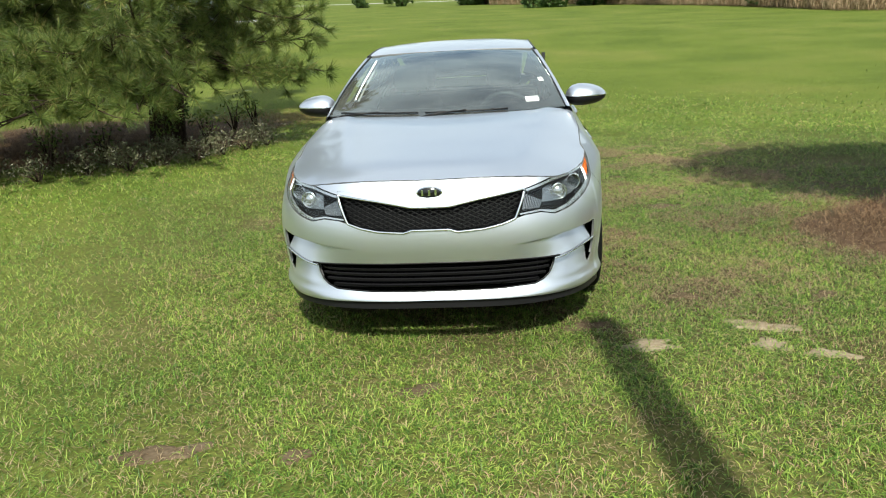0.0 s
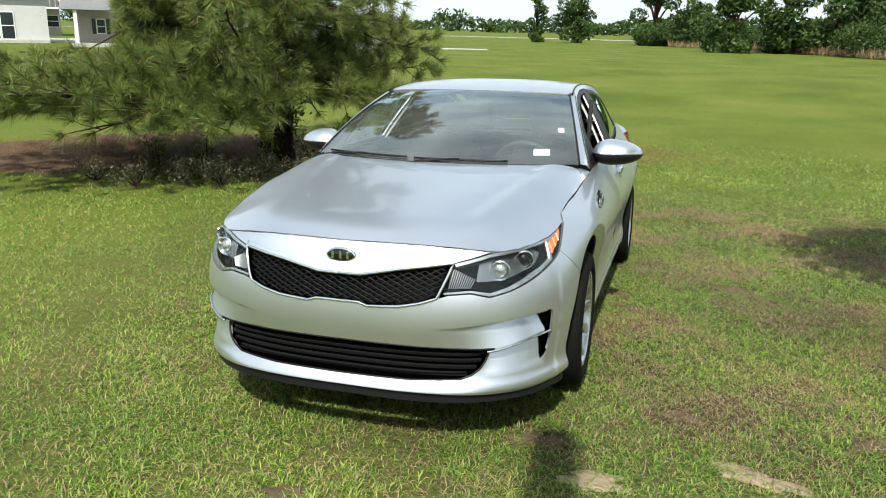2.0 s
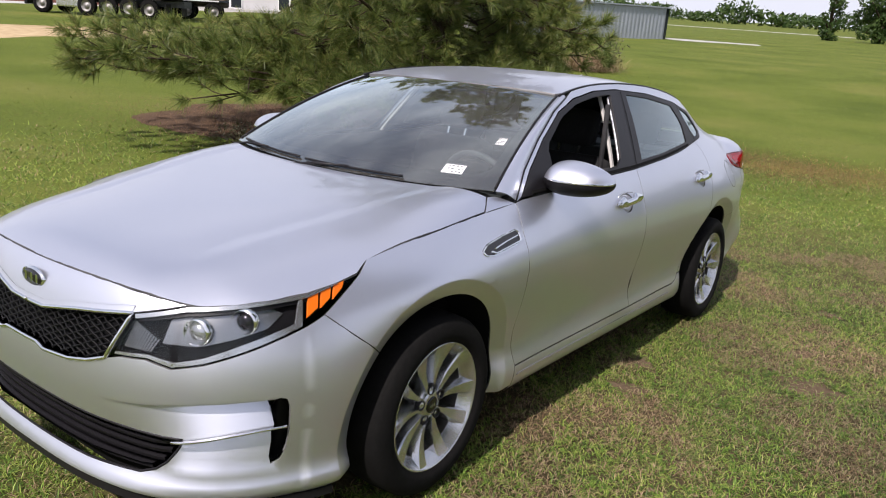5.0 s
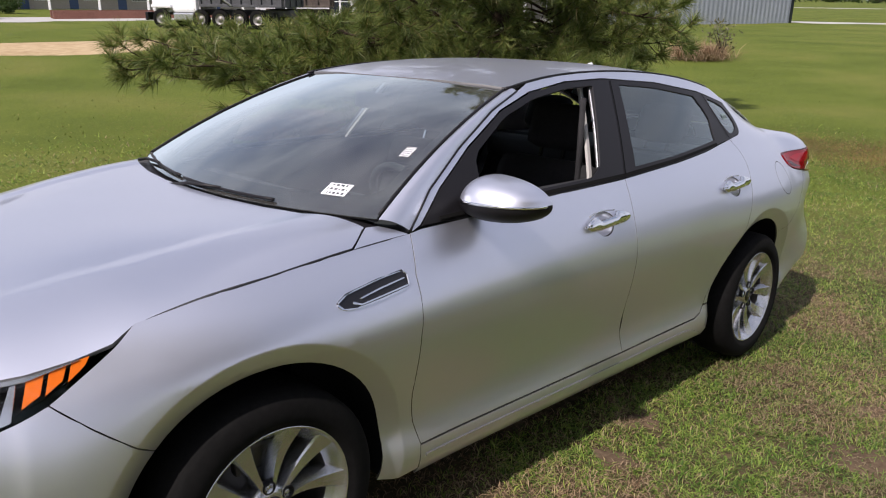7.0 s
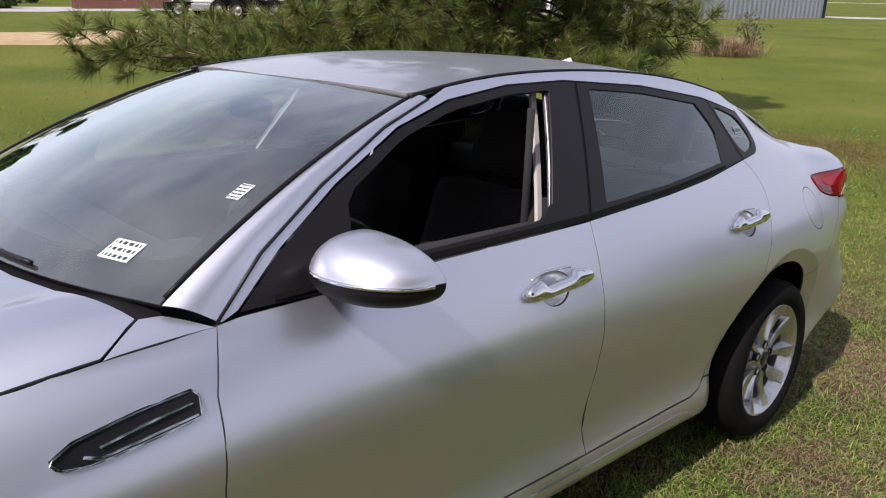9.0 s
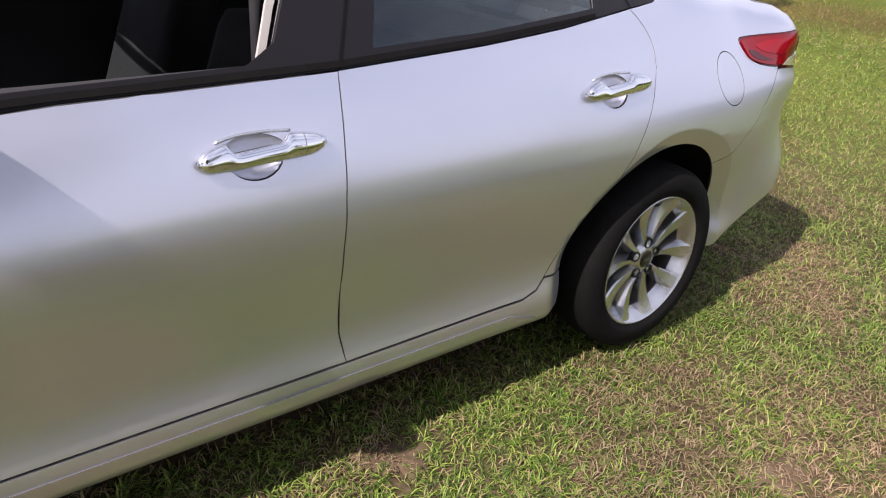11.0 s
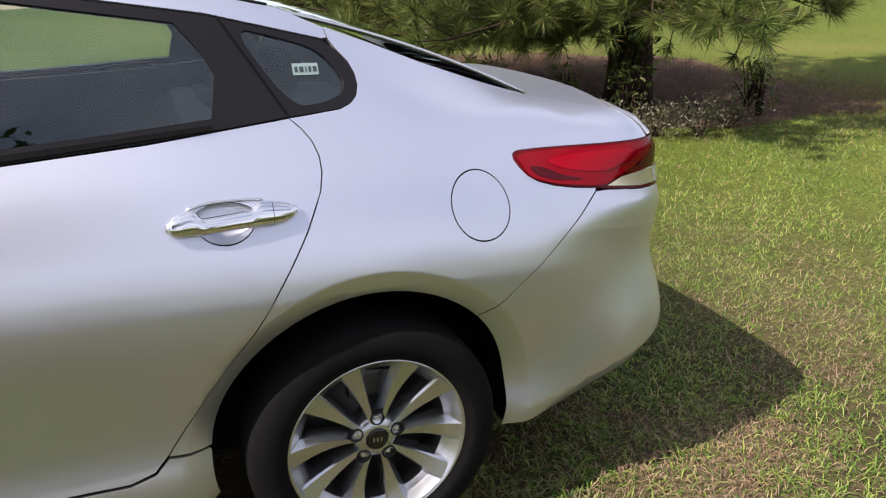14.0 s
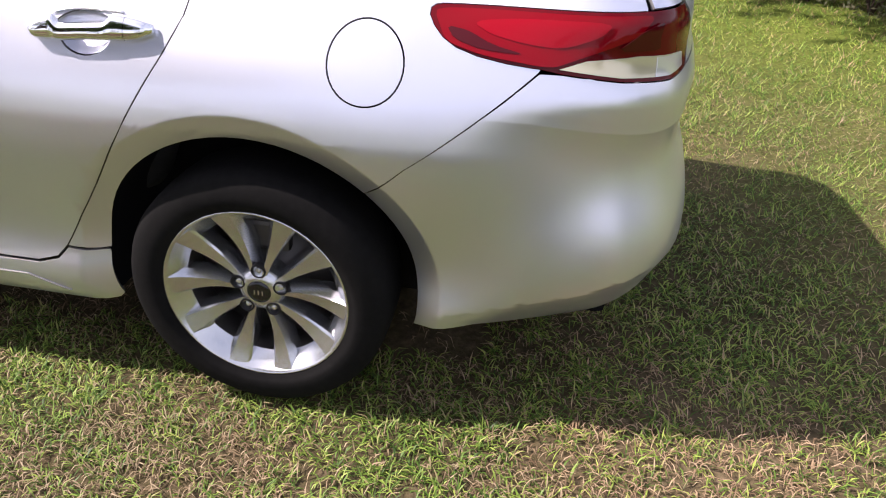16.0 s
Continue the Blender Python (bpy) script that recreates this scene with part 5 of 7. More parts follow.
# door mirrors
for s in (1, -1):
    mirror = tagged(new("door_mirror"), "silver door mirror with a black lower shell")
    mirror.parent = car
    nu, nv = 40, 26
    grid = []
    for j in range(nv + 1):
        b = -math.pi / 2 + math.pi * j / nv
        row = []
        for i in range(nu):
            a = 2 * math.pi * i / nu
            sx, sy, sz = math.cos(a) * math.cos(b), math.sin(a) * math.cos(b), math.sin(b)
            sx = math.copysign(abs(sx) ** 0.85, sx)
            deep = 0.128 if sy < 0 else 0.034
            high = 0.080 * (1 - 0.26 * sx) if sz > 0 else 0.060 * (1 - 0.1 * sx)
            row.append((s * (0.906 + 0.136 * sx), 1.785 + deep * math.copysign(abs(sy) ** 0.9, sy) + 0.030 * sx, 1.058 + high * sz + 0.004 * sx))
        grid.append(row)
    verts = [p for row in grid for p in row]
    cap, shell = [], []
    for j in range(nv):
        for i in range(nu):
            q = (j * nu + i, j * nu + (i + 1) % nu, (j + 1) * nu + (i + 1) % nu, (j + 1) * nu + i)
            (cap if j >= 14 else shell).append(q)
    mesh_object("mirror_cap", verts, cap, PAINT, mirror, "silver mirror cap")
    mesh_object("mirror_shell", verts, shell, BLACK, mirror, "black lower mirror shell")
    strip = [Vector(grid[14][i]) + Vector((0, 0, -0.003)) for i in range(nu // 2 + 1, nu)]
    v, f = tube([p + (p - Vector((s * 0.908, 1.80, 1.055))).normalized() * 0.001 for p in strip], 0.0048, 6)
    mesh_object("turn_signal", v, f, CHROME, mirror, "slim clear turn signal strip")
    b = bmesh.new()
    box_bm(b, 0.772, 0.86, 1.715, 1.79, 1.012, 1.040, 0.012)
    if s < 0:
        bmesh.ops.scale(b, vec=(-1, 1, 1), verts=b.verts)
        bmesh.ops.reverse_faces(b, faces=b.faces)
    part("mirror_foot", b, BLACK, mirror)

# roof aerial fin
fin = []
for j in range(9):
    q = j / 8
    for i in range(13):
        y = i / 12
        high = 0.058 * y**1.4 * (1 - max(0, y - 0.86) * 5.5)
        w = 0.030 * (1 - q) ** 0.8 * math.sin(math.pi * min(0.97, 0.06 + 0.80 * y)) ** 0.6
        fin.append((w, 3.33 + 0.165 * y + 0.018 * q * y, float(roof_skin(0, 3.33 + 0.165 * y)[2]) - 0.004 + high * q))
fin += [(-x, y, z) for x, y, z in fin]
ff = [(j * 13 + i, j * 13 + i + 1, j * 13 + i + 14, j * 13 + i + 13) for j in range(8) for i in range(12)]
ff += [tuple(k + 117 for k in reversed(g)) for g in ff] + [(8 * 13 + i, 8 * 13 + i + 1, 117 + 8 * 13 + i + 1, 117 + 8 * 13 + i) for i in range(12)] + [(j * 13 + 12, 117 + j * 13 + 12, 117 + j * 13 + 25, j * 13 + 25) for j in range(8)]
mesh_object("aerial_fin", fin, ff, material("white_paint", (0.75, 0.76, 0.78), 0.3, coat=0.6), car, "pale shark-fin aerial")

# wipers
for u0, v0, u1, v1 in ((-0.90, 0.028, -0.22, 0.024), (-0.16, 0.020, 0.52, 0.018)):
    wip = tagged(new("wiper"), "black windscreen wiper")
    wip.parent = car
    v, f = tube([Vector(screen_skin(u0 + (u1 - u0) * q, v0 + (v1 - v0) * q, 0.009)) for q in np.linspace(0, 1, 14)], 0.0055, 6)
    mesh_object("wiper_blade", v, f, BLACK, wip)
    v, f = tube([Vector(screen_skin(u0 - 0.06, -0.04, 0.008)), Vector(screen_skin(u0 + 0.1, v0 * 0.3 - 0.01, 0.016)), Vector(screen_skin((u0 + u1) / 2, (v0 + v1) / 2, 0.015))], [0.008, 0.006, 0.005], 6)
    mesh_object("wiper_arm", v, f, BLACK, wip)


# stickers with unreadable print, as plain bars
TINTED = material("label_behind_tint", (0.24, 0.33, 0.31), 0.5)


def sticker(surface, a0, a1, b0, b1, lift, rows, label, paper=None):
    st = tagged(new("sticker"), label)
    st.parent = car
    panel("paper", surface, [(a0, b0), (a1, b0), (a1, b1), (a0, b1)], paper or WHITE, st, step=0.02, gap=0, flange=0, lift=lift)
    rng = random.Random(int(abs(a0) * 1e4))
    for i in range(rows):
        c0 = b0 + (b1 - b0) * (i + 0.25) / rows
        c1 = b0 + (b1 - b0) * (i + 0.72) / rows
        x = 0.08
        while x < 0.9:
            w = rng.uniform(0.03, 0.16) if rows < 5 else rng.uniform(0.05, 0.3)
            panel("print_bar", surface, [(a0 + (a1 - a0) * x, c0), (a0 + (a1 - a0) * min(0.93, x + w), c0), (a0 + (a1 - a0) * min(0.93, x + w), c1), (a0 + (a1 - a0) * x, c1)], INK, st, step=0.05, gap=0, flange=0, lift=lift + 0.0012)
            x += w + 0.07
    return st


sticker(screen_skin, 0.69, 0.802, 0.092, 0.158, 0.0018, 3, "white windscreen sticker with printed bars")
sticker(screen_skin, 0.868, 0.915, 0.36, 0.425, 0.0018, 5, "small white label inside the windscreen")
for s in (1, -1):
    a, b = sorted((s * s_at_y(3.635), s * s_at_y(3.698)))
    sticker(skin, a, b, 1.214, 1.239, -0.0015, 1, "pale green label with a printed code on the quarter glass", TINTED)

# cabin
b = bmesh.new()
box_bm(b, -0.70, 0.70, 1.44, 1.70, 0.62, 0.965, 0.06)
box_bm(b, -0.62, 0.62, 1.36, 1.52, 0.80, 0.985, 0.04)
part("dashboard", b, TRIM, car, "dark grey dashboard", True)
b = bmesh.new()
box_bm(b, 0.20, 0.56, 1.60, 1.72, 0.93, 1.000, 0.03)
part("instrument_hood", b, TRIM, car, smooth=True)
steer = tagged(new("steering_wheel"), "dark grey steering wheel")
steer.parent = car
sm = Matrix.Translation((0.37, 1.86, 0.93)) @ Matrix.Rotation(radians(-66), 4, "X")
v, f = tube([sm @ Vector((0.182 * math.cos(a), 0.182 * math.sin(a), 0)) for a in np.linspace(0, 2 * math.pi, 41)], 0.015, 8)
mesh_object("wheel_rim", v, f, material("grey_leather", (0.06, 0.06, 0.062), 0.5), steer)
b = bmesh.new()
box_bm(b, -0.075, 0.075, -0.07, 0.06, -0.05, 0.01, 0.03, sm)
box_bm(b, -0.175, 0.175, -0.02, 0.02, -0.02, 0.0, 0.008, sm)
part("wheel_boss", b, TRIM, steer, smooth=True)


def seat(x, y, wide, lean=18.0):
    st = tagged(new("seat"), "dark cloth car seat with a headrest")
    st.parent = car
    b = bmesh.new()
    box_bm(b, x - wide / 2, x + wide / 2, y - 0.30, y + 0.24, 0.30, 0.52, 0.07)
    part("cushion", b, CLOTH, st, smooth=True)
    m = Matrix.Translation((x, y + 0.20, 0.47)) @ Matrix.Rotation(radians(-lean), 4, "X")
    b = bmesh.new()
    box_bm(b, -wide / 2, wide / 2, -0.07, 0.09, 0.0, 0.62, 0.07, m)
    part("backrest", b, CLOTH, st, smooth=True)
    b = bmesh.new()
    box_bm(b, -0.135, 0.135, -0.055, 0.055, 0.66, 0.86, 0.05, m)
    part("headrest", b, CLOTH, st, smooth=True)
    for dx in (-0.06, 0.06):
        b = bmesh.new()
        box_bm(b, dx - 0.006, dx + 0.006, -0.006, 0.006, 0.60, 0.68, 0, m)
        part("headrest_post", b, CHROME, st)


for x in (0.37, -0.37):
    seat(x, 2.30, 0.50)
    seat(x, 3.12, 0.62, 24.0)
b = bmesh.new()
box_bm(b, -0.66, 0.66, 3.42, 4.05, 0.90, 1.03, 0.03)
part("parcel_shelf", b, TRIM, car, "dark rear parcel shelf", True)
head_half = [(0, 2.06), (0.5, 2.10)] + [(float(RAIL_X(y)) - 0.02, float(y)) for y in np.linspace(2.2, 3.55, 8)] + [(0, 3.55)]
panel("headlining", roof_skin, head_half + [(-x, y) for x, y in reversed(head_half) if x > 1e-6], material("grey_headlining", (0.16, 0.155, 0.15), 0.9), car, "grey headlining", step=0.12, lift=-0.035, gap=0, flange=0, flip=True)
b = bmesh.new()
box_bm(b, -0.11, 0.11, 1.985, 2.01, 1.26, 1.325, 0.012)
part("rear_view_mirror", b, BLACK, car)
buckle = tagged(new("belt_tongue"), "steel seat-belt tongue on a dark strap")
buckle.parent = car
b = bmesh.new()
box_bm(b, 0.655, 0.672, 2.462, 2.505, 0.90, 0.945, 0.006)
part("tongue_grip", b, SATIN, buckle)
v, f = tube([(0.668, 2.47, 1.34), (0.664, 2.478, 1.1), (0.660, 2.484, 0.9), (0.655, 2.48, 0.45)], 0.014, 4)
mesh_object("belt", v, f, CLOTH, buckle)
# ---- grass, pine and planting ----
def blades(rng, xy, length, width, flop, lift=0.0, plain=False):
    """Bent grass blades of two triangles, or of one where plain, rooted at xy."""
    n = len(xy)
    a = rng.uniform(0, 2 * math.pi, n)
    l = length * rng.uniform(0.5, 1.4, n)
    w = width * rng.uniform(0.7, 1.3, n)
    t = np.clip(rng.normal(flop, 0.24, n), 0.05, 1.35)
    dx, dy = np.cos(a), np.sin(a)
    root = np.stack([xy[:, 0], xy[:, 1], ground_z(xy[:, 0], xy[:, 1]) - 0.004 + lift], -1)
    midp = root + np.stack([dx * l * 0.5 * np.sin(t * 0.7), dy * l * 0.5 * np.sin(t * 0.7), l * 0.5 * np.cos(t * 0.7)], -1)
    tip = midp + np.stack([dx * l * 0.5 * np.sin(t * 1.5), dy * l * 0.5 * np.sin(t * 1.5), l * 0.5 * np.cos(t * 1.5)], -1)
    side = np.stack([-dy, dx, np.zeros(n)], -1) * w[:, None] / 2
    if plain:
        return np.stack([root - side, root + side, tip], 1).reshape(-1, 3), np.arange(3 * n).reshape(-1, 3)
    v = np.stack([root, midp - side, midp + side, tip], 1).reshape(-1, 3)
    k = np.arange(n)[:, None] * 4
    f = np.concatenate([k + [0, 1, 2], k + [1, 3, 2]], 1).reshape(-1, 3)
    return v, f


def wander(x, y):
    """A smooth field from 0 to 1 that says how thin the turf is."""
    q = np.sin(2.1 * x + 1.3 * y + 0.6) + np.sin(-1.7 * x + 2.6 * y + 2.2) + 0.8 * np.sin(4.3 * x + 3.1 * y) + 0.7 * np.sin(5.2 * x - 4.4 * y + 1.1) + 0.6 * np.sin(9.1 * x + 7.7 * y + 4.0) + 0.5 * np.sin(11.3 * x - 12.9 * y)
    return np.clip(0.5 + q / 5.0, 0, 1)


def thinned(rng, xy, bare=0.8):
    """Drops roots in worn places, under the car and in the straw bed."""
    keep = rng.uniform(0, 1, len(xy)) > bare * ease(wander(xy[:, 0] * 1.7, xy[:, 1] * 1.7), 0.52, 0.92)
    for cx, cy, rx, ry, turn, _ in BARE:
        c, s = math.cos(turn), math.sin(turn)
        px, py = xy[:, 0] - cx, xy[:, 1] - cy
        d = np.hypot((c * px + s * py) / (rx * 0.95), (-s * px + c * py) / (ry * 0.95))
        keep &= rng.uniform(0, 1, len(xy)) < ease(d, 0.25, 1.15) + 0.16
    keep &= ~((np.abs(xy[:, 0]) < 0.62) & (xy[:, 1] > 0.6) & (xy[:, 1] < 4.3))
    d = np.hypot((xy[:, 0] + 7.3) / 3.6, (xy[:, 1] - 9.3) / 3.2)
    keep &= (d > 1.0) | (rng.uniform(0, 1, len(xy)) < 0.10)
    d = np.hypot((xy[:, 0] - 4.1) / 1.65, (xy[:, 1] - 2.1) / 1.0)
    keep &= d > 1.0
    return xy[keep]


rng = np.random.default_rng(5)
# turf: dense near the car and thinner outwards, with blades drawn wider as they thin
rr = np.linspace(0.0, 17.0, 1701)
thick = 1 / (1 + (rr / 3.9) ** 2.8)
mass = np.r_[0, np.cumsum((rr[1:] * thick[1:] + rr[:-1] * thick[:-1]) / 2)]
r = np.repeat(np.interp(rng.uniform(0, mass[-1], 266000), mass, rr), 5)
a = np.repeat(rng.uniform(0, 2 * math.pi, len(r) // 5), 5)
xy = np.stack([0.9 + 0.85 * r * np.cos(a), 1.7 + 1.15 * r * np.sin(a)], -1) + rng.normal(0, 0.006, (len(r), 2)) * (1 + r / 3)[:, None]
xy = thinned(rng, xy, 0.74)
xy = xy[rng.uniform(0, 1, len(xy)) > ease(np.hypot((xy[:, 0] - 0.9) / 0.85, (xy[:, 1] - 1.7) / 1.15), 7.0, 13.0)]
grow = np.hypot((xy[:, 0] - 0.9) / 0.85, (xy[:, 1] - 1.7) / 1.15)
fine = rng.uniform(0, 1, len(grow)) > ease(grow, 2.6, 3.8)
for close, name, label in ((True, "lawn_grass", "short fine green and straw-coloured lawn grass"), (False, "outer_lawn_grass", "short green lawn grass away from the car")):
    on = fine == close
    v, f = blades(rng, xy[on], 0.041 * (1 + grow[on] / 14), 0.0034 * np.interp(grow[on], rr, thick) ** -0.5, 1.12, plain=not close)
    tagged(fast_mesh(name, v, f, GRASS), label, "grass", kind="stuff")
far = np.stack([rng.uniform(-52, 28, 190000), -4 + rng.exponential(20, 190000)], -1)
far = far[(far[:, 1] < 75) & (np.hypot((far[:, 0] - 0.9) / 0.85, (far[:, 1] - 1.7) / 1.15) > 9)]
far = thinned(rng, far, 0.4)
v, f = blades(rng, far, 0.060, 0.024, 1.3, plain=True)
tagged(fast_mesh("field_grass", v, f, FIELD), "longer yellow-green field grass behind the lawn", "grass", kind="stuff")
litter = rng.uniform((-1.9, -2.7), (3.2, 6.8), (300000, 2))
litter = litter[rng.uniform(0, 1, len(litter)) < 0.22 + 0.78 * ease(litter[:, 0], 0.2, 1.2) * ease(litter[:, 1], -0.4, 1.0)]
litter = litter[ease(wander(litter[:, 0] * 1.7, litter[:, 1] * 1.7), 0.30, 0.75) > rng.uniform(0, 1, len(litter))]
v, f = blades(rng, litter, 0.045, 0.0030, 1.32, 0.008)
tagged(fast_mesh("dead_grass", v, f, DRY), "dry straw-coloured dead grass lying in the turf", "dead grass", kind="stuff")

spots = np.concatenate([rng.normal(c, d, (n, 2)) for c, d, n in (((-4.6, 11.7), (1.1, 0.8), 15000), ((-0.2, 12.6), (0.9, 1.0), 13000), ((-2.3, 12.9), (0.9, 0.7), 9000))])
v, f = blades(rng, spots, 0.055, 0.009, 1.32, 0.012)
tagged(fast_mesh("scorched_grass", v, f, SCORCHED), "patch of scorched reddish-brown grass in the lawn", "dead grass", kind="stuff")

# pine straw bed under the pine and the straw mound by the path
patch("straw_bed", -7.3, 9.3, 3.7, 3.3, 0.1, STRAW, "reddish-brown pine straw bed under the pine", "pine straw", 0.05, 0.16, 3, 60, 10)
patch("straw_mound", 4.1, 2.1, 1.65, 1.0, 0.0, STRAW, "low mound of reddish pine straw on the lawn", "pine straw", 0.10, 0.10, 4, 50, 10)
bits = np.concatenate([rng.normal((-7.3, 9.3), (1.8, 1.7), (30000, 2)), np.array((4.1, 2.1)) + rng.normal(0, (0.72, 0.42), (22000, 2))])
dome = np.where(bits[:, 0] > 2, 0.10 * np.clip(1 - np.hypot((bits[:, 0] - 4.1) / 1.65, (bits[:, 1] - 2.1) / 1.0) ** 2.2, 0, 1), 0.05 * np.clip(1 - np.hypot((bits[:, 0] + 7.3) / 3.7, (bits[:, 1] - 9.3) / 3.3) ** 2.2, 0, 1))
v, f = blades(rng, bits, 0.14, 0.004, 1.3, dome + 0.008)
tagged(fast_mesh("straw_needles", v, f, STRAWBITS), "loose fallen reddish pine needles", "pine straw", kind="stuff")


def needle_tufts(rng, tips, ways, count, length, width=0.0045, back=0.12):
    """Bottle-brush tufts of needles at twig tips."""
    n = len(tips)
    t = np.repeat(tips, count, 0)
    w = np.repeat(ways, count, 0)
    m = n * count
    rnd = rng.normal(0, 1, (m, 3))
    rnd -= (rnd * w).sum(1, keepdims=True) * w
    rnd /= np.linalg.norm(rnd, axis=1, keepdims=True) + 1e-9
    along = rng.uniform(0, 1, m)[:, None]
    root = t - w * back * along
    spread = rng.uniform(0.35, 1.35, m)[:, None] * (0.6 + 0.6 * along)
    way = w * np.cos(np.minimum(spread, 1.5)) + rnd * np.sin(np.minimum(spread, 1.5))
    way[:, 2] -= 0.10
    l = (length * rng.uniform(0.7, 1.15, m))[:, None]
    side = np.cross(way, rng.normal(0, 1, (m, 3)))
    side /= np.linalg.norm(side, axis=1, keepdims=True) + 1e-9
    v = np.stack([root - side * width / 2, root + side * width / 2, root + way * l], 1).reshape(-1, 3)
    return v, np.arange(3 * m).reshape(-1, 3)


def limb(start, way, length, droop, rng, n=9):
    """A wandering branch line that sinks and then lifts at its tip."""
    pts, p, w = [Vector(start)], Vector(start), Vector(way).normalized()
    for i in range(n):
        q = i / n
        w = (w + Vector((rng.normal(0, 0.09), rng.normal(0, 0.09), rng.normal(0, 0.05) - droop * (0.5 - q) * 0.35))).normalized()
        p = p + w * length / n
        pts.append(p.copy())
    return pts


def pine(x, y, height, radius, limbs, reach, seed, tufts=9, needles=64, length=0.17, low=0.6, label="", shy=None, needle_width=0.0075, skirt=0):
    rng = np.random.default_rng(seed)
    z0 = float(ground_z(x, y)) - 0.05
    tree = tagged(new("pine_tree"), label, "tree")
    n = 14
    line = [Vector((x + 0.012 * height * math.sin(1.7 * i / n * 3) * i / n, y + 0.010 * height * math.sin(2.3 * i / n * 3 + 1) * i / n, z0 + height * i / n)) for i in range(n + 1)]
    v, f = tube(line, [radius * (1.25 if i == 0 else 1.0) * (1 - 0.9 * i / n) + 0.01 for i in range(n + 1)], 14)
    mesh_object("trunk", v, f, BARK, tree, "dark rough pine trunk")
    tips, ways = [], []
    wood_v, wood_f = [], []

    def add(pts, r0, r1, sides=5):
        v, f = tube(pts, [r0 + (r1 - r0) * i / (len(pts) - 1) for i in range(len(pts))], sides)
        k = len(wood_v)
        wood_v.extend(v)
        wood_f.extend(tuple(i + k for i in g) for g in f)

    def room(p):
        """Whether the crown reaches here: clear of the ground, low on its long side, open before the trunk."""
        high = p.z - float(ground_z(p.x, p.y))
        if high < rng.uniform(0.72, 1.05):
            return False
        if -0.76 * (p.x - x) - 0.65 * (p.y - y) > 2.3 and high > 1.55 + 0.25 * rng.uniform(0, 1):
            return False
        return not (-1.05 < math.atan2(p.y - y, p.x - x) < -0.45 and high < 2.0 and rng.uniform(0, 1) < 0.55)

    def dress(pts, long):
        last = max((i for i, p in enumerate(pts) if room(p)), default=0)
        pts = pts[:last + 1]
        if len(pts) < 4:
            return
        add(pts, 0.010 + 0.007 * long, 0.006, 6)
        for k in range(tufts):
            u = 0.25 + 0.75 * (k + rng.uniform(0, 1)) / tufts
            j = min(len(pts) - 2, int(u * (len(pts) - 1)))
            p = pts[j].lerp(pts[j + 1], u * (len(pts) - 1) - j)
            fwd = (pts[j + 1] - pts[j]).normalized()
            side = Vector((-fwd.y, fwd.x, 0)) * rng.choice((-1, 1))
            w = (fwd * rng.uniform(0.3, 1.0) + side * rng.uniform(0.2, 1.0) + Vector((0, 0, rng.uniform(-0.5, 0.75)))).normalized()
            tw = rng.uniform(0.22, 0.75) * (1.15 - 0.5 * u)
            end = p + w * tw
            if not room(end):
                continue
            add([p, p + w * tw * 0.55 + Vector((0, 0, -0.03)), end], 0.008, 0.005, 4)
            tips.append(end)
            ways.append((w + Vector((0, 0, 0.35))).normalized())
            for _ in range(1):
                w2 = (w + Vector(rng.normal(0, 0.7, 3))).normalized()
                e2 = p + w * tw * rng.uniform(0.4, 0.8) + w2 * rng.uniform(0.12, 0.3)
                if not room(e2):
                    continue
                tips.append(e2)
                ways.append((w2 + Vector((0, 0, 0.3))).normalized())
        tips.append(pts[-1])
        ways.append((pts[-1] - pts[-2]).normalized())

    for b in range(limbs):
        q = (b + rng.uniform(0, 0.8)) / limbs
        h = low + (height * 0.95 - low) * q**1.7
        a = b * 2.4 + rng.uniform(-0.4, 0.4)
        long = reach * (1 - 0.72 * q**1.3) * rng.uniform(0.75, 1.1)
        if h > 3.4 and rng.uniform(0, 1) < 0.45:
            continue
        if shy is not None:
            open_side = math.cos(a - shy)
            if open_side > 0.55 and h < 1.6:
                continue
            long *= (1 - 0.52 * max(0.0, open_side)) * (1.0 if h < 1.3 or -math.sin(a) < 0.3 and h < 3.2 else 0.72 if h < 2.0 else 0.56) if h < 5 else 0.6
        i = min(n - 1, int(h / height * n))
        base = line[i].lerp(line[i + 1], h / height * n - i)
        pts = limb(base, (math.cos(a), math.sin(a), rng.uniform(-0.02, 0.28)), long, 0.9, rng)
        dress(pts, long)
    for b in range(skirt):  # thick low boughs on the shaded flank
        a = shy + math.pi + rng.uniform(-1.0, 1.2)
        near_side = float(ease(-math.sin(a), 0.45, 0.9))
        h = rng.uniform(1.05, 3.1 - 1.5 * near_side)
        long = reach * (1.0 + 0.05 * near_side) * rng.uniform(0.6, 1.0) * (1.0 if h < 1.7 or near_side < 0.4 else 0.62)
        base = line[0].lerp(line[-1], h / height)
        dress(limb(base, (math.cos(a), math.sin(a), rng.uniform(-0.02, 0.14)), long, 0.35, rng), long)
    mesh_object("branchwork", wood_v, wood_f, BARK, tree, "knotty bare pine branches")
    tips, ways = np.array([tuple(t) for t in tips]), np.array([tuple(w) for w in ways])
    v, f = needle_tufts(rng, tips, ways, needles, length, needle_width)
    fast_mesh("crown", v, f, NEEDLES, tree, "long green needles in brush-like tufts")
    return tree


pine(-5.12, 8.75, 11.5, 0.24, 150, 5.0, 11, 19, 84, 0.215, 1.15, "tall pine with low spreading limbs and long needle tufts", shy=0.75, needle_width=0.0085, skirt=104)


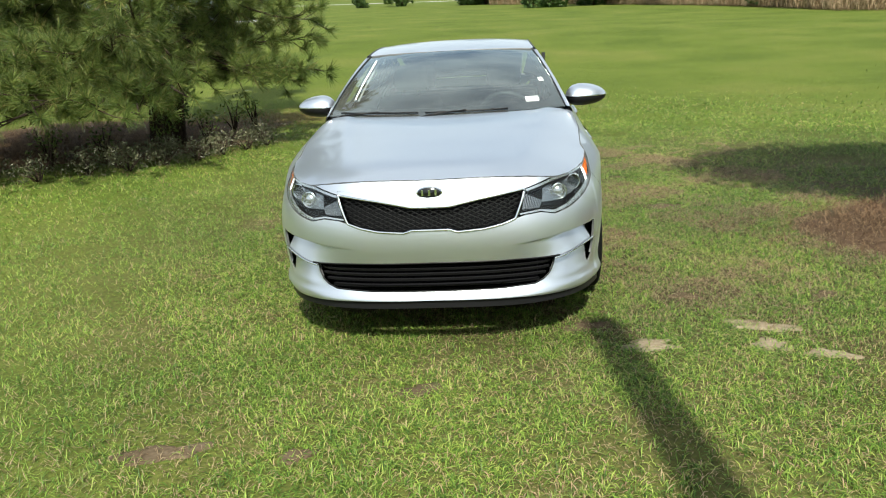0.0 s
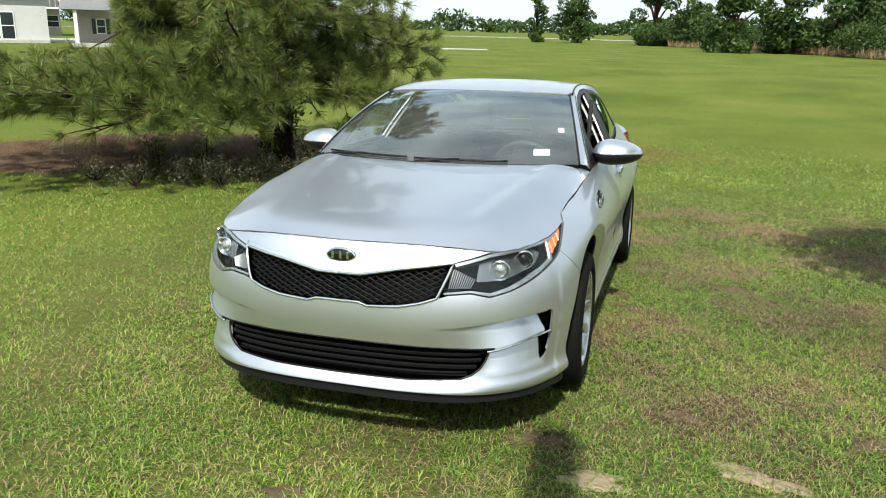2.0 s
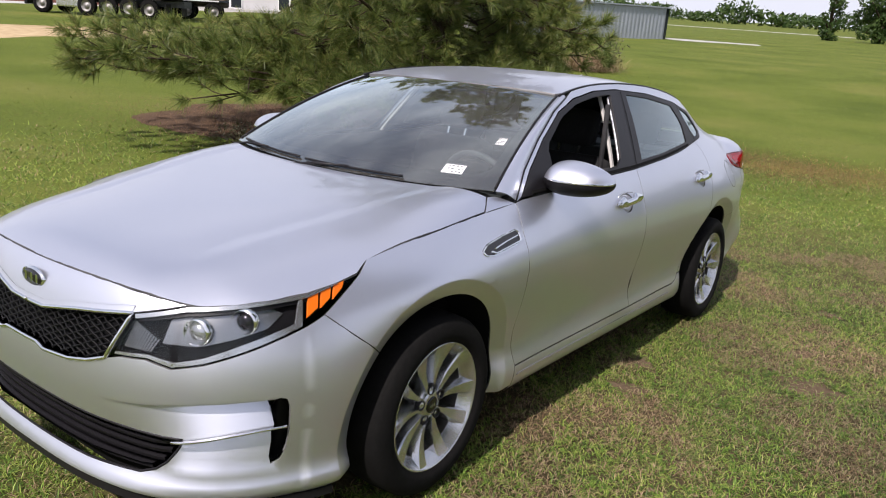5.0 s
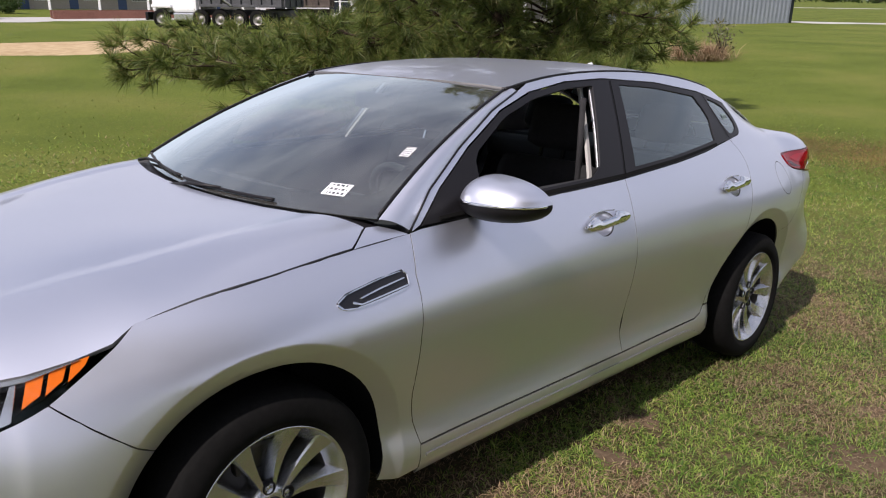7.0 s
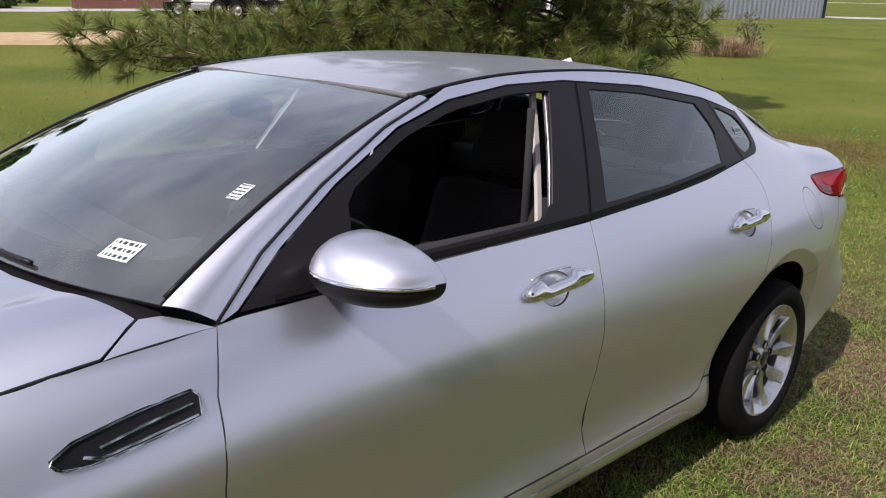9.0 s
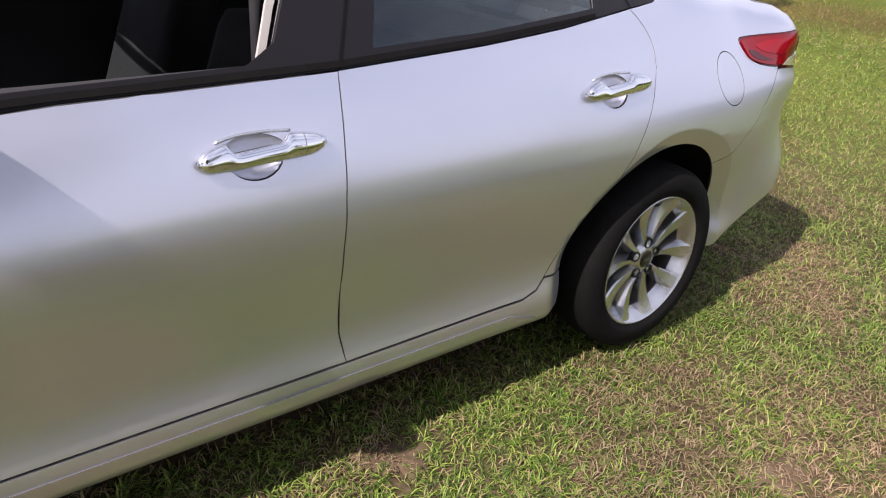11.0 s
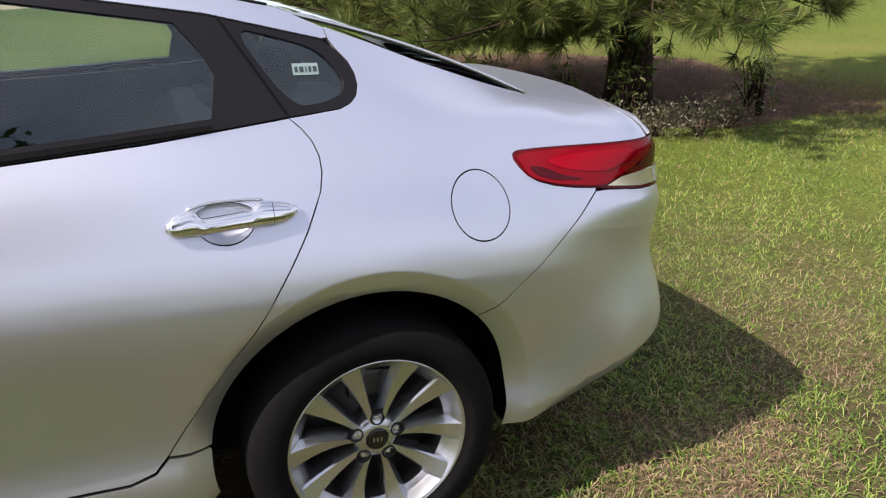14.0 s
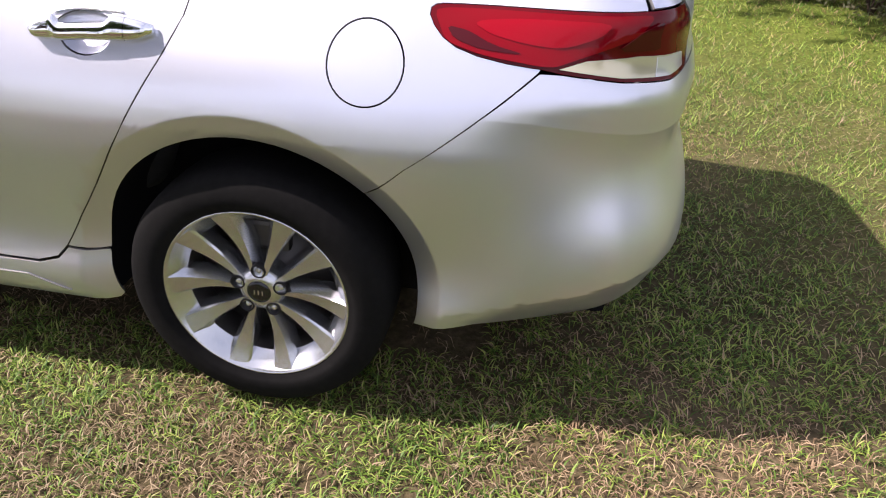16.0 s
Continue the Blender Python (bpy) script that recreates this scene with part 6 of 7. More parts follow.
def leaf_cloud(rng, centers, radii, count, size):
    """Small folded leaves scattered in and on overlapping clumps."""
    out = []
    for c, r in zip(centers, radii):
        k = int(count * (r[0] * r[1] + r[1] * r[2]) / 2)
        d = rng.normal(0, 1, (k, 3))
        d /= np.linalg.norm(d, axis=1, keepdims=True)
        out.append(np.array(c) + d * np.array(r) * (rng.uniform(0.35, 1.0, k)[:, None] ** 0.4) * rng.uniform(0.85, 1.12, (k, 1)))
    p = np.concatenate(out)
    n = len(p)
    a = rng.normal(0, 1, (n, 3))
    a /= np.linalg.norm(a, axis=1, keepdims=True)
    b = np.cross(a, rng.normal(0, 1, (n, 3)))
    b /= np.linalg.norm(b, axis=1, keepdims=True) + 1e-9
    l = size * rng.uniform(0.6, 1.3, n)[:, None]
    v = np.stack([p - a * l, p - b * l * 0.38, p + b * l * 0.38, p + a * l], 1).reshape(-1, 3)
    k = np.arange(n)[:, None] * 4
    f = np.concatenate([k + [0, 1, 2], k + [1, 3, 2]], 1).reshape(-1, 3)
    return v, f


def bush(x, y, wide, high, seed, label, leaves=420, size=0.05, mat=None, name="bush", category="bush", lumps=9):
    rng = np.random.default_rng(seed)
    z = float(ground_z(x, y))
    ob = tagged(new(name), label, category)
    stems_v, stems_f, cs, rs = [], [], [], []
    for i in range(lumps):
        a, q = rng.uniform(0, 6.28), rng.uniform(0.1, 0.75)
        h = rng.uniform(0.3, 0.75) * high
        c = (x + wide * 0.5 * q * math.cos(a), y + wide * 0.5 * q * math.sin(a), z + h)
        cs.append(c)
        s = rng.uniform(0.20, 0.34)
        rs.append((wide * s, wide * s, min(high * 0.42, wide * s)))
        v, f = tube([(x, y, z - 0.02), ((x + c[0]) / 2, (y + c[1]) / 2, z + h * 0.6), c], [0.018 * high + 0.006, 0.012 * high + 0.004, 0.004], 5)
        k = len(stems_v)
        stems_v += v
        stems_f += [tuple(j + k for j in g) for g in f]
    tagged(mesh_object("branchwork", stems_v, stems_f, BARK, ob), "", kind="stuff")
    v, f = leaf_cloud(rng, cs, rs, leaves, size)
    fast_mesh("foliage", v, f, mat or FOLIAGE, ob)
    return ob


def tree(x, y, high, wide, seed, label, leaves=26, size=0.34, trunk=0.12, low=0.14):
    rng = np.random.default_rng(seed)
    z = float(ground_z(x, y))
    ob = tagged(new("broadleaf_tree"), label, "tree")
    line = [(x + 0.02 * high * math.sin(i), y, z - 0.1 + high * 0.6 * i / 6) for i in range(7)]
    wv, wf = tube(line, [trunk * high / 6 * (1 - 0.12 * i) for i in range(7)], 8)
    mesh_object("trunk", wv, wf, BARK, ob)
    cs, rs = [], []
    lv, lf = [], []
    for i in range(16):
        a, q = rng.uniform(0, 6.28), rng.uniform(0.05, 0.9) ** 0.7
        h = rng.uniform(low, 0.90)
        spread = math.sin(math.pi * min(0.98, h * 0.92 + 0.12)) ** 0.7
        c = (x + wide * 0.42 * q * spread * math.cos(a), y + wide * 0.42 * q * spread * math.sin(a), z + high * h)
        cs.append(c)
        s = rng.uniform(0.13, 0.22) * wide
        rs.append((s, s, s * rng.uniform(0.7, 1.0)))
        v, f = tube([(x, y, z + high * h * 0.45), c], [0.02 * high, 0.004 * high], 5)
        k = len(lv)
        lv += v
        lf += [tuple(j + k for j in g) for g in f]
    mesh_object("branchwork", lv, lf, BARK, ob)
    v, f = leaf_cloud(rng, cs, rs, leaves, size)
    fast_mesh("crown", v, f, FOLIAGE, ob)
    return ob


# vine and weeds about the pine
bush(-4.75, 8.45, 1.0, 1.9, 31, "dark leafy vine growing up the pine's foot", 900, 0.045, name="vine", category="vine", lumps=12)
weeds_at = [(-5.55, 5.75), (-5.1, 6.1), (-4.65, 6.35), (-4.3, 6.75), (-4.0, 7.1), (-3.75, 7.5), (-3.55, 7.95), (-3.35, 8.35), (-4.9, 6.6), (-4.45, 7.2), (-6.3, 5.9), (-3.6, 8.9)]
for i, (x, y) in enumerate(weeds_at):
    bush(x, y, 0.75, 0.36, 40 + i, "low grey-green weed at the edge of the straw bed", 1500, 0.022, WEED, "weed", "weed", 10)
for i, (x, y) in enumerate([(-5.3, 7.0), (-5.9, 6.6), (-4.2, 8.1), (-4.6, 7.6), (-3.9, 9.6), (-4.4, 9.9)]):
    bush(x, y, 0.5, 0.75, 60 + i, "upright dark green seedling in the straw bed", 1000, 0.035, NEEDLES, "seedling", "seedling", 9)
patch("stone", -1.75, 6.52, 0.028, 0.022, 0.4, CONCRETE, "small pale stone on the lawn", "stone", 0.016, 0.2, 9, 14, 4)["kind"] = ""
# dry clump in the field
rng = np.random.default_rng(77)
c = np.array((-11.2, 26.5)) + rng.normal(0, (0.50, 0.5), (2400, 2))
v, f = blades(rng, c, 0.72, 0.018, 0.85)
tagged(fast_mesh("dry_clump", v, f, DRY), "tall dry brown grass clump in the field", "dry grass", kind="stuff")
bush(-10.6, 27.2, 1.6, 1.5, 78, "thin yellowing shrub in the dry grass clump", 160, 0.07, WEED)
# a wooden pole and a small tree beside the path, which throw the shade on the lawn
pole = tagged(new("wooden_pole"), "tall weathered round wooden pole in the lawn", "pole")
pz = float(ground_z(1.44, -5.35))
v, f = tube([(1.44, -5.35, pz - 0.2), (1.48, -5.35, pz + 3.5), (1.52, -5.36, pz + 6.6)], [0.125, 0.115, 0.10], 16)
mesh_object("shaft", v, f, BARK, pole)
tree(4.5, 0.2, 5.8, 6.0, 90, "leafy tree standing beside the straw mound", 850, 0.09, 0.05, 0.54)
# ---- the distance: field, track, truck, buildings, far trees ----
def strip(name, pts, wide, mat, label, category, lift=0.03):
    """A road or track that follows the ground."""
    verts, faces = [], []
    for i, p in enumerate(pts):
        a, b = Vector(pts[max(0, i - 1)]), Vector(pts[min(len(pts) - 1, i + 1)])
        w = (b - a).normalized()
        n = Vector((-w.y, w.x))
        for k in range(5):
            q = Vector(p) + n * wide * (k / 4 - 0.5)
            verts.append((q.x, q.y, float(ground_z(q.x, q.y)) + lift - (0.08 if k in (0, 4) else 0)))
    for i in range(len(pts) - 1):
        for k in range(4):
            a = i * 5 + k
            faces.append((a, a + 1, a + 6, a + 5))
    return tagged(mesh_object(name, verts, faces, mat), label, category, kind="structure")


strip("dirt_track", [(-31, -12), (-29.8, -4), (-29.3, 4), (-29, 9), (-28.4, 14), (-26.6, 18.5), (-23.6, 23.5), (-20, 29)], 7.4, ROADDIRT, "pale rutted dirt track across the grass", "dirt track")
strip("car_park", [(-68, -30), (-61, 0), (-59, 20), (-58, 40), (-54, 62), (-50, 80)], 15.0, CONCRETE, "pale concrete car park before the buildings", "car park")
strip("road", [(-420, 100), (-200, 150), (-100, 178), (0, 205), (120, 235), (420, 300)], 7.0, CONCRETE, "distant pale road past the field", "road", 0.05)
strip("shed_apron", [(-25.5, 69.5), (-17.5, 73.0)], 5.0, CONCRETE, "concrete apron beside the metal shed", "apron")

WALLTAN = mottled("tan_render", [(0.3, (0.30, 0.27, 0.24)), (0.7, (0.40, 0.37, 0.33))], 0.4, 6.0, 0.9, 0.1)
WHITEWALL = mottled("white_paintwork", [(0.3, (0.66, 0.66, 0.67)), (0.7, (0.80, 0.80, 0.80))], 0.5, 5.0, 0.7, 0.05)
ROOFING = mottled("grey_shingle", [(0.3, (0.10, 0.10, 0.11)), (0.7, (0.20, 0.20, 0.21))], 0.6, 8.0, 0.9, 0.3)
METAL = mottled("weathered_steel", [(0.3, (0.26, 0.29, 0.33)), (0.7, (0.36, 0.39, 0.44))], 0.5, 7.0, 0.45, 0.1, metal=0.4)
PANE = material("dark_window", (0.02, 0.025, 0.03), 0.08)
BLUE = material("blue_door_paint", (0.035, 0.07, 0.16), 0.5)
BRICK = mottled("brick_planter", [(0.3, (0.13, 0.055, 0.04)), (0.7, (0.22, 0.10, 0.07))], 1.2, 9.0, 0.9, 0.2)
TRUCKWHITE = material("white_truck_paint", (0.75, 0.76, 0.78), 0.3, coat=0.6)
TRUCKDARK = mottled("worn_dump_body", [(0.3, (0.030, 0.032, 0.036)), (0.7, (0.075, 0.078, 0.085))], 0.8, 6.0, 0.6, 0.2)


def local(x, y, turn):
    return Matrix.Translation((x, y, float(ground_z(x, y)))) @ Matrix.Rotation(turn, 4, "Z")


def block(name, parent, mat, *dims, bevel=0.0, label=""):
    b = bmesh.new()
    box_bm(b, *dims, bevel)
    return part(name, b, mat, parent, label)


def window(parent, x, z, w, h, y=0.0, shutters=False, name="window"):
    win = tagged(new(name), "white-framed dark window" if name == "window" else "")
    win.parent = parent
    block("pane", win, PANE, x - w / 2 + 0.05, x + w / 2 - 0.05, y - 0.03, y - 0.01, z + 0.05, z + h - 0.05)
    for a in ((x - w / 2, x - w / 2 + 0.06, z, z + h), (x + w / 2 - 0.06, x + w / 2, z, z + h), (x - w / 2, x + w / 2, z, z + 0.07), (x - w / 2, x + w / 2, z + h - 0.07, z + h), (x - w / 2, x + w / 2, z + h / 2 - 0.03, z + h / 2 + 0.03)):
        block("frame", win, WHITEWALL, a[0], a[1], y - 0.07, y - 0.008, a[2], a[3])
    if shutters:
        for s in (-1, 1):
            block("shutter", win, PANE, x + s * (w / 2 + 0.17) - 0.13, x + s * (w / 2 + 0.17) + 0.13, y - 0.06, y - 0.008, z, z + h, label="dark shutter")


# long two-storey building behind the car park; its front faces the lawn along local -y
motel = tagged(new("motel_building"), "long two-storey tan building with white columns and blue doors", "building")
motel.matrix_world = local(-84.0, 46.6, radians(57))
block("wall", motel, WALLTAN, -22, 30, 0.0, 9.0, 0.0, 6.2)
block("roof", motel, ROOFING, -22.6, 30.6, -2.6, 9.6, 6.25, 6.9, bevel=0.15)
block("walkway", motel, WHITEWALL, -22, 30, -2.2, -0.01, 2.95, 3.15)
for x in np.arange(-21.8, 30, 5.2):
    block("column", motel, WHITEWALL, x - 0.13, x + 0.13, -2.15, -1.89, 0.0, 2.94)
    block("upper_column", motel, WHITEWALL, x - 0.10, x + 0.10, -2.12, -1.92, 3.16, 6.24)
block("rail", motel, WHITEWALL, -22, 30, -2.17, -2.10, 4.05, 4.13)
for x in np.arange(-21.5, 30, 0.55):
    block("baluster", motel, WHITEWALL, x - 0.02, x + 0.02, -2.15, -2.11, 3.16, 4.05)
for i, x in enumerate(np.arange(-19.0, 29, 5.2)):
    for z in (0.0, 3.16):
        window(motel, x + 1.2, z + 0.95, 1.7, 1.35)
        block("door", motel, BLUE, x - 1.2, x - 0.25, -0.06, -0.005, z + 0.02, z + 2.1, label="blue door")
porch = tagged(new("entrance_porch"), "white two-storey entrance porch with square columns", "porch")
porch.matrix_world = local(-84.0, 46.6, radians(57))
for x in (-31, -28.2, -24.9, -22.4):
    block("column", porch, WHITEWALL, x - 0.35, x + 0.35, -4.2, -3.5, 0, 5.4)
block("roof", porch, WHITEWALL, -32, -22.3, -4.8, 3, 5.42, 6.6, bevel=0.1)
block("back_wall", porch, WALLTAN, -31.5, -22.1, 0.5, 1.0, 0, 5.4)
for x in (-30, -26.6):
    window(porch, x, 0.4, 1.5, 2.3, 0.5)
kerb = tagged(new("planter_bed"), "low brick planter along the car park", "planter")
kerb.matrix_world = local(-59.5, 24.0, radians(76))
block("wall", kerb, BRICK, -3, 13, 0, 0.35, 0, 0.6)
block("front_wall", kerb, BRICK, -3, 13, -1.9, -1.6, 0, 0.55)
block("soil", kerb, DIRT, -2.9, 12.9, -1.59, -0.01, 0, 0.45)
for i, (x, y, w, h) in enumerate([(-61.5, 13.6, 3.4, 1.6), (-60.2, 16.6, 2.4, 1.2), (-78.5, 18.6, 2.6, 1.7), (-77.0, 20.6, 2.4, 2.3), (-75.6, 22.6, 2.6, 1.6), (-73.0, 15.0, 3.2, 1.6), (-71.5, 17.4, 2.6, 1.4)]):
    bush(x, y, w, h, 200 + i, "clipped round green shrub by the car park", 420, 0.12, lumps=14)
for i in range(12):
    bush(-93 + 1.55 * i, 0.4 + 0.72 * i, 3.2, 2.1, 220 + i, "clipped dense green hedge bush", 260, 0.16, name="hedge", category="hedge", lumps=14)
for i, (x, y, h) in enumerate([(-79, 10.5, 9), (-112, -8, 15), (-114, 4, 16), (-116, 14, 14), (-113, -20, 15), (-104, 9, 13), (-118, 24, 15)]):
    tree(x, y, h, h * 0.75, 240 + i, "dark full-crowned tree behind the hedge", 60, 0.5)

# low house with a columned porch
house = tagged(new("low_house"), "low beige house with shuttered windows and porch posts", "house")
house.matrix_world = local(-35.1, 51.0, radians(36))
block("wall", house, WALLTAN, -9, 7.4, 0.0, 7.0, 0.0, 2.6)
b = bmesh.new()
for x in (-9.6, 7.8):
    for y, z in ((-2.4, 2.6), (3.4, 5.0), (7.6, 2.6)):
        b.verts.new((x, y, z))
b.verts.ensure_lookup_table()
for q in ((0, 3, 4, 1), (1, 4, 5, 2), (0, 1, 2), (3, 5, 4), (0, 2, 5, 3)):
    b.faces.new([b.verts[i] for i in q])
part("roof", b, ROOFING, house, "grey shingled roof")
block("porch_floor", house, CONCRETE, -9, 7.4, -2.3, -0.01, 0.0, 0.25)
for x in (-8.6, -3.2, 2.55, 7.2):
    block("porch_post", house, WHITEWALL, x - 0.12, x + 0.12, -2.2, -1.96, 0.26, 2.58)
for x in (-7.1, -4.2, -1.3, 1.5, 4.1):
    window(house, x, 0.90, 0.66, 1.10, 0.0, True)
# corrugated steel shed
shed = tagged(new("metal_shed"), "grey corrugated steel shed wall at the field's edge", "shed")
shed.matrix_world = local(-25.6, 60.4, radians(75))
verts, faces = [], []
for i in range(141):
    x = -11.1 + 17.4 * i / 140
    y = -0.035 * (1 if i % 4 in (1, 2) else 0)
    verts += [(x, y, -0.1), (x, y, 2.6)]
faces = [(2 * i, 2 * i + 2, 2 * i + 3, 2 * i + 1) for i in range(140)]
mesh_object("corrugated_wall", verts, faces, METAL, shed, smooth=False)
block("body", shed, METAL, -11.1, 6.3, 0.03, 2.4, -0.1, 2.58)
block("corner_trim", shed, PANE, 6.25, 6.55, -0.06, 0.16, -0.1, 2.64)
block("roof", shed, METAL, -11.3, 6.7, -0.20, 2.6, 2.62, 2.72)

# white block building behind the truck
SHOPWALL = mottled("weathered_white_block", [(0.3, (0.40, 0.40, 0.41)), (0.7, (0.48, 0.48, 0.48))], 2.0, 0.8, 0.8, 0.05)
shop = tagged(new("white_building"), "low white block building with black glazed doors", "building")
shop.matrix_world = local(-53.3, 44.6, radians(46))
block("wall", shop, SHOPWALL, -9, 7, 0.0, 8.0, -0.1, 3.6)
block("roof", shop, METAL, -9.3, 7.3, -0.5, 8.3, 3.61, 3.9, bevel=0.05)
block("plinth", shop, CONCRETE, -9, 7, -0.9, -0.01, -0.1, 0.22)
for x in (-6.3, -1.5, 3.6):
    for dx in (-0.52, 0.52):
        window(shop, x + dx, 0.23, 1.0, 2.15, 0.0, name="glazed_door")
# dump truck and the tipping trailer behind it, nose to the car park
GALV = material("dull_steel_tube", (0.45, 0.45, 0.46), 0.4, 0.6)
RIMGREY = material("dull_truck_rim", (0.24, 0.23, 0.22), 0.5, 0.5)
ORANGE = material("orange_panel", (0.62, 0.085, 0.03), 0.5)
RUSTY = mottled("rusty_steel", [(0.3, (0.050, 0.040, 0.036)), (0.7, (0.12, 0.092, 0.078))], 0.8, 6.0, 0.75, 0.2)


def dump_body(parent, x0, x1, z0, z1, mat, ribs):
    """An open tipper box: floor, sides with ribs and top rail, headboard."""
    block("body_floor", parent, mat, x0, x1, -1.18, 1.18, z0, z0 + 0.12)
    for s in (-1, 1):
        a, b = sorted((s * 1.12, s * 1.20))
        block("body_side", parent, mat, x0, x1, a, b, z0, z1)
        c, d = sorted((s * 1.20, s * 1.30))
        block("top_rail", parent, mat, x0, x1, c, d, z1 - 0.12, z1, bevel=0.02)
        block("lower_rail", parent, mat, x0, x1, c, d, z0, z0 + 0.14, bevel=0.02)
        for x in np.linspace(x0 + 0.06, x1 - 0.06, ribs):
            block("body_rib", parent, mat, x - 0.06, x + 0.06, c, d, z0 + 0.15, z1 - 0.13)
    block("headboard", parent, mat, x0 - 0.06, x0, -1.2, 1.2, z0, z1 + 0.15)
    block("tailgate", parent, mat, x1, x1 + 0.07, -1.2, 1.2, z0 + 0.02, z1 - 0.02)
    for y in (-1.1, -0.37, 0.37, 1.1):
        block("tailgate_rib", parent, mat, x1 + 0.075, x1 + 0.15, y - 0.06, y + 0.06, z0 + 0.03, z1 - 0.04)


truck = tagged(new("dump_truck"), "white-cabbed dump truck with a dark steel body", "truck")
truck.matrix_world = local(-42.1, 21.4, radians(30))
block("chassis", truck, TRUCKDARK, 0.3, 8.2, -0.45, 0.45, 0.70, 1.02)
block("bonnet", truck, TRUCKWHITE, -0.35, 1.35, -0.80, 0.80, 0.85, 1.85, bevel=0.18)
block("radiator", truck, SATIN, -0.42, -0.34, -0.55, 0.55, 0.9, 1.7, bevel=0.02)
block("cab", truck, TRUCKWHITE, 1.2, 2.75, -1.1, 1.1, 0.85, 2.75, bevel=0.15)
block("cab_window", truck, PANE, 1.65, 2.45, -1.125, -1.08, 1.85, 2.5)
block("windscreen", truck, PANE, 1.17, 1.22, -0.9, 0.9, 1.9, 2.55)
block("fuel_tank", truck, SATIN, 1.25, 2.55, -1.15, -0.72, 0.40, 0.84, bevel=0.08)
block("front_bumper", truck, BLACK, -0.62, -0.42, -1.1, 1.1, 0.40, 0.85, bevel=0.05)
block("mudguard", truck, TRUCKWHITE, -0.15, 1.15, -1.18, -0.70, 1.08, 1.28, bevel=0.08)
block("exhaust_stack", truck, GALV, 2.80, 2.93, -0.95, -0.82, 0.9, 3.1, bevel=0.03)
dump_body(truck, 3.05, 8.1, 1.18, 2.55, TRUCKDARK, 9)
block("cab_shield", truck, TRUCKDARK, 2.3, 3.05, -1.1, 1.1, 2.85, 2.93)
v, f = tube([(2.6, -1.32, 2.9), (5.1, -1.36, 1.25)], 0.06, 8)
mesh_object("tarp_arm", v, f, GALV, truck, "pale steel tarpaulin arm")
block("warning_panel", truck, ORANGE, 8.26, 8.29, -0.45, 0.45, 1.95, 2.45, label="bright orange panel on the tailgate")
for y in (-0.95, 0.95):
    block("mud_flap", truck, BLACK, 7.5, 7.54, y - 0.3, y + 0.3, 0.2, 0.9)


def truck_wheel(parent, x, y):
    m = Matrix.Translation((x, y, 0.52)) @ Matrix.Rotation(-math.pi / 2 if y < 0 else math.pi / 2, 4, "Z")
    w = tagged(new("wheel"))
    w.parent = parent
    v, f = lathe([(-0.15, 0.30), (-0.15, 0.47), (-0.10, 0.52), (0.10, 0.52), (0.15, 0.47), (0.15, 0.30)], 28)
    mesh_object("tyre", [m @ Vector(p) for p in v], f, RUBBER, w)
    v, f = lathe([(0.13, 0.30), (0.07, 0.25), (0.05, 0.14), (0.12, 0.12), (0.13, 0.001)], 20)
    mesh_object("rim", [m @ Vector(p) for p in v], f, RIMGREY, w)


for x in (0.45, 3.00, 4.22, 5.40, 6.55):
    for y in (-1.05, 1.05):
        truck_wheel(truck, x, y)
trailer = tagged(new("tipping_trailer"), "brown rusty tipping trailer behind the dump truck", "trailer")
trailer.matrix_world = local(-40.0, 25.5, radians(50))
block("chassis", trailer, RUSTY, 1.2, 5.2, -0.45, 0.45, 0.75, 1.05)
dump_body(trailer, 1.4, 5.05, 1.15, 2.35, RUSTY, 6)
for x in (2.9, 4.4):
    for y in (-1.05, 1.05):
        truck_wheel(trailer, x, y)

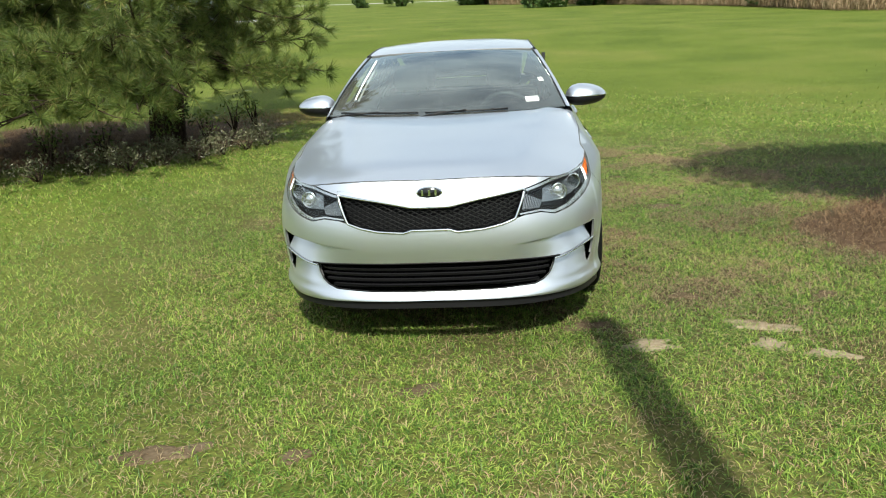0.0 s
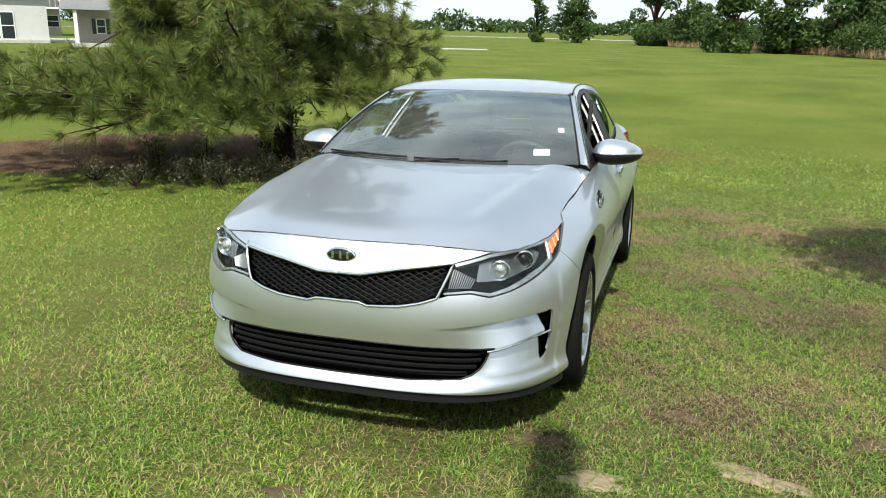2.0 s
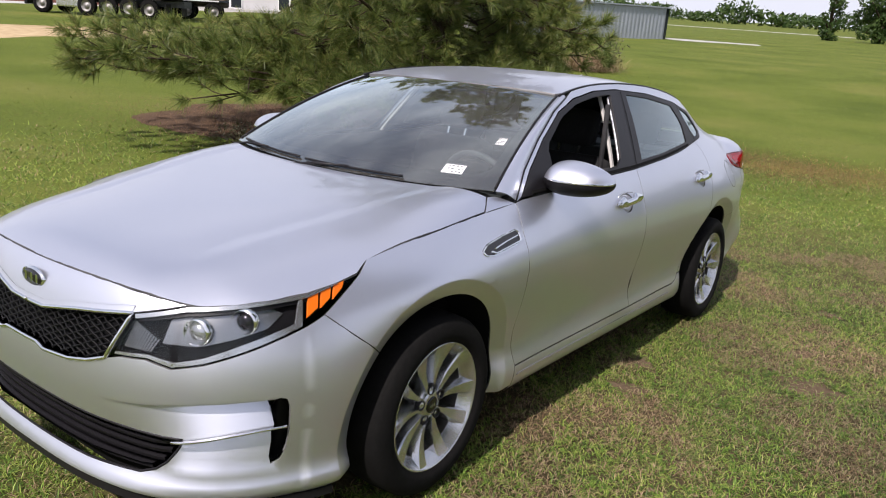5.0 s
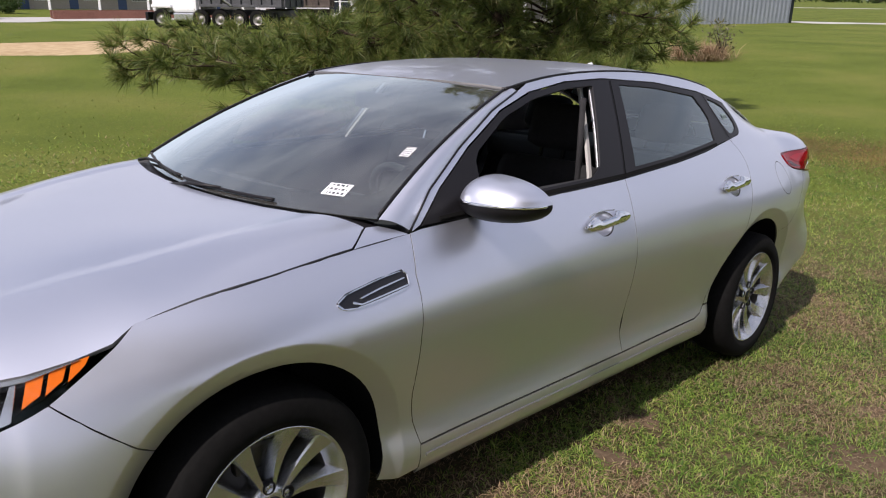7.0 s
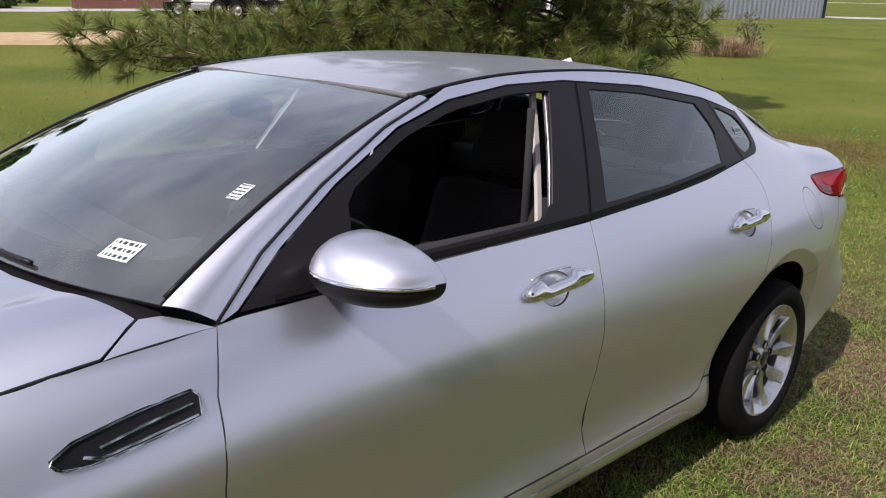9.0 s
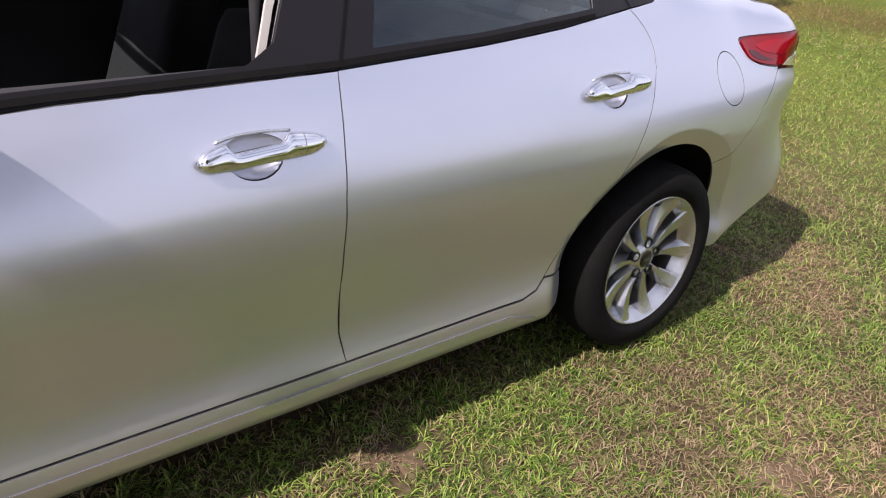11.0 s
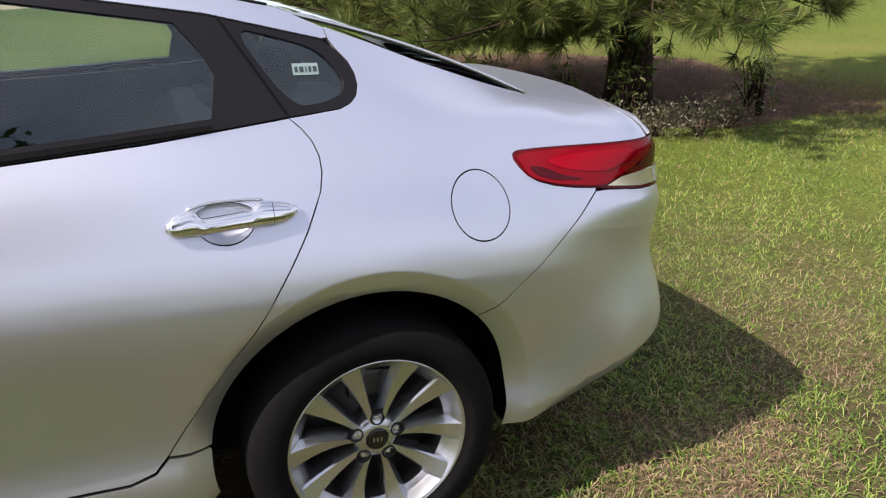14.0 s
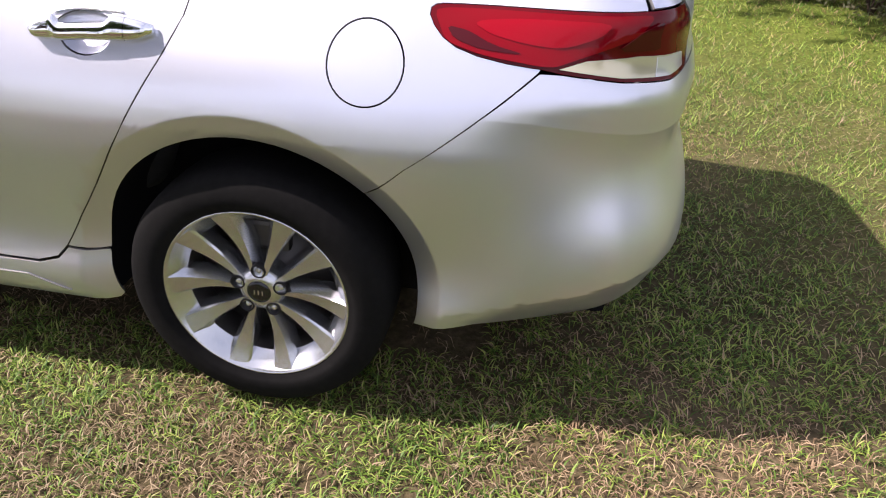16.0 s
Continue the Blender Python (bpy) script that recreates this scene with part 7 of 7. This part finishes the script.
# far trees and the scrub along the field
def at(az, dist):
    return 1.0 - dist * math.sin(radians(az)), -2.0 + dist * math.cos(radians(az))


for i, (az, d, h, w) in enumerate([(10.3, 135, 9, 5.5), (7.3, 137, 11, 8.5), (2.0, 133, 13, 10), (-0.6, 124, 7, 8), (-3.2, 95, 8.5, 9), (-6.4, 100, 10, 8), (-9.5, 100, 9, 10),
                                   (-12, 105, 10, 10), (-14.5, 95, 9, 9), (-17, 85, 10, 9), (-20, 76, 9, 8), (-23, 70, 10, 8), (-26, 66, 10, 8), (-29, 64, 11, 8), (-33, 62, 10, 9)]):
    x, y = at(az, d)
    tree(x, y, h, w, 300 + i, "full green tree along the far side of the field", 120, 0.34, 0.10, 0.04)
for i, az in enumerate(np.linspace(2.6, -31.0, 26)):
    d = 128 - max(0, -az + 1) * 2.7 if az > -22 else 64
    x, y = at(az, max(62, d))
    bush(x, y, 4.5 + (i % 3), 2.6 + 0.9 * (i % 2), 330 + i, "low green scrub at the field's edge", 150, 0.19)
rng = np.random.default_rng(8)
azs = rng.uniform(-33, 1, 9000)
ds = np.maximum(60, np.where(azs > -22, 126 - np.maximum(0, -azs + 1) * 2.7, 63)) - rng.uniform(0, 4, 9000)
fr = np.stack([1.0 - ds * np.sin(np.radians(azs)), -2.0 + ds * np.cos(np.radians(azs))], -1)
v, f = blades(rng, fr, 1.0, 0.05, 0.5)
tagged(fast_mesh("tall_grass", v, f, DRY), "fringe of tall dry grass along the scrub", "dry grass", kind="stuff")
for i, az in enumerate(np.linspace(60, -40, 40)):
    x, y = at(az, 520 + 40 * math.sin(i * 1.7))
    bush(x, y, 34, 9 + 3 * math.sin(i * 2.3), 400 + i, "distant dark tree line on the horizon", 1.0, 1.6, name="distant_trees", category="tree line", lumps=10)
# trees on the near side of the street, which the paint and glass mirror
for i, (x, y, h) in enumerate([(30, 6, 9), (34, -4, 11), (28, 16, 8), (24, -22, 10), (38, 24, 11), (6, -34, 11), (-12, -36, 10), (36, -14, 10)]):
    tree(x, y, h, h * 0.8, 460 + i, "leafy tree on the near side of the street", 14, 0.4)
